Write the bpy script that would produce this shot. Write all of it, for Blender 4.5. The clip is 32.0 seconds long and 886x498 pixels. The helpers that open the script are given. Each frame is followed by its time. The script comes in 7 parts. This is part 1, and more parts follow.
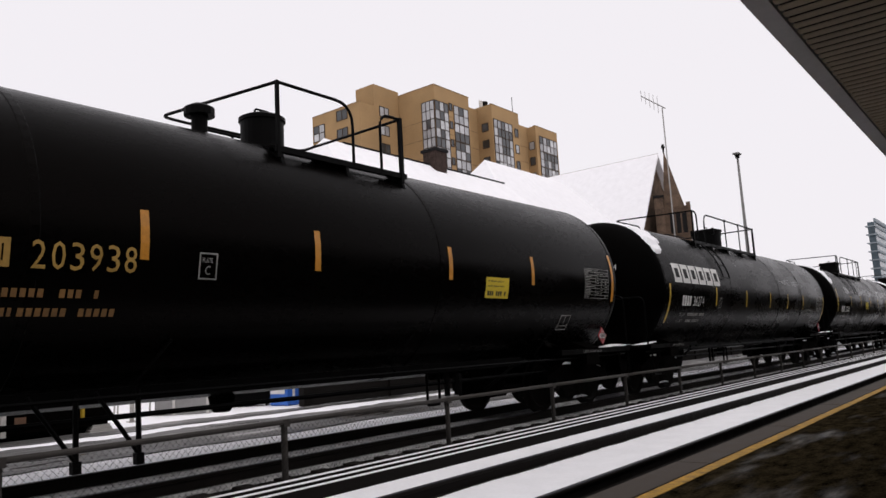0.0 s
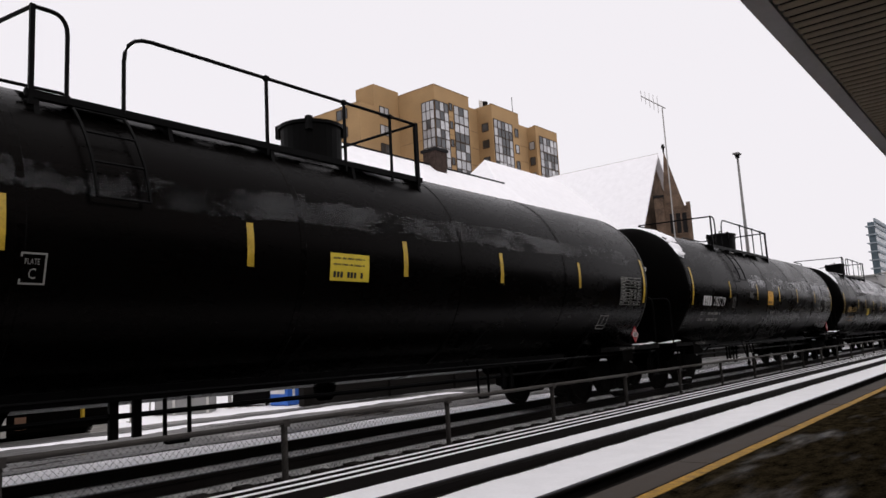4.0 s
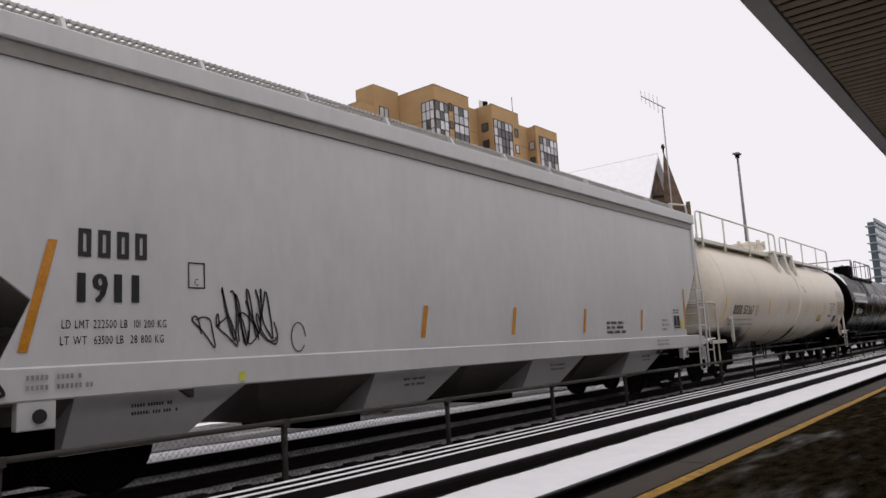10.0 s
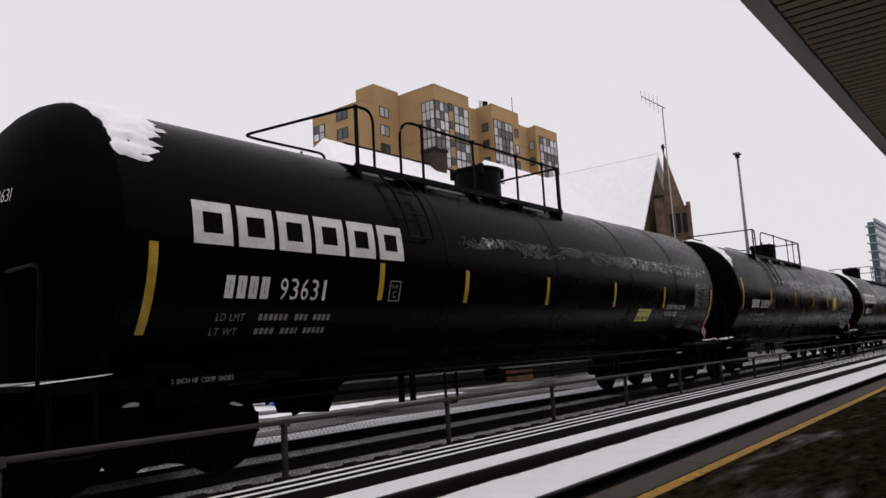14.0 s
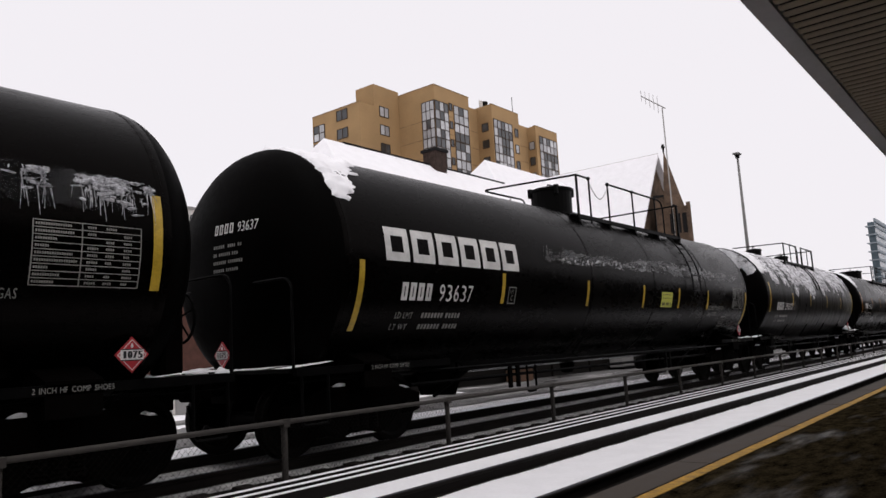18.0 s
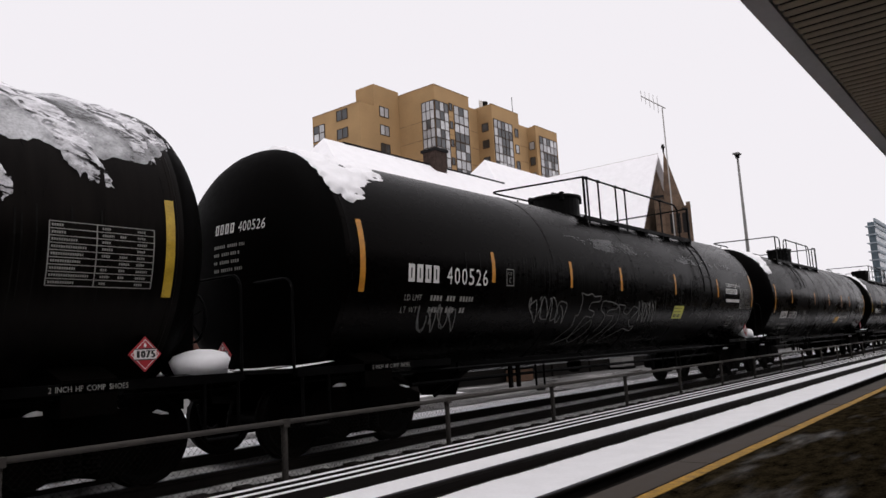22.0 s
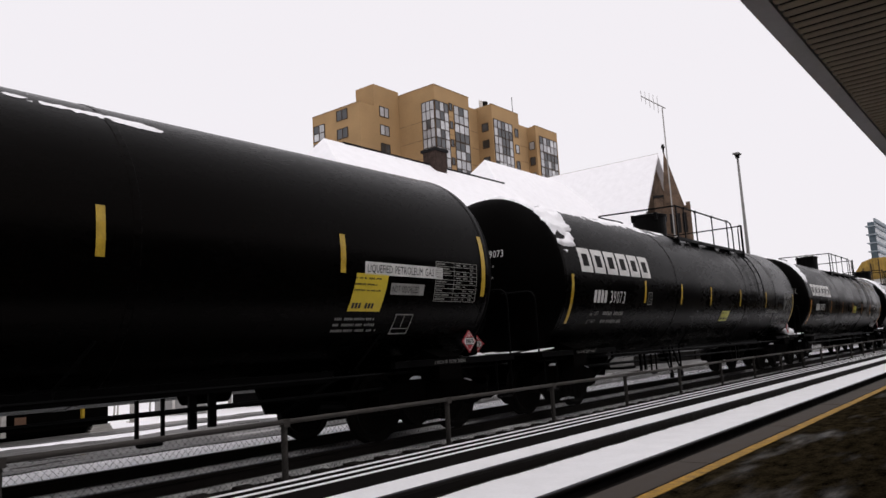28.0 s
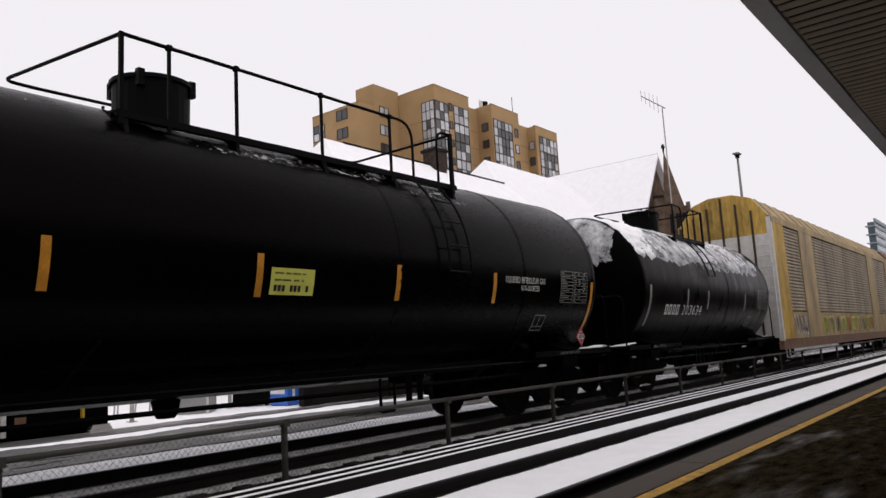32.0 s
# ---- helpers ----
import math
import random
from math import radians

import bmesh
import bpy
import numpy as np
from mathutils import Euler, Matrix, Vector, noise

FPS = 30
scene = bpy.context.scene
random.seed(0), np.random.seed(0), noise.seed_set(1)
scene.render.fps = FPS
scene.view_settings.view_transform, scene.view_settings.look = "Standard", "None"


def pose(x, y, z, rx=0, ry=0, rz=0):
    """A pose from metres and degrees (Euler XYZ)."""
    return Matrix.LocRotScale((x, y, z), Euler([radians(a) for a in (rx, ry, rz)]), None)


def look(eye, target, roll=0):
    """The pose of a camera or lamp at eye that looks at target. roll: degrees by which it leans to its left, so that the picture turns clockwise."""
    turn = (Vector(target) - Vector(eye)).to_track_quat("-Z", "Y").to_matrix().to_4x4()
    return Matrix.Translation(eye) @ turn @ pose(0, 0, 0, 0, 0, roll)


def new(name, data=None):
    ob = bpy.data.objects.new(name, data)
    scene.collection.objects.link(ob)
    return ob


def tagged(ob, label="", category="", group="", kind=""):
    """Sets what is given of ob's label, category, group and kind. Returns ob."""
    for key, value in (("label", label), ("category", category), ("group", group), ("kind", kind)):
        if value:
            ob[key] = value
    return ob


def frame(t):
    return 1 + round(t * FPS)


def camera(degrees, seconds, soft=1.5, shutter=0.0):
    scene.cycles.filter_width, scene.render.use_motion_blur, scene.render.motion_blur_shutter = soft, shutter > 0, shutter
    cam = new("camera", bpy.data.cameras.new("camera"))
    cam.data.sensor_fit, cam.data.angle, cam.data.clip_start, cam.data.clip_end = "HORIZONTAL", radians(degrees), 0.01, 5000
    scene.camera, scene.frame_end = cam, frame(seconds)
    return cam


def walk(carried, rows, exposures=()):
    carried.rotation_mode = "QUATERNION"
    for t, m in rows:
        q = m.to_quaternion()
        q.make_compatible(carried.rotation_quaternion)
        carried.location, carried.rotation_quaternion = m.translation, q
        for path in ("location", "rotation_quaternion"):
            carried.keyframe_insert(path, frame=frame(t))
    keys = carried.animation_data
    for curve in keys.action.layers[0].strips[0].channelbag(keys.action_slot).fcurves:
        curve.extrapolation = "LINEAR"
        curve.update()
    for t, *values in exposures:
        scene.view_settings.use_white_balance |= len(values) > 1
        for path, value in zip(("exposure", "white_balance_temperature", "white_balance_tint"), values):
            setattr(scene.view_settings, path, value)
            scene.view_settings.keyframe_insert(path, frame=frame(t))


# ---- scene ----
# World: x along the tracks, y across them away from the platform, z up from the freight track's rail top.
cam = camera(62.19, 32.0)
EYE = 1.17
RIGHT, DOWN, AHEAD = (0.62702, -0.77704, -0.05529), (0.07308, 0.12934, -0.98890), (0.77557, 0.61602, 0.13788)
STAND = Matrix(((RIGHT[0], -DOWN[0], -AHEAD[0], 0), (RIGHT[1], -DOWN[1], -AHEAD[1], 0), (RIGHT[2], -DOWN[2], -AHEAD[2], EYE), (0, 0, 0, 1)))
walk(cam, [(0.0, STAND), (32.0, STAND)], exposures=[(0.0, 0.0), (11.6, 0.0), (12.0, -0.06), (12.5, -0.15), (13.0, -0.23), (14.0, -0.2), (14.5, -0.06), (15.0, 0.0), (32.0, 0.0)])

# ---- light: overcast winter sky ----
world = bpy.data.worlds.new("sky")
scene.world = world
world.use_nodes = True
wn, wl = world.node_tree.nodes, world.node_tree.links
wn.clear()
w_out, w_bg = wn.new("ShaderNodeOutputWorld"), wn.new("ShaderNodeBackground")
w_sky = wn.new("ShaderNodeTexSky")
w_sky.sky_type, w_sky.sun_disc = "NISHITA", False
w_sky.sun_elevation, w_sky.sun_rotation, w_sky.air_density, w_sky.dust_density = radians(35), radians(200), 1.0, 4.0
w_scale = wn.new("ShaderNodeVectorMath")
w_scale.operation = "SCALE"
w_scale.inputs["Scale"].default_value = 0.06
w_mix = wn.new("ShaderNodeMix")
w_mix.data_type = "RGBA"
w_mix.inputs["Factor"].default_value = 0.94
w_mix.inputs["B"].default_value = (0.90, 0.865, 0.905, 1)
wl.new(w_sky.outputs[0], w_scale.inputs[0])
wl.new(w_scale.outputs[0], w_mix.inputs["A"])
wl.new(w_mix.outputs["Result"], w_bg.inputs["Color"])
w_bg.inputs["Strength"].default_value = 1.05
wl.new(w_bg.outputs[0], w_out.inputs[0])
sun = new("sun", bpy.data.lights.new("sun", "SUN"))
sun.data.energy, sun.data.angle, sun.data.color = 0.8, radians(40), (1.0, 0.97, 0.95)
sun.matrix_world = look((0, 0, 40), (6, 10, 0))


# ---- materials ----
def material(name, colour, rough=0.6, metal=0.0, spec=0.5, grain=0.0, scale=6.0, fine=60.0, bump=0.0, dark=0.7, stretch=(1, 1, 1), alpha=1.0, coat=0.0, vary=0.0):
    m = bpy.data.materials.new(name)
    m.use_nodes = True
    n, l = m.node_tree.nodes, m.node_tree.links
    b = n["Principled BSDF"]
    b.inputs["Roughness"].default_value, b.inputs["Metallic"].default_value = rough, metal
    b.inputs["Specular IOR Level"].default_value = spec
    b.inputs["Coat Weight"].default_value = coat
    b.inputs["Alpha"].default_value = alpha
    base = (*colour, 1)
    b.inputs["Base Color"].default_value = base
    if grain or bump or vary:
        co = n.new("ShaderNodeTexCoord")
        mp = n.new("ShaderNodeMapping")
        mp.inputs["Scale"].default_value = stretch
        l.new(co.outputs["Object"], mp.inputs["Vector"])
        big, small = n.new("ShaderNodeTexNoise"), n.new("ShaderNodeTexNoise")
        big.inputs["Scale"].default_value, big.inputs["Detail"].default_value = scale, 6
        small.inputs["Scale"].default_value, small.inputs["Detail"].default_value = fine, 4
        l.new(mp.outputs[0], big.inputs["Vector"])
        l.new(mp.outputs[0], small.inputs["Vector"])
        add = n.new("ShaderNodeMath")
        add.operation = "MULTIPLY_ADD"
        add.inputs[1].default_value, add.inputs[2].default_value = 0.6, 0.0
        l.new(big.outputs["Fac"], add.inputs[0])
        add2 = n.new("ShaderNodeMath")
        add2.operation = "MULTIPLY_ADD"
        add2.inputs[1].default_value = 0.4
        l.new(small.outputs["Fac"], add2.inputs[0])
        l.new(add.outputs[0], add2.inputs[2])
        ramp = n.new("ShaderNodeMapRange")
        ramp.inputs["From Min"].default_value, ramp.inputs["From Max"].default_value = 0.35, 0.65
        l.new(add2.outputs[0], ramp.inputs["Value"])
        mix = n.new("ShaderNodeMix")
        mix.data_type = "RGBA"
        mix.inputs["A"].default_value = (*[c * (1 - grain) for c in colour], 1)
        mix.inputs["B"].default_value = (*[min(1, c * (1 + grain * dark)) for c in colour], 1)
        l.new(ramp.outputs[0], mix.inputs["Factor"])
        last = mix.outputs["Result"]
        if vary:
            info, hsv = n.new("ShaderNodeObjectInfo"), n.new("ShaderNodeHueSaturation")
            rng = n.new("ShaderNodeMapRange")
            rng.inputs["To Min"].default_value, rng.inputs["To Max"].default_value = 1 - vary, 1 + vary
            l.new(info.outputs["Random"], rng.inputs["Value"])
            l.new(rng.outputs[0], hsv.inputs["Value"])
            l.new(last, hsv.inputs["Color"])
            last = hsv.outputs[0]
        l.new(last, b.inputs["Base Color"])
        rr = n.new("ShaderNodeMapRange")
        rr.inputs["To Min"].default_value, rr.inputs["To Max"].default_value = max(0.02, rough - min(0.12, 0.3 * rough) * (grain > 0)), min(1, rough + min(0.12, 0.3 * rough) * (grain > 0))
        l.new(ramp.outputs[0], rr.inputs["Value"])
        l.new(rr.outputs[0], b.inputs["Roughness"])
        if bump:
            bp = n.new("ShaderNodeBump")
            bp.inputs["Strength"].default_value, bp.inputs["Distance"].default_value = 0.6, bump
            l.new(add2.outputs[0], bp.inputs["Height"])
            l.new(bp.outputs[0], b.inputs["Normal"])
    return m


M = {}
M["tank_black"] = material("black_tank_paint", (0.0011, 0.0009, 0.0008), 0.27, spec=0.033, grain=0.2, scale=1.2, fine=14, stretch=(0.5, 1.5, 1))
M["tank_head"] = material("grimy_black_tank_head", (0.001, 0.0008, 0.0007), 0.55, spec=0.012, grain=0.3, scale=1.2, fine=14)
M["tank_brown"] = material("faded_black_tank_paint", (0.003, 0.0025, 0.0022), 0.36, spec=0.058, grain=0.9, scale=1.5, fine=7, stretch=(2.5, 1, 0.3), bump=0.002)
M["tank_white"] = material("cream_tank_paint", (0.68, 0.61, 0.51), 0.45, grain=0.1, scale=0.8, fine=9, bump=0.002)
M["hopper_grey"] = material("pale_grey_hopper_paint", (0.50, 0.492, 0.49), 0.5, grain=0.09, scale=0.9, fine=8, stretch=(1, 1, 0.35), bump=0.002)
# grime on the end gear; also the shade painted below the top chord
M["hopper_dark"] = material("grimy_shaded_hopper_paint", (0.22, 0.205, 0.185), 0.6, grain=0.2, scale=1.5, fine=14)
# grime and shade together, mixed into one darker copy of the hopper paint
M["hopper_soot_shade"] = material("sooty_shaded_hopper_paint", (0.10, 0.088, 0.075), 0.7, grain=0.4, scale=1.3, fine=12, bump=0.002)
M["black_steel"] = material("black_steel", (0.0016, 0.0015, 0.0015), 0.5, spec=0.045, grain=0.4, scale=4, fine=40, bump=0.002)
M["grimy_steel"] = material("grimy_running_gear", (0.0018, 0.0014, 0.0012), 0.8, spec=0.02, grain=0.5, scale=5, fine=45, bump=0.004)
M["wheel_steel"] = material("wheel_steel", (0.0025, 0.0021, 0.0019), 0.6, spec=0.04, grain=0.4, scale=6, fine=40)
M["grey_rail"] = material("grey_painted_rail", (0.40, 0.385, 0.36), 0.5, grain=0.15, scale=5)
M["cream_rail"] = material("cream_painted_rail", (0.56, 0.53, 0.46), 0.5, grain=0.15, scale=5)
M["stripe_yellow"] = material("yellow_reflective_tape", (0.46, 0.30, 0.025), 0.4, grain=0.3, scale=8, fine=50)
M["tape_bright"] = material("bright_yellow_tape", (0.80, 0.46, 0.02), 0.4, grain=0.15, scale=8, fine=50)
M["stripe_orange"] = material("amber_reflective_tape", (0.50, 0.21, 0.02), 0.4, grain=0.25, scale=8, fine=50)
M["stripe_pale"] = material("pale_yellow_tape", (0.60, 0.47, 0.16), 0.4, grain=0.2, scale=8, fine=50)
M["stencil_white"] = material("white_stencil_paint", (0.62, 0.61, 0.59), 0.55, grain=0.2, scale=4, fine=35)
M["stencil_grey"] = material("worn_white_stencil_paint", (0.24, 0.235, 0.22), 0.6, grain=0.35, scale=5, fine=35)
M["stencil_orange"] = material("orange_stencil_paint", (0.38, 0.225, 0.05), 0.55, grain=0.25, scale=4, fine=35)
M["stencil_amber"] = material("worn_orange_stencil_paint", (0.22, 0.11, 0.03), 0.6, grain=0.35, scale=5, fine=35)
M["stencil_black"] = material("black_stencil_paint", (0.012, 0.012, 0.012), 0.55, grain=0.3, scale=5, fine=35)
M["chalk"] = material("chalky_spray_paint", (0.13, 0.13, 0.125), 0.8, grain=0.5, scale=5, fine=30)
M["dark_spray"] = material("dark_spray_paint", (0.025, 0.025, 0.028), 0.6, grain=0.4, scale=5, fine=30)
M["placard_yellow"] = material("yellow_card", (0.66, 0.50, 0.04), 0.45, grain=0.08, scale=6)
M["placard_lime"] = material("yellow_green_card", (0.56, 0.56, 0.10), 0.45, grain=0.08, scale=6)
M["placard_orange"] = material("orange_yellow_card", (0.70, 0.38, 0.04), 0.45, grain=0.08, scale=6)
M["placard_red"] = material("red_placard", (0.40, 0.022, 0.03), 0.4, grain=0.1, scale=8)
M["placard_white"] = material("white_placard", (0.72, 0.70, 0.68), 0.45, grain=0.1, scale=8)
M["snow"] = material("snow", (0.87, 0.86, 0.88), 0.85, spec=0.2, grain=0.05, scale=2.2, fine=26, bump=0.007)
M["frost"] = material("crusted_frost", (0.55, 0.545, 0.56), 0.85, spec=0.2, grain=0.3, scale=7, fine=60, bump=0.01)
M["slush"] = material("dirty_slush", (0.2, 0.19, 0.185), 0.5, spec=0.3, grain=0.5, scale=1.6, fine=9, stretch=(0.4, 1.6, 1), bump=0.01)
M["trodden_snow"] = material("trodden_grey_snow", (0.46, 0.45, 0.445), 0.85, spec=0.2, grain=0.6, scale=6, fine=26, bump=0.02)
M["post_grey"] = material("grey_lamp_post_paint", (0.16, 0.155, 0.15), 0.5, spec=0.3, grain=0.2, scale=2)
M["ballast"] = material("wet_dark_ballast", (0.008, 0.0068, 0.006), 0.9, spec=0.05, grain=0.6, scale=9, fine=40, bump=0.03)
M["rail_steel"] = material("rusty_rail", (0.009, 0.007, 0.006), 0.7, spec=0.1, grain=0.4, scale=8, fine=60)
M["rail_top"] = material("worn_rail_head", (0.035, 0.036, 0.045), 0.5, metal=0.4, grain=0.2, scale=8)
M["tie"] = material("creosoted_tie", (0.012, 0.0095, 0.008), 0.85, spec=0.1, grain=0.45, scale=5, fine=50, stretch=(6, 1, 1), bump=0.006, vary=0.3)
M["timber"] = material("weathered_timber", (0.011, 0.0095, 0.0085), 0.85, spec=0.1, grain=0.4, scale=4, fine=50, stretch=(0.4, 5, 5), bump=0.006)
M["asphalt"] = material("wet_asphalt", (0.0238, 0.0181, 0.0103), 0.75, spec=0.05, grain=0.97, scale=5.5, fine=34, stretch=(0.7, 1.5, 1), bump=0.015)
M["concrete"] = material("platform_concrete", (0.062, 0.050, 0.041), 0.8, spec=0.2, grain=0.25, scale=3, fine=60, bump=0.003)
M["yellow_paint"] = material("worn_yellow_line_paint", (0.40, 0.225, 0.035), 0.7, spec=0.2, grain=0.6, scale=9, fine=60, bump=0.002)
M["fascia"] = material("grey_fascia_metal", (0.72, 0.69, 0.70), 0.55, spec=0.3, grain=0.12, scale=1.2, fine=10)
M["soffit"] = material("brown_ribbed_soffit", (0.56, 0.46, 0.34), 0.55, grain=0.15, scale=2, fine=12)
M["fence_steel"] = material("galvanised_fence_steel", (0.046, 0.041, 0.037), 0.65, spec=0.2, grain=0.3, scale=9, fine=60)
M["mesh_wire"] = material("dark_fence_wire", (0.009, 0.008, 0.007), 0.8, spec=0.05, grain=0.3, scale=9)
M["brick_tan"] = material("tan_brick_facade", (0.335, 0.215, 0.105), 0.9, spec=0.2, grain=0.15, scale=0.3, fine=6)
M["brick_red"] = material("red_brick", (0.075, 0.036, 0.028), 0.9, spec=0.15, grain=0.35, scale=1.2, fine=14, bump=0.004)
M["brick_brown"] = material("brown_stone", (0.115, 0.078, 0.055), 0.9, spec=0.15, grain=0.55, scale=1.6, fine=14, bump=0.01)
M["window_dark"] = material("dark_window_glass", (0.05, 0.052, 0.055), 0.12, spec=0.6, grain=0.3, scale=0.6, fine=3, vary=0.5)
M["window_pale"] = material("curtained_window_glass", (0.40, 0.40, 0.41), 0.18, spec=0.6, grain=0.25, scale=0.6, fine=3, vary=0.35)
M["mullion"] = material("brown_window_frame", (0.05, 0.034, 0.024), 0.7, spec=0.2, grain=0.2)
M["stone_trim"] = material("pale_trim", (0.55, 0.53, 0.50), 0.7, grain=0.15)
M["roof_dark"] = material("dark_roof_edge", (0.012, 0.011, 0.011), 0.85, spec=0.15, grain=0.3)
M["tower_glass"] = material("blue_grey_tower_glass", (0.07, 0.10, 0.12), 0.2, spec=0.4, grain=0.3, scale=0.4, fine=2)
M["tower_slab"] = material("pale_balcony_slab", (0.20, 0.23, 0.25), 0.7, grain=0.15)
M["blue_bin"] = material("blue_plastic", (0.03, 0.13, 0.50), 0.4, grain=0.15)
M["autorack_yellow"] = material("faded_yellow_rack_paint", (0.42, 0.265, 0.06), 0.65, spec=0.25, grain=0.6, scale=1.2, fine=10, stretch=(1, 1, 0.3), bump=0.003)
M["autorack_panel"] = material("galvanised_rack_panel", (0.30, 0.25, 0.185), 0.65, spec=0.25, grain=0.5, scale=1, fine=9, stretch=(1, 1, 0.4))
M["rack_beige"] = material("weathered_beige_rack_paint", (0.34, 0.25, 0.135), 0.7, spec=0.25, grain=0.5, scale=1.2, fine=10, stretch=(1, 1, 0.3))
M["rust"] = material("rusty_paint", (0.16, 0.085, 0.05), 0.8, grain=0.4, scale=3, fine=25)
M["wall_grey"] = material("grey_wall_panel", (0.24, 0.235, 0.23), 0.8, grain=0.2, scale=2)
M["wire_grey"] = material("grey_cable", (0.3, 0.29, 0.28), 0.6)


def broken(m, scale, stretch, lo, hi, a0, a1, twist=0.0, lean=0.0):
    """Lets the paint show through a thin crust, by noise."""
    n, l = m.node_tree.nodes, m.node_tree.links
    co, mp, tex, k = n.new("ShaderNodeTexCoord"), n.new("ShaderNodeMapping"), n.new("ShaderNodeTexNoise"), n.new("ShaderNodeMapRange")
    if lean:
        mp.vector_type = "TEXTURE"
        stretch = tuple(1 / s for s in stretch)
    mp.inputs["Scale"].default_value = stretch
    mp.inputs["Rotation"].default_value = (0, lean, 0)
    tex.inputs["Distortion"].default_value = twist
    tex.inputs["Scale"].default_value, tex.inputs["Detail"].default_value, tex.inputs["Roughness"].default_value = scale, 7, 0.65
    k.inputs["From Min"].default_value, k.inputs["From Max"].default_value = lo, hi
    k.inputs["To Min"].default_value, k.inputs["To Max"].default_value = a0, a1
    l.new(co.outputs["Object"], mp.inputs["Vector"])
    l.new(mp.outputs[0], tex.inputs["Vector"])
    l.new(tex.outputs["Fac"], k.inputs["Value"])
    l.new(k.outputs[0], n["Principled BSDF"].inputs["Alpha"])
    return m


broken(M["frost"], 11.0, (1.0, 1, 1.6), 0.50, 0.67, 0.0, 0.85)
M["thin_frost"] = broken(material("thin_frost_film", (0.58, 0.58, 0.60), 0.8, spec=0.2, grain=0.4, scale=3, fine=40), 2.6, (0.8, 1, 0.8), 0.36, 0.62, 0.12, 0.95)
M["crust"] = broken(material("snow_crust", (0.74, 0.73, 0.76), 0.85, spec=0.2, grain=0.4, scale=9, fine=60, stretch=(0.8, 1, 1.6), bump=0.06), 6.0, (0.75, 1, 2.2), 0.4, 0.5, 0.0, 1.0, 0.6, 0.42)
M["ice"] = material("clinging_white_ice", (0.50, 0.50, 0.52), 0.6, spec=0.3, grain=0.9, scale=20, fine=70)
M["brushed_snow"] = broken(material("wind_brushed_snow", (0.56, 0.56, 0.58), 0.85, spec=0.2, grain=0.9, scale=14, fine=60, stretch=(0.6, 1, 1.6), bump=0.05), 1.3, (0.5, 1, 1.5), 0.38, 0.60, 0.30, 0.95, 0.4, 0.42)
M["drip"] = material("dried_drip_streak", (0.005, 0.0047, 0.004), 0.5, spec=0.08, grain=0.5, scale=4, fine=20)
M["tan_cap"] = material("weathered_tan_coping", (0.24, 0.155, 0.08), 0.9, spec=0.2, grain=0.3, scale=0.8)
M["brick_soot"] = material("sooty_brick", (0.05, 0.034, 0.028), 0.9, spec=0.15, grain=0.6, scale=4, fine=16, bump=0.01)


def damp(m):
    """Damp, smoother patches with soft edges over the platform's grit."""
    n, l = m.node_tree.nodes, m.node_tree.links
    b = n["Principled BSDF"]
    co, mp, tex = n.new("ShaderNodeTexCoord"), n.new("ShaderNodeMapping"), n.new("ShaderNodeTexNoise")
    mp.inputs["Scale"].default_value = (0.55, 2.3, 1.0)
    tex.inputs["Scale"].default_value, tex.inputs["Detail"].default_value = 1.1, 5
    l.new(co.outputs["Object"], mp.inputs["Vector"])
    l.new(mp.outputs[0], tex.inputs["Vector"])
    for sock, lo, hi in (("Specular IOR Level", 0.0, 0.075), ("Roughness", 0.9, 0.4)):
        k = n.new("ShaderNodeMapRange")
        k.interpolation_type = "SMOOTHSTEP"
        k.inputs["From Min"].default_value, k.inputs["From Max"].default_value = 0.52, 0.72
        k.inputs["To Min"].default_value, k.inputs["To Max"].default_value = lo, hi
        l.new(tex.outputs["Fac"], k.inputs["Value"])
        for old in list(b.inputs[sock].links):
            l.remove(old)
        l.new(k.outputs[0], b.inputs[sock])


def slushy(m):
    """Snow, grey slush and wet dark lane, in streaks along the tracks."""
    n, l = m.node_tree.nodes, m.node_tree.links
    b = n["Principled BSDF"]
    co, mp, tex = n.new("ShaderNodeTexCoord"), n.new("ShaderNodeMapping"), n.new("ShaderNodeTexNoise")
    mp.inputs["Scale"].default_value = (0.34, 1.5, 1.0)
    tex.inputs["Scale"].default_value, tex.inputs["Detail"].default_value, tex.inputs["Roughness"].default_value = 0.9, 8, 0.62
    l.new(co.outputs["Object"], mp.inputs["Vector"])
    l.new(mp.outputs[0], tex.inputs["Vector"])
    ramp = n.new("ShaderNodeValToRGB")
    stops = ramp.color_ramp.elements
    stops[0].position, stops[0].color = 0.37, (0.035, 0.031, 0.028, 1)
    stops[1].position, stops[1].color = 0.72, (0.78, 0.77, 0.78, 1)
    for at, c in ((0.47, 0.065), (0.57, 0.15), (0.64, 0.30)):
        e = stops.new(at)
        e.color = (c, c * 0.965, c * 0.94, 1)
    l.new(tex.outputs["Fac"], ramp.inputs["Fac"])
    l.new(ramp.outputs["Color"], b.inputs["Base Color"])
    k = n.new("ShaderNodeMapRange")
    k.inputs["From Min"].default_value, k.inputs["From Max"].default_value = 0.36, 0.58
    k.inputs["To Min"].default_value, k.inputs["To Max"].default_value = 0.18, 0.85
    l.new(tex.outputs["Fac"], k.inputs["Value"])
    for old in list(b.inputs["Roughness"].links):
        l.remove(old)
    l.new(k.outputs[0], b.inputs["Roughness"])


slushy(M["slush"])
damp(M["asphalt"])

for k in ("tank_black", "tank_brown"):
    M[k].node_tree.nodes["Principled BSDF"].inputs["Specular Tint"].default_value = (1.0, 0.88, 0.82, 1)


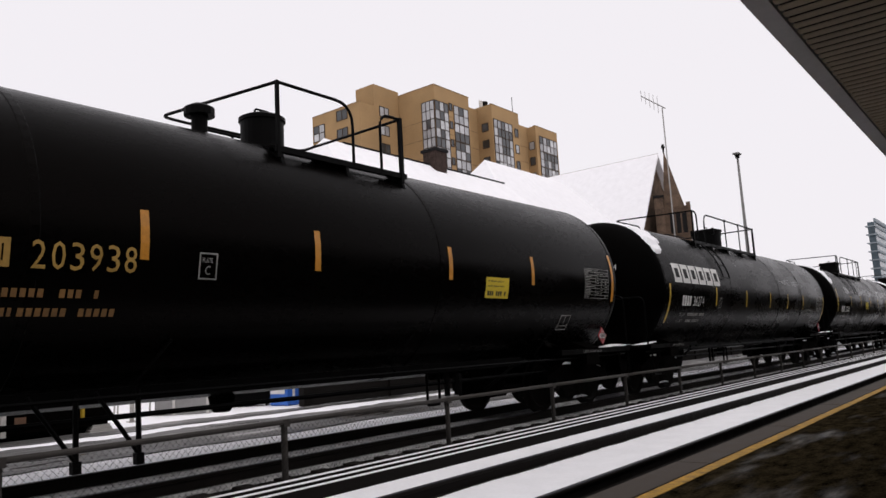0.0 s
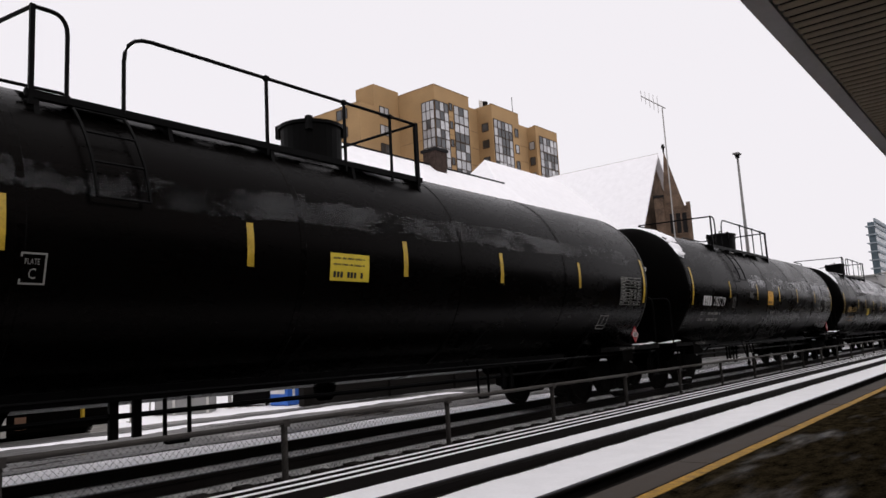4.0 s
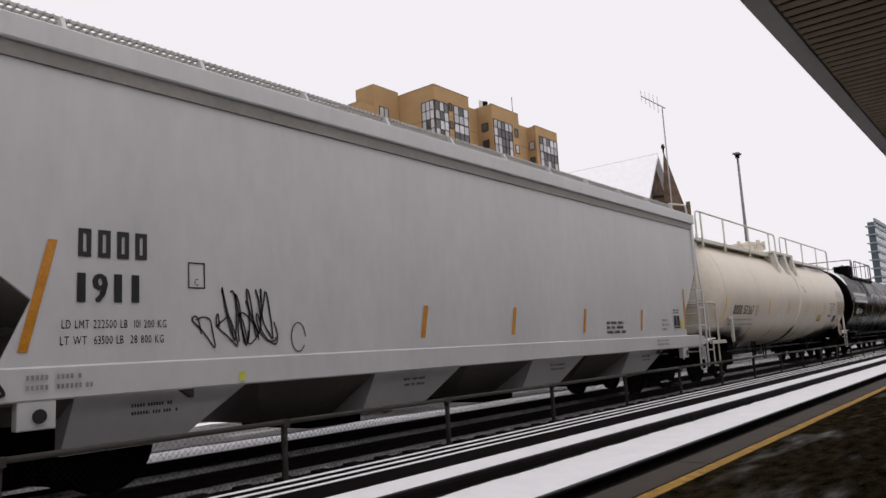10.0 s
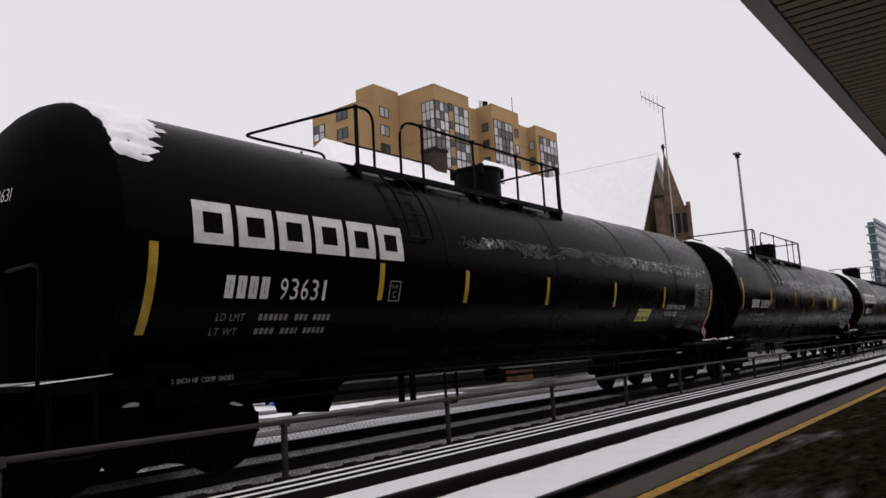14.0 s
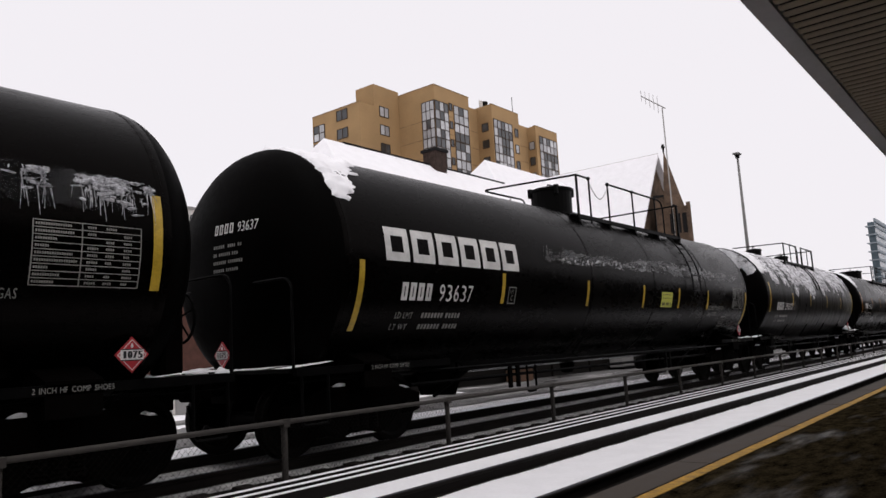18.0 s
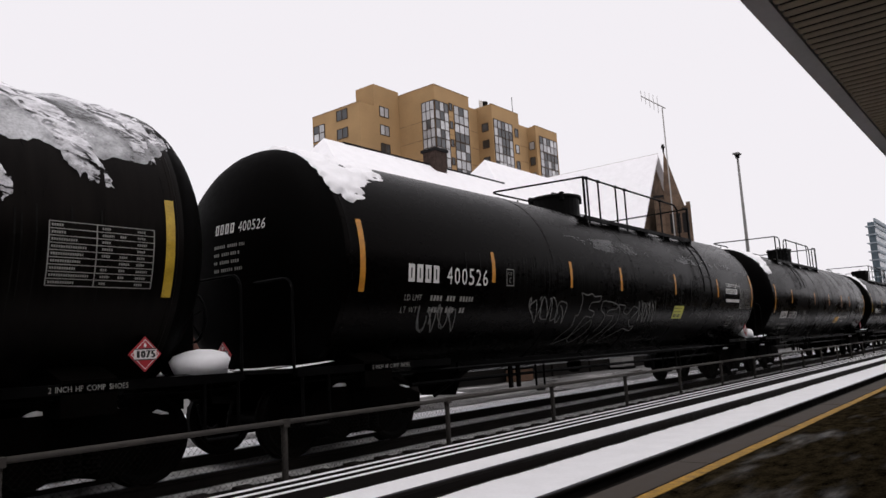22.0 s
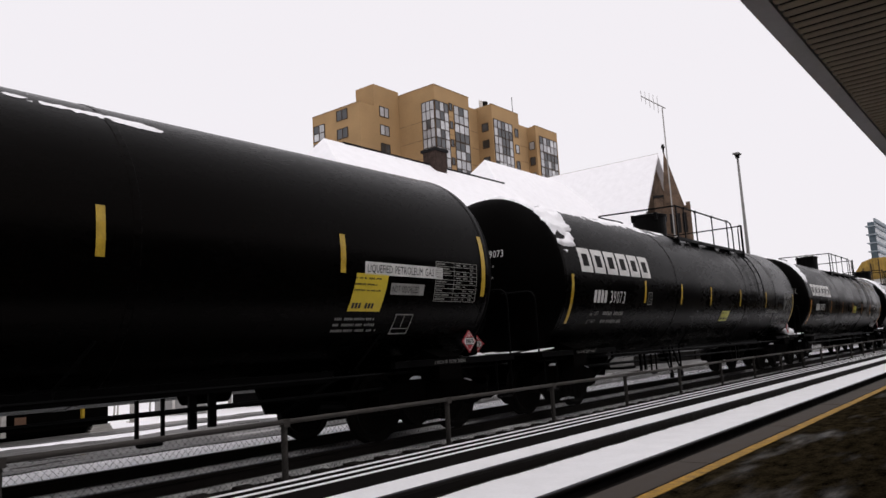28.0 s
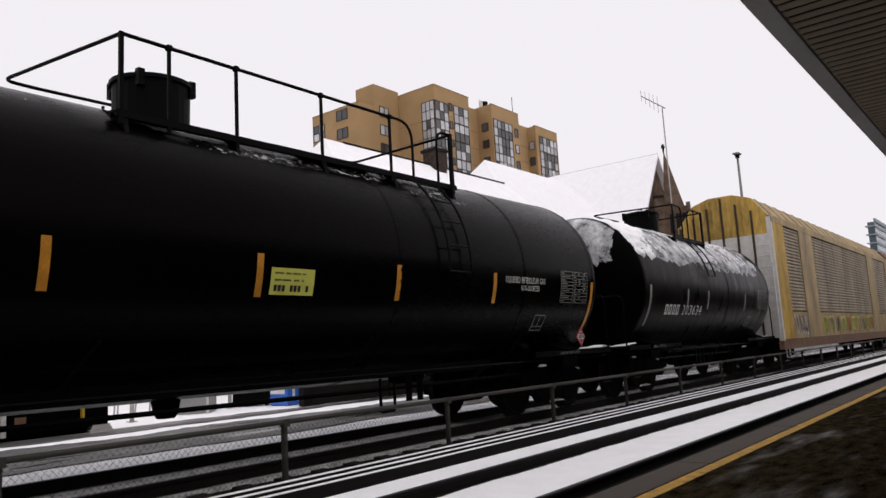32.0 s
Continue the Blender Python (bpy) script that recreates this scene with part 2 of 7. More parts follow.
# ---- mesh helpers ----
def part(name, bm, mat, parent=None, label="", smooth=False):
    """One mesh object out of a bmesh, under its thing or part."""
    me = bpy.data.meshes.new(name)
    bm.to_mesh(me)
    bm.free()
    me.materials.append(M[mat])
    if smooth:
        me.polygons.foreach_set("use_smooth", [True] * len(me.polygons))
    ob = new(name, me)
    if parent is not None:
        ob.parent = parent
    return tagged(ob, label=label)


def meshed(name, verts, faces, mat, parent=None, label="", smooth=False):
    me = bpy.data.meshes.new(name)
    me.from_pydata(verts, [], faces)
    me.materials.append(M[mat])
    if smooth:
        me.polygons.foreach_set("use_smooth", [True] * len(me.polygons))
    ob = new(name, me)
    if parent is not None:
        ob.parent = parent
    return tagged(ob, label=label)


def shared(name, ob, parent, x=0, y=0, z=0):
    """A further part on the mesh of ob."""
    o = new(name, ob.data)
    o.parent = parent
    o.location = (x, y, z)
    return o


def thing(name, label, category, group="", kind="", at=(0, 0, 0)):
    ob = new(name)
    ob.empty_display_size = 0.2
    ob.location = at
    return tagged(ob, label, category, group, kind)


def box(bm, x0, x1, y0, y1, z0, z1, bevel=0.0):
    v = [bm.verts.new((x, y, z)) for z in (z0, z1) for y in (y0, y1) for x in (x0, x1)]
    fs = [bm.faces.new([v[i] for i in f]) for f in ((0, 2, 3, 1), (4, 5, 7, 6), (0, 1, 5, 4), (2, 6, 7, 3), (0, 4, 6, 2), (1, 3, 7, 5))]
    if bevel:
        bmesh.ops.bevel(bm, geom=list({e for f in fs for e in f.edges}), offset=bevel, segments=1, affect="EDGES", profile=0.5)
    return bm


def boxed(*a, **k):
    return box(bmesh.new(), *a, **k)


def prism(bm, outline, axis, a0, a1):
    """Extrude a closed outline: along x it is (y, z), along y (x, z), along z (x, y)."""
    def at(p, a):
        return (a, p[0], p[1]) if axis == "x" else (p[0], a, p[1]) if axis == "y" else (p[0], p[1], a)
    lo, hi = [bm.verts.new(at(p, a0)) for p in outline], [bm.verts.new(at(p, a1)) for p in outline]
    n = len(outline)
    bm.faces.new(lo)
    bm.faces.new(hi[::-1])
    for i in range(n):
        bm.faces.new((lo[i], hi[i], hi[(i + 1) % n], lo[(i + 1) % n]))
    bmesh.ops.recalc_face_normals(bm, faces=bm.faces[:])
    return bm


def tube(bm, pts, r, n=6, close=False):
    """A round bar along a run of points."""
    pts = [Vector(p) for p in pts]
    rings = []
    k = len(pts)
    for i, p in enumerate(pts):
        a, b = pts[max(0, i - 1)], pts[min(k - 1, i + 1)]
        if close:
            a, b = pts[i - 1], pts[(i + 1) % k]
        d = (b - a).normalized()
        up = Vector((0, 0, 1)) if abs(d.z) < 0.9 else Vector((1, 0, 0))
        s = d.cross(up).normalized()
        u = s.cross(d)
        rings.append([bm.verts.new(p + r * (math.cos(2 * math.pi * j / n) * s + math.sin(2 * math.pi * j / n) * u)) for j in range(n)])
    pairs = list(zip(rings, rings[1:])) + ([(rings[-1], rings[0])] if close else [])
    for p, q in pairs:
        for j in range(n):
            bm.faces.new((p[j], q[j], q[(j + 1) % n], p[(j + 1) % n]))
    if not close:
        bm.faces.new(rings[0])
        bm.faces.new(rings[-1][::-1])
    return bm


def tubed(pts, r, n=6):
    return tube(bmesh.new(), pts, r, n)


def lathe(bm, profile, axis="x", n=48, at=(0, 0, 0)):
    """Turn a run of (along, radius) round an axis through at."""
    rings = []
    for a, r in profile:
        ring = []
        for j in range(n):
            c, s = r * math.cos(2 * math.pi * j / n), r * math.sin(2 * math.pi * j / n)
            p = (a, c, s) if axis == "x" else (c, a, s) if axis == "y" else (c, s, a)
            ring.append(bm.verts.new((p[0] + at[0], p[1] + at[1], p[2] + at[2])))
        rings.append(ring)
    for p, q in zip(rings, rings[1:]):
        for j in range(n):
            bm.faces.new((p[j], q[j], q[(j + 1) % n], p[(j + 1) % n]))
    bm.faces.new(rings[0])
    bm.faces.new(rings[-1])
    bmesh.ops.recalc_face_normals(bm, faces=bm.faces[:])
    return bm


def rounded(pts, r=0.12, n=4):
    """A run of points with its inner corners rounded off."""
    pts = [Vector(p) for p in pts]
    out = [pts[0]]
    for a, b, c in zip(pts, pts[1:], pts[2:]):
        ra = min(r, (a - b).length / 2)
        rc = min(r, (c - b).length / 2)
        p, q = b + (a - b).normalized() * ra, b + (c - b).normalized() * rc
        out += [p.lerp(b, t).lerp(b.lerp(q, t), t) for t in [i / n for i in range(n + 1)]]
    return out + [pts[-1]]


# ---- ground, tracks, platform ----
def wavy(x, seed, size=1.0):
    return noise.noise(Vector((x * size, seed * 7.3, 0.5)))


def sheet(name, label, y0, y1, z, mat, x0, x1, step, seed, rough0=0.0, rough1=0.0, thick=0.0, category="snow", kind="structure", size=0.8, z1=None):
    """A strip along the tracks with ragged long edges."""
    n = int((x1 - x0) / step)
    verts, faces = [], []
    zz = z if z1 is None else z1
    for i in range(n + 1):
        x = x0 + i * step
        a = y0 + rough0 * (wavy(x, seed, size) + 0.6 * wavy(x, seed + 1, size * 4) + 0.4 * wavy(x, seed + 2, size * 13))
        b = y1 + rough1 * (wavy(x, seed + 3, size) + 0.6 * wavy(x, seed + 4, size * 4) + 0.4 * wavy(x, seed + 5, size * 13))
        verts += [(x, a, z - thick), (x, a + 0.01, z), (x, b - 0.01, zz), (x, b, zz - thick)]
    for i in range(n):
        for j in range(3):
            k = 4 * i + j
            faces.append((k, k + 4, k + 5, k + 1))
    return tagged(meshed(name, verts, faces, mat), label, category, kind=kind)


def ground_sheet():
    profile = [(-900, -0.45), (2.9, -0.45), (3.7, -0.42), (5.5, -0.42), (5.56, -0.34), (5.6, -0.31), (5.845, -0.232), (5.9, -0.3), (6.2, -0.2), (8.79, -0.2), (8.83, -0.02), (13, -0.012), (40, 0), (3000, 0)]
    xs = [-900, -60, -10, 0, 10, 20, 40, 80, 200, 600, 3000]
    verts = [(x, y, z) for x in xs for y, z in profile]
    n = len(profile)
    faces = [(i * n + j, (i + 1) * n + j, (i + 1) * n + j + 1, i * n + j + 1) for i in range(len(xs) - 1) for j in range(n - 1)]
    tagged(meshed("ground", verts, faces, "snow"), "snow-covered flat ground along the railway", "ground", kind="structure")


def rail(bm, y, top, x0, x1, h=0.17):
    prof = [(-0.07, -h), (0.07, -h), (0.07, -h + 0.02), (0.012, -h + 0.035), (0.012, -0.04), (0.036, -0.03), (0.036, -0.006), (0.028, 0), (-0.028, 0), (-0.036, -0.006), (-0.036, -0.03), (-0.012, -0.04), (-0.012, -h + 0.035), (-0.07, -h + 0.02)]
    return prism(bm, [(y + a, top + b) for a, b in prof], "x", x0, x1)


def track(name, label, y, top, x0, x1, tie_x0, tie_x1, gauge=1.435):
    t = thing(name, label, "railway track", kind="structure", at=(0, 0, 0))
    for s in (-1, 1):
        r = part("rail", rail(bmesh.new(), y + s * (gauge / 2 + 0.036), top, x0, x1), "rail_steel", t)
        part("rail_head", boxed(x0, x1, y + s * (gauge / 2 + 0.036) - 0.027, y + s * (gauge / 2 + 0.036) + 0.027, top, top + 0.004), "rail_top", r, "worn shiny rail head")
    bm = boxed(-0.11, 0.11, -1.28, 1.28, -0.09, 0.09, bevel=0.008)
    first = part("tie", bm, "tie", t)
    first.location = (tie_x0, y, top - 0.24)
    k = 1
    while tie_x0 + 0.55 * k < tie_x1:
        shared("tie", first, t, tie_x0 + 0.55 * k, y, top - 0.24)
        k += 1
    return t


def clumps(name, label, y, z, x0, x1, count, seed, r0=0.02, r1=0.06, spread=0.04):
    """A ragged row of snow lumps."""
    rnd = random.Random(seed)
    verts, faces = [], []
    for _ in range(count):
        x = x0 + (x1 - x0) * rnd.random() ** 1.6
        r, yy = rnd.uniform(r0, r1), y + rnd.uniform(-spread, spread)
        base = len(verts)
        n = 7
        for k, (f, g) in enumerate(((1.0, 0.0), (0.8, 0.55), (0.35, 0.9))):
            for j in range(n):
                a = 2 * math.pi * j / n
                q = r * f * rnd.uniform(0.8, 1.2)
                verts.append((x + 2.2 * q * math.cos(a), yy + q * math.sin(a), z + r * g))
        verts.append((x, yy, z + r))
        for k in range(2):
            for j in range(n):
                faces.append((base + k * n + j, base + k * n + (j + 1) % n, base + (k + 1) * n + (j + 1) % n, base + (k + 1) * n + j))
        for j in range(n):
            faces.append((base + 2 * n + j, base + 2 * n + (j + 1) % n, base + 3 * n))
    return tagged(meshed(name, verts, faces, "snow", smooth=True), label, "snow", kind="stuff")


def setting():
    ground_sheet()
    # platform with a concrete edge and a yellow line
    plat = thing("platform", "wet dark asphalt station platform with concrete edge", "platform", kind="structure")
    part("deck", boxed(-60, 400, -6, 2.53, -0.45, 0.0), "asphalt", plat)
    x = -20.0
    slab = part("edge_slab", boxed(0, 2.98, 2.535, 2.86, -0.45, 0.006, bevel=0.006), "concrete", plat, "weathered grey-brown concrete edge slab")
    slab.location = (x, 0, 0)
    for k in range(1, 60):
        shared("edge_slab", slab, plat, x + 3 * k)
    part("edge_far", boxed(160, 400, 2.535, 2.86, -0.45, 0.004), "concrete", plat)
    part("yellow_line", boxed(-60, 400, 2.395, 2.515, 0.0, 0.005), "yellow_paint", plat, "worn yellow safety line")
    # puddles
    rnd = random.Random(4)
    for cx, cy, a, b in ((6.15, 1.93, 0.75, 0.55), (8.26, 1.86, 0.3, 0.2), (9.1, 1.3, 0.4, 0.16)):
        bm = bmesh.new()
        ring = [bm.verts.new((cx + a * math.cos(t) * rnd.uniform(0.9, 1.1), cy + b * math.sin(t) * rnd.uniform(0.9, 1.1), 0.004)) for t in [2 * math.pi * i / 26 for i in range(26)]]
        bm.faces.new(ring)
        part("puddle", bm, "puddle", plat, "shallow puddle of melt water")
    # near track, a little lower than the freight track
    track("track_near", "snow-filled railway track beside the platform", 4.69, -0.27, -60, 500, -4, 30)
    sheet("snow_between_rails", "smooth snow lying between the rails", 4.06, 5.345, -0.405, "snow", -20, 300, 0.05, 3, 0.006, 0.034, 0.04, size=1.6)
    sheet("dark_gap_near", "dark wet ballast beside the platform", 2.87, 3.86, -0.405, "ballast", -20, 400, 0.5, 5, 0.0, 0.01)
    clumps("snow_clumps", "lumps of snow against the rail", 5.345, -0.415, 2, 40, 300, 8, 0.004, 0.012, 0.012)
    # low timber retaining edge with snow on each ledge
    edge = thing("timber_edge", "low dark stepped timber edging with snow ledges", "retaining edge", kind="structure")
    part("kicker_board", boxed(-40, 400, 5.53, 5.598, -0.45, -0.308), "timber", edge)
    for k, (y, z) in enumerate(((5.85, -0.105), (5.925, -0.07), (5.995, -0.035))):
        part("timber", boxed(-40, 400, y, y + 0.07, -0.45, z), "timber", edge)
        sheet("ledge_snow", "line of snow on a timber ledge", y + 0.012, y + 0.06, z + 0.013, "snow", -10, 200, 0.06, 20 + k, 0.008, 0.005, 0.011)
    # freight track bed
    sheet("ballast_bed", "dark wet ballast under the freight track", 6.08, 8.8, -0.175, "ballast", -60, 500, 1.0, 31, 0.02, 0.0, 0.0, "ballast")
    track("track_freight", "freight railway track on dark ballast", 8.0, 0.0, -60, 500, -6, 40)
    for k, (a, b, z) in enumerate(((6.97, 7.2, -0.14), (7.3, 7.42, -0.15), (7.92, 8.7, -0.14))):
        sheet("ballast_snow", "strip of trodden grey snow on the ballast", a, b, z, "trodden_snow", -14, 160, 0.1, 40 + 7 * k, 0.035, 0.03, 0.03)
    # yard beyond: wet slush over the snow
    sheet("slush_lane", "wet grey slush on the yard lane", 9.85, 12.85, -0.004, "slush", -60, 160, 0.12, 77, 0.16, 0.3, 0.0, "slush", size=0.5)
    sheet("slush_streak", "grey slush streak in the snow", 13.6, 14.5, 0.006, "slush", 3, 40, 0.25, 91, 0.3, 0.3, 0.0, "slush", size=0.3)
    sheet("slush_lane", "wet grey slush on the yard lane", 12.7, 14.45, 0.002, "slush", 17, 150, 0.2, 83, 0.1, 0.0, 0.0, "slush", size=0.35)
    wall = thing("yard_wall", "low dark timber retaining wall along the yard", "retaining wall", kind="structure")
    part("post", boxed(12.3, 12.48, 14.45, 14.65, 0, 1.25), "timber", wall)
    for k in range(36):
        part("board", boxed(12.49 + 3 * k, 15.45 + 3 * k, 14.53, 14.61, 0.0, 0.58, bevel=0.008), "timber", wall)
        part("board", boxed(12.49 + 3 * k, 15.45 + 3 * k, 14.52, 14.6, 0.6, 1.18, bevel=0.008), "timber", wall)
        part("post", boxed(15.46 + 3 * k, 15.48 + 3 * k, 14.45, 14.7, 0, 1.2), "timber", wall)
    part("capping", boxed(12.26, 120.4, 14.44, 14.7, 1.25, 1.3), "timber", wall)


def canopy():
    c = thing("canopy", "flat station canopy with brown ribbed soffit and grey fascia", "canopy roof", kind="structure")
    part("roof", boxed(-40, 200, -6, 1.25, 3.475, 3.75), "fascia", c)
    part("fascia", boxed(-40, 200, 1.135, 1.279, 3.40, 3.74), "fascia", c, "grey metal fascia trim")
    verts, faces = [], []
    prof = ((0.0, 3.412), (0.004, 3.403), (0.03, 3.4), (0.056, 3.403), (0.06, 3.412))
    x = -2.0
    while x < 90:
        base = len(verts)
        for dx, z in prof:
            verts += [(x + dx * 1.5, -6, z), (x + dx * 1.5, 1.12, z)]
        faces += [(base + 2 * k, base + 2 * k + 1, base + 2 * k + 3, base + 2 * k + 2) for k in range(len(prof) - 1)]
        x += 0.135
    # dark sheet above the pans: the depth of shade in the gaps, as colour
    part("gap_shade", boxed(-40, 200, -6, 1.13, 3.462, 3.474), "roof_dark", c, "dark sheet giving the shade in the gaps between soffit pans")
    tagged(meshed("ceiling", verts, faces, "soffit"), "brown ribbed metal canopy soffit", "ceiling", kind="structure")
    # unseen wall, added to carry the canopy and keep tank reflections dark
    w = thing("wall_unseen", "plain unseen wall added behind the platform", "wall", kind="structure")
    part("wall", boxed(-60, 200, -6.3, -6.0, -0.45, 3.75), "brick_red", w)


def fence():
    f = thing("fence", "low grey steel inter-track fence with chain-link mesh", "fence")
    xs = [4.92 + 2.66 * i for i in range(-3, 40)]
    post = part("post", lathe(bmesh.new(), [(-0.35, 0.033), (0.52, 0.033), (0.545, 0.02)], "z", 10), "fence_steel", f, smooth=True)
    post.location = (xs[0], 6.10, 0)
    for x in xs[1:]:
        shared("post", post, f, x, 6.10, 0)
    for a, b in zip(xs, xs[1:]):
        part("top_rail", tubed([(a, 6.075, 0.55), (b, 6.075, 0.55)], 0.026, 8), "fence_steel", f, smooth=True)
    for x in xs[:14]:
        part("rail_clamp", boxed(x - 0.04, x + 0.04, 6.05, 6.12, 0.50, 0.575), "fence_steel", f)
    # mesh of crossing wires
    verts, faces = [], []
    h, s, w = 0.54, 0.06, 0.0017
    for d, yy in ((1, 6.068), (-1, 6.073)):
        k = 0
        while k * s < 30:
            x = -3 + k * s
            a, b = (x, -0.02), (x + d * h, h)
            base = len(verts)
            verts += [(a[0] - w, yy, a[1]), (a[0] + w, yy, a[1]), (a[0], yy + 2 * w, a[1]), (b[0] - w, yy, b[1]), (b[0] + w, yy, b[1]), (b[0], yy + 2 * w, b[1])]
            faces += [(base, base + 1, base + 4, base + 3), (base + 1, base + 2, base + 5, base + 4), (base + 2, base, base + 3, base + 5)]
            k += 1
    m = meshed("chain_link", verts, faces, "mesh_wire", f, "diamond chain-link mesh")
    tagged(m, kind="stuff")


# ---- buildings beyond ----
def glazing(parent, face, a0, a1, z0, z1, p, nx, nz, seed, pale=0.6, depth=0.12, frame_mat="mullion"):
    """A window on a wall facing -y (face y, a along x) or -x (face x, a along y), proud of the plane p."""
    rnd = random.Random(seed)

    def b(bm, u0, u1, d0, d1, v0, v1):
        return box(bm, u0, u1, p - d1, p - d0, v0, v1) if face == "y" else box(bm, p - d1, p - d0, u0, u1, v0, v1)
    win = part("window", b(bmesh.new(), a0, a1, 0.0, 0.03, z0, z1), frame_mat, parent)
    bm = bmesh.new()
    t = 0.1
    for i in range(nx + 1):
        u = a0 + (a1 - a0) * i / nx
        b(bm, u - t / 2, u + t / 2, 0.03, depth, z0, z1)
    for j in range(nz + 1):
        v = z0 + (z1 - z0) * j / nz
        b(bm, a0, a1, 0.03, depth - 0.01, v - t / 2, v + t / 2)
    part("frame", bm, frame_mat, win)
    for i in range(nx):
        for j in range(nz):
            u0, u1 = a0 + (a1 - a0) * i / nx + t / 2, a0 + (a1 - a0) * (i + 1) / nx - t / 2
            v0, v1 = z0 + (z1 - z0) * j / nz + t / 2, z0 + (z1 - z0) * (j + 1) / nz - t / 2
            part("pane", b(bmesh.new(), u0, u1, 0.035, 0.06, v0, v1), "window_pale" if rnd.random() < pale else "window_dark", win)
    return win


def apartment_block():
    a = thing("apartment_building", "tan brick apartment tower with stepped roofline and glazed bays", "apartment building")
    fl, top = 2.82, 40.4
    # blocks: x0, x1, y0, y1, height
    part("wall", boxed(81.7, 90.3, 65.0, 80, 0, 40.4), "brick_tan", a)
    part("wall", boxed(73.2, 81.69, 72.0, 78.6, 0, 37.6), "brick_tan", a)
    part("wall", boxed(73.2, 81.6, 78.61, 82.2, 0, 37.6), "brick_tan", a)
    part("penthouse", boxed(76.2, 81.68, 72.01, 75.7, 37.6, 41.0), "brick_tan", a)
    part("wall", boxed(90.31, 96.2, 67.3, 80, 0, 40.2), "brick_tan", a)
    part("wall", boxed(95.7, 103.7, 64.4, 80, 0, 40.5), "brick_tan", a)
    part("wall", boxed(103.71, 110.2, 66.6, 80, 0, 40.0), "brick_tan", a)
    part("wall", boxed(109.8, 117.3, 64.8, 80, 0, 39.9), "brick_tan", a)
    for x0, x1, y0, z in ((81.7, 90.3, 65.0, 40.4), (95.7, 103.7, 64.4, 40.5), (109.8, 117.3, 64.8, 39.9)):
        part("parapet_cap", boxed(x0 - 0.05, x1 + 0.05, y0 - 0.05, y0 + 0.4, z, z + 0.1), "tan_cap", a)
    part("parapet_cap", boxed(81.65, 82.0, 65.3, 72.1, 40.4, 40.49), "tan_cap", a)
    part("parapet_cap", boxed(73.15, 73.5, 72.0, 82.2, 37.6, 37.69), "tan_cap", a)
    for k in range(9):
        z = top - 2.35 - fl * k - 1.15
        # glazed corner bay of the front block
        glazing(a, "y", 81.75, 84.9, z - 1.7, z + 1.1, 65.0, 3, 2, 11 + k, 0.55)
        glazing(a, "x", 65.05, 67.4, z - 1.7, z + 1.1, 81.7, 3, 2, 31 + k, 0.9)
        glazing(a, "y", 86.3, 89.9, z - 1.4, z + 1.3, 65.0, 3, 2, 51 + k, 0.7)
        glazing(a, "y", 85.2, 85.9, z + 0.3, z + 1.4, 65.0, 1, 1, 61 + k, 0.2)
        # recess and second bay
        glazing(a, "y", 91.6, 92.9, z - 0.5, z + 0.9, 67.3, 1, 1, 71 + k, 0.1)
        glazing(a, "x", 65.2, 66.4, z - 0.7, z + 0.6, 95.7, 1, 1, 81 + k, 0.1)
        glazing(a, "y", 96.0, 101.4, z - 1.55, z + 1.2, 64.4, 5, 2, 91 + k, 0.6)
        glazing(a, "y", 102.2, 103.2, z - 0.6, z + 0.8, 64.4, 1, 1, 101 + k, 0.2)
        glazing(a, "y", 105.6, 107.0, z - 0.9, z + 0.5, 66.6, 1, 1, 111 + k, 0.1)
        glazing(a, "x", 65.2, 66.2, z - 1.2, z + 0.2, 109.8, 1, 1, 121 + k, 0.1)
        glazing(a, "y", 110.8, 116.9, z - 1.4, z + 1.3, 64.8, 5, 2, 131 + k, 0.75)
        # left faces
        glazing(a, "y", 77.3, 79.2, z - 0.6, z + 0.9, 72.0, 2, 1, 141 + k, 0.7)
        glazing(a, "x", 74.6, 76.8, z - 1.2, z + 0.3, 73.2, 2, 1, 151 + k, 0.3)
        glazing(a, "x", 79.5, 81.9, z - 3.3, z - 0.9, 73.2, 2, 2, 161 + k, 0.85)
    for k in range(9):
        z = top - 2.35 - fl * k - 1.15
        for x0, x1, y in ((85.0, 86.25, 65.0), (90.31, 95.69, 67.3), (101.6, 103.7, 64.4), (103.71, 109.8, 66.6)):
            part("floor_band", boxed(x0, x1, y - 0.02, y, z - 0.72, z - 0.6), "tan_cap", a)
        part("floor_band", boxed(81.68, 81.7, 67.6, 71.99, z - 1.72, z - 1.62), "tan_cap", a)
    part("vent_stack", lathe(bmesh.new(), [(40.4, 0.45), (42.1, 0.45), (42.1, 0.6), (42.5, 0.6)], "z", 12, (99.0, 68, 0)), "roof_dark", a)
    part("roof_dish", boxed(97.0, 98.0, 67.6, 67.7, 40.5, 42.3), "stone_trim", a)
    part("roof_mast", tubed([(104.6, 66, 40.0), (104.6, 66, 44.2)], 0.06), "roof_dark", a)
    part("roof_unit", boxed(77.4, 78.8, 72.4, 73.6, 41.0, 41.25), "placard_white", a)


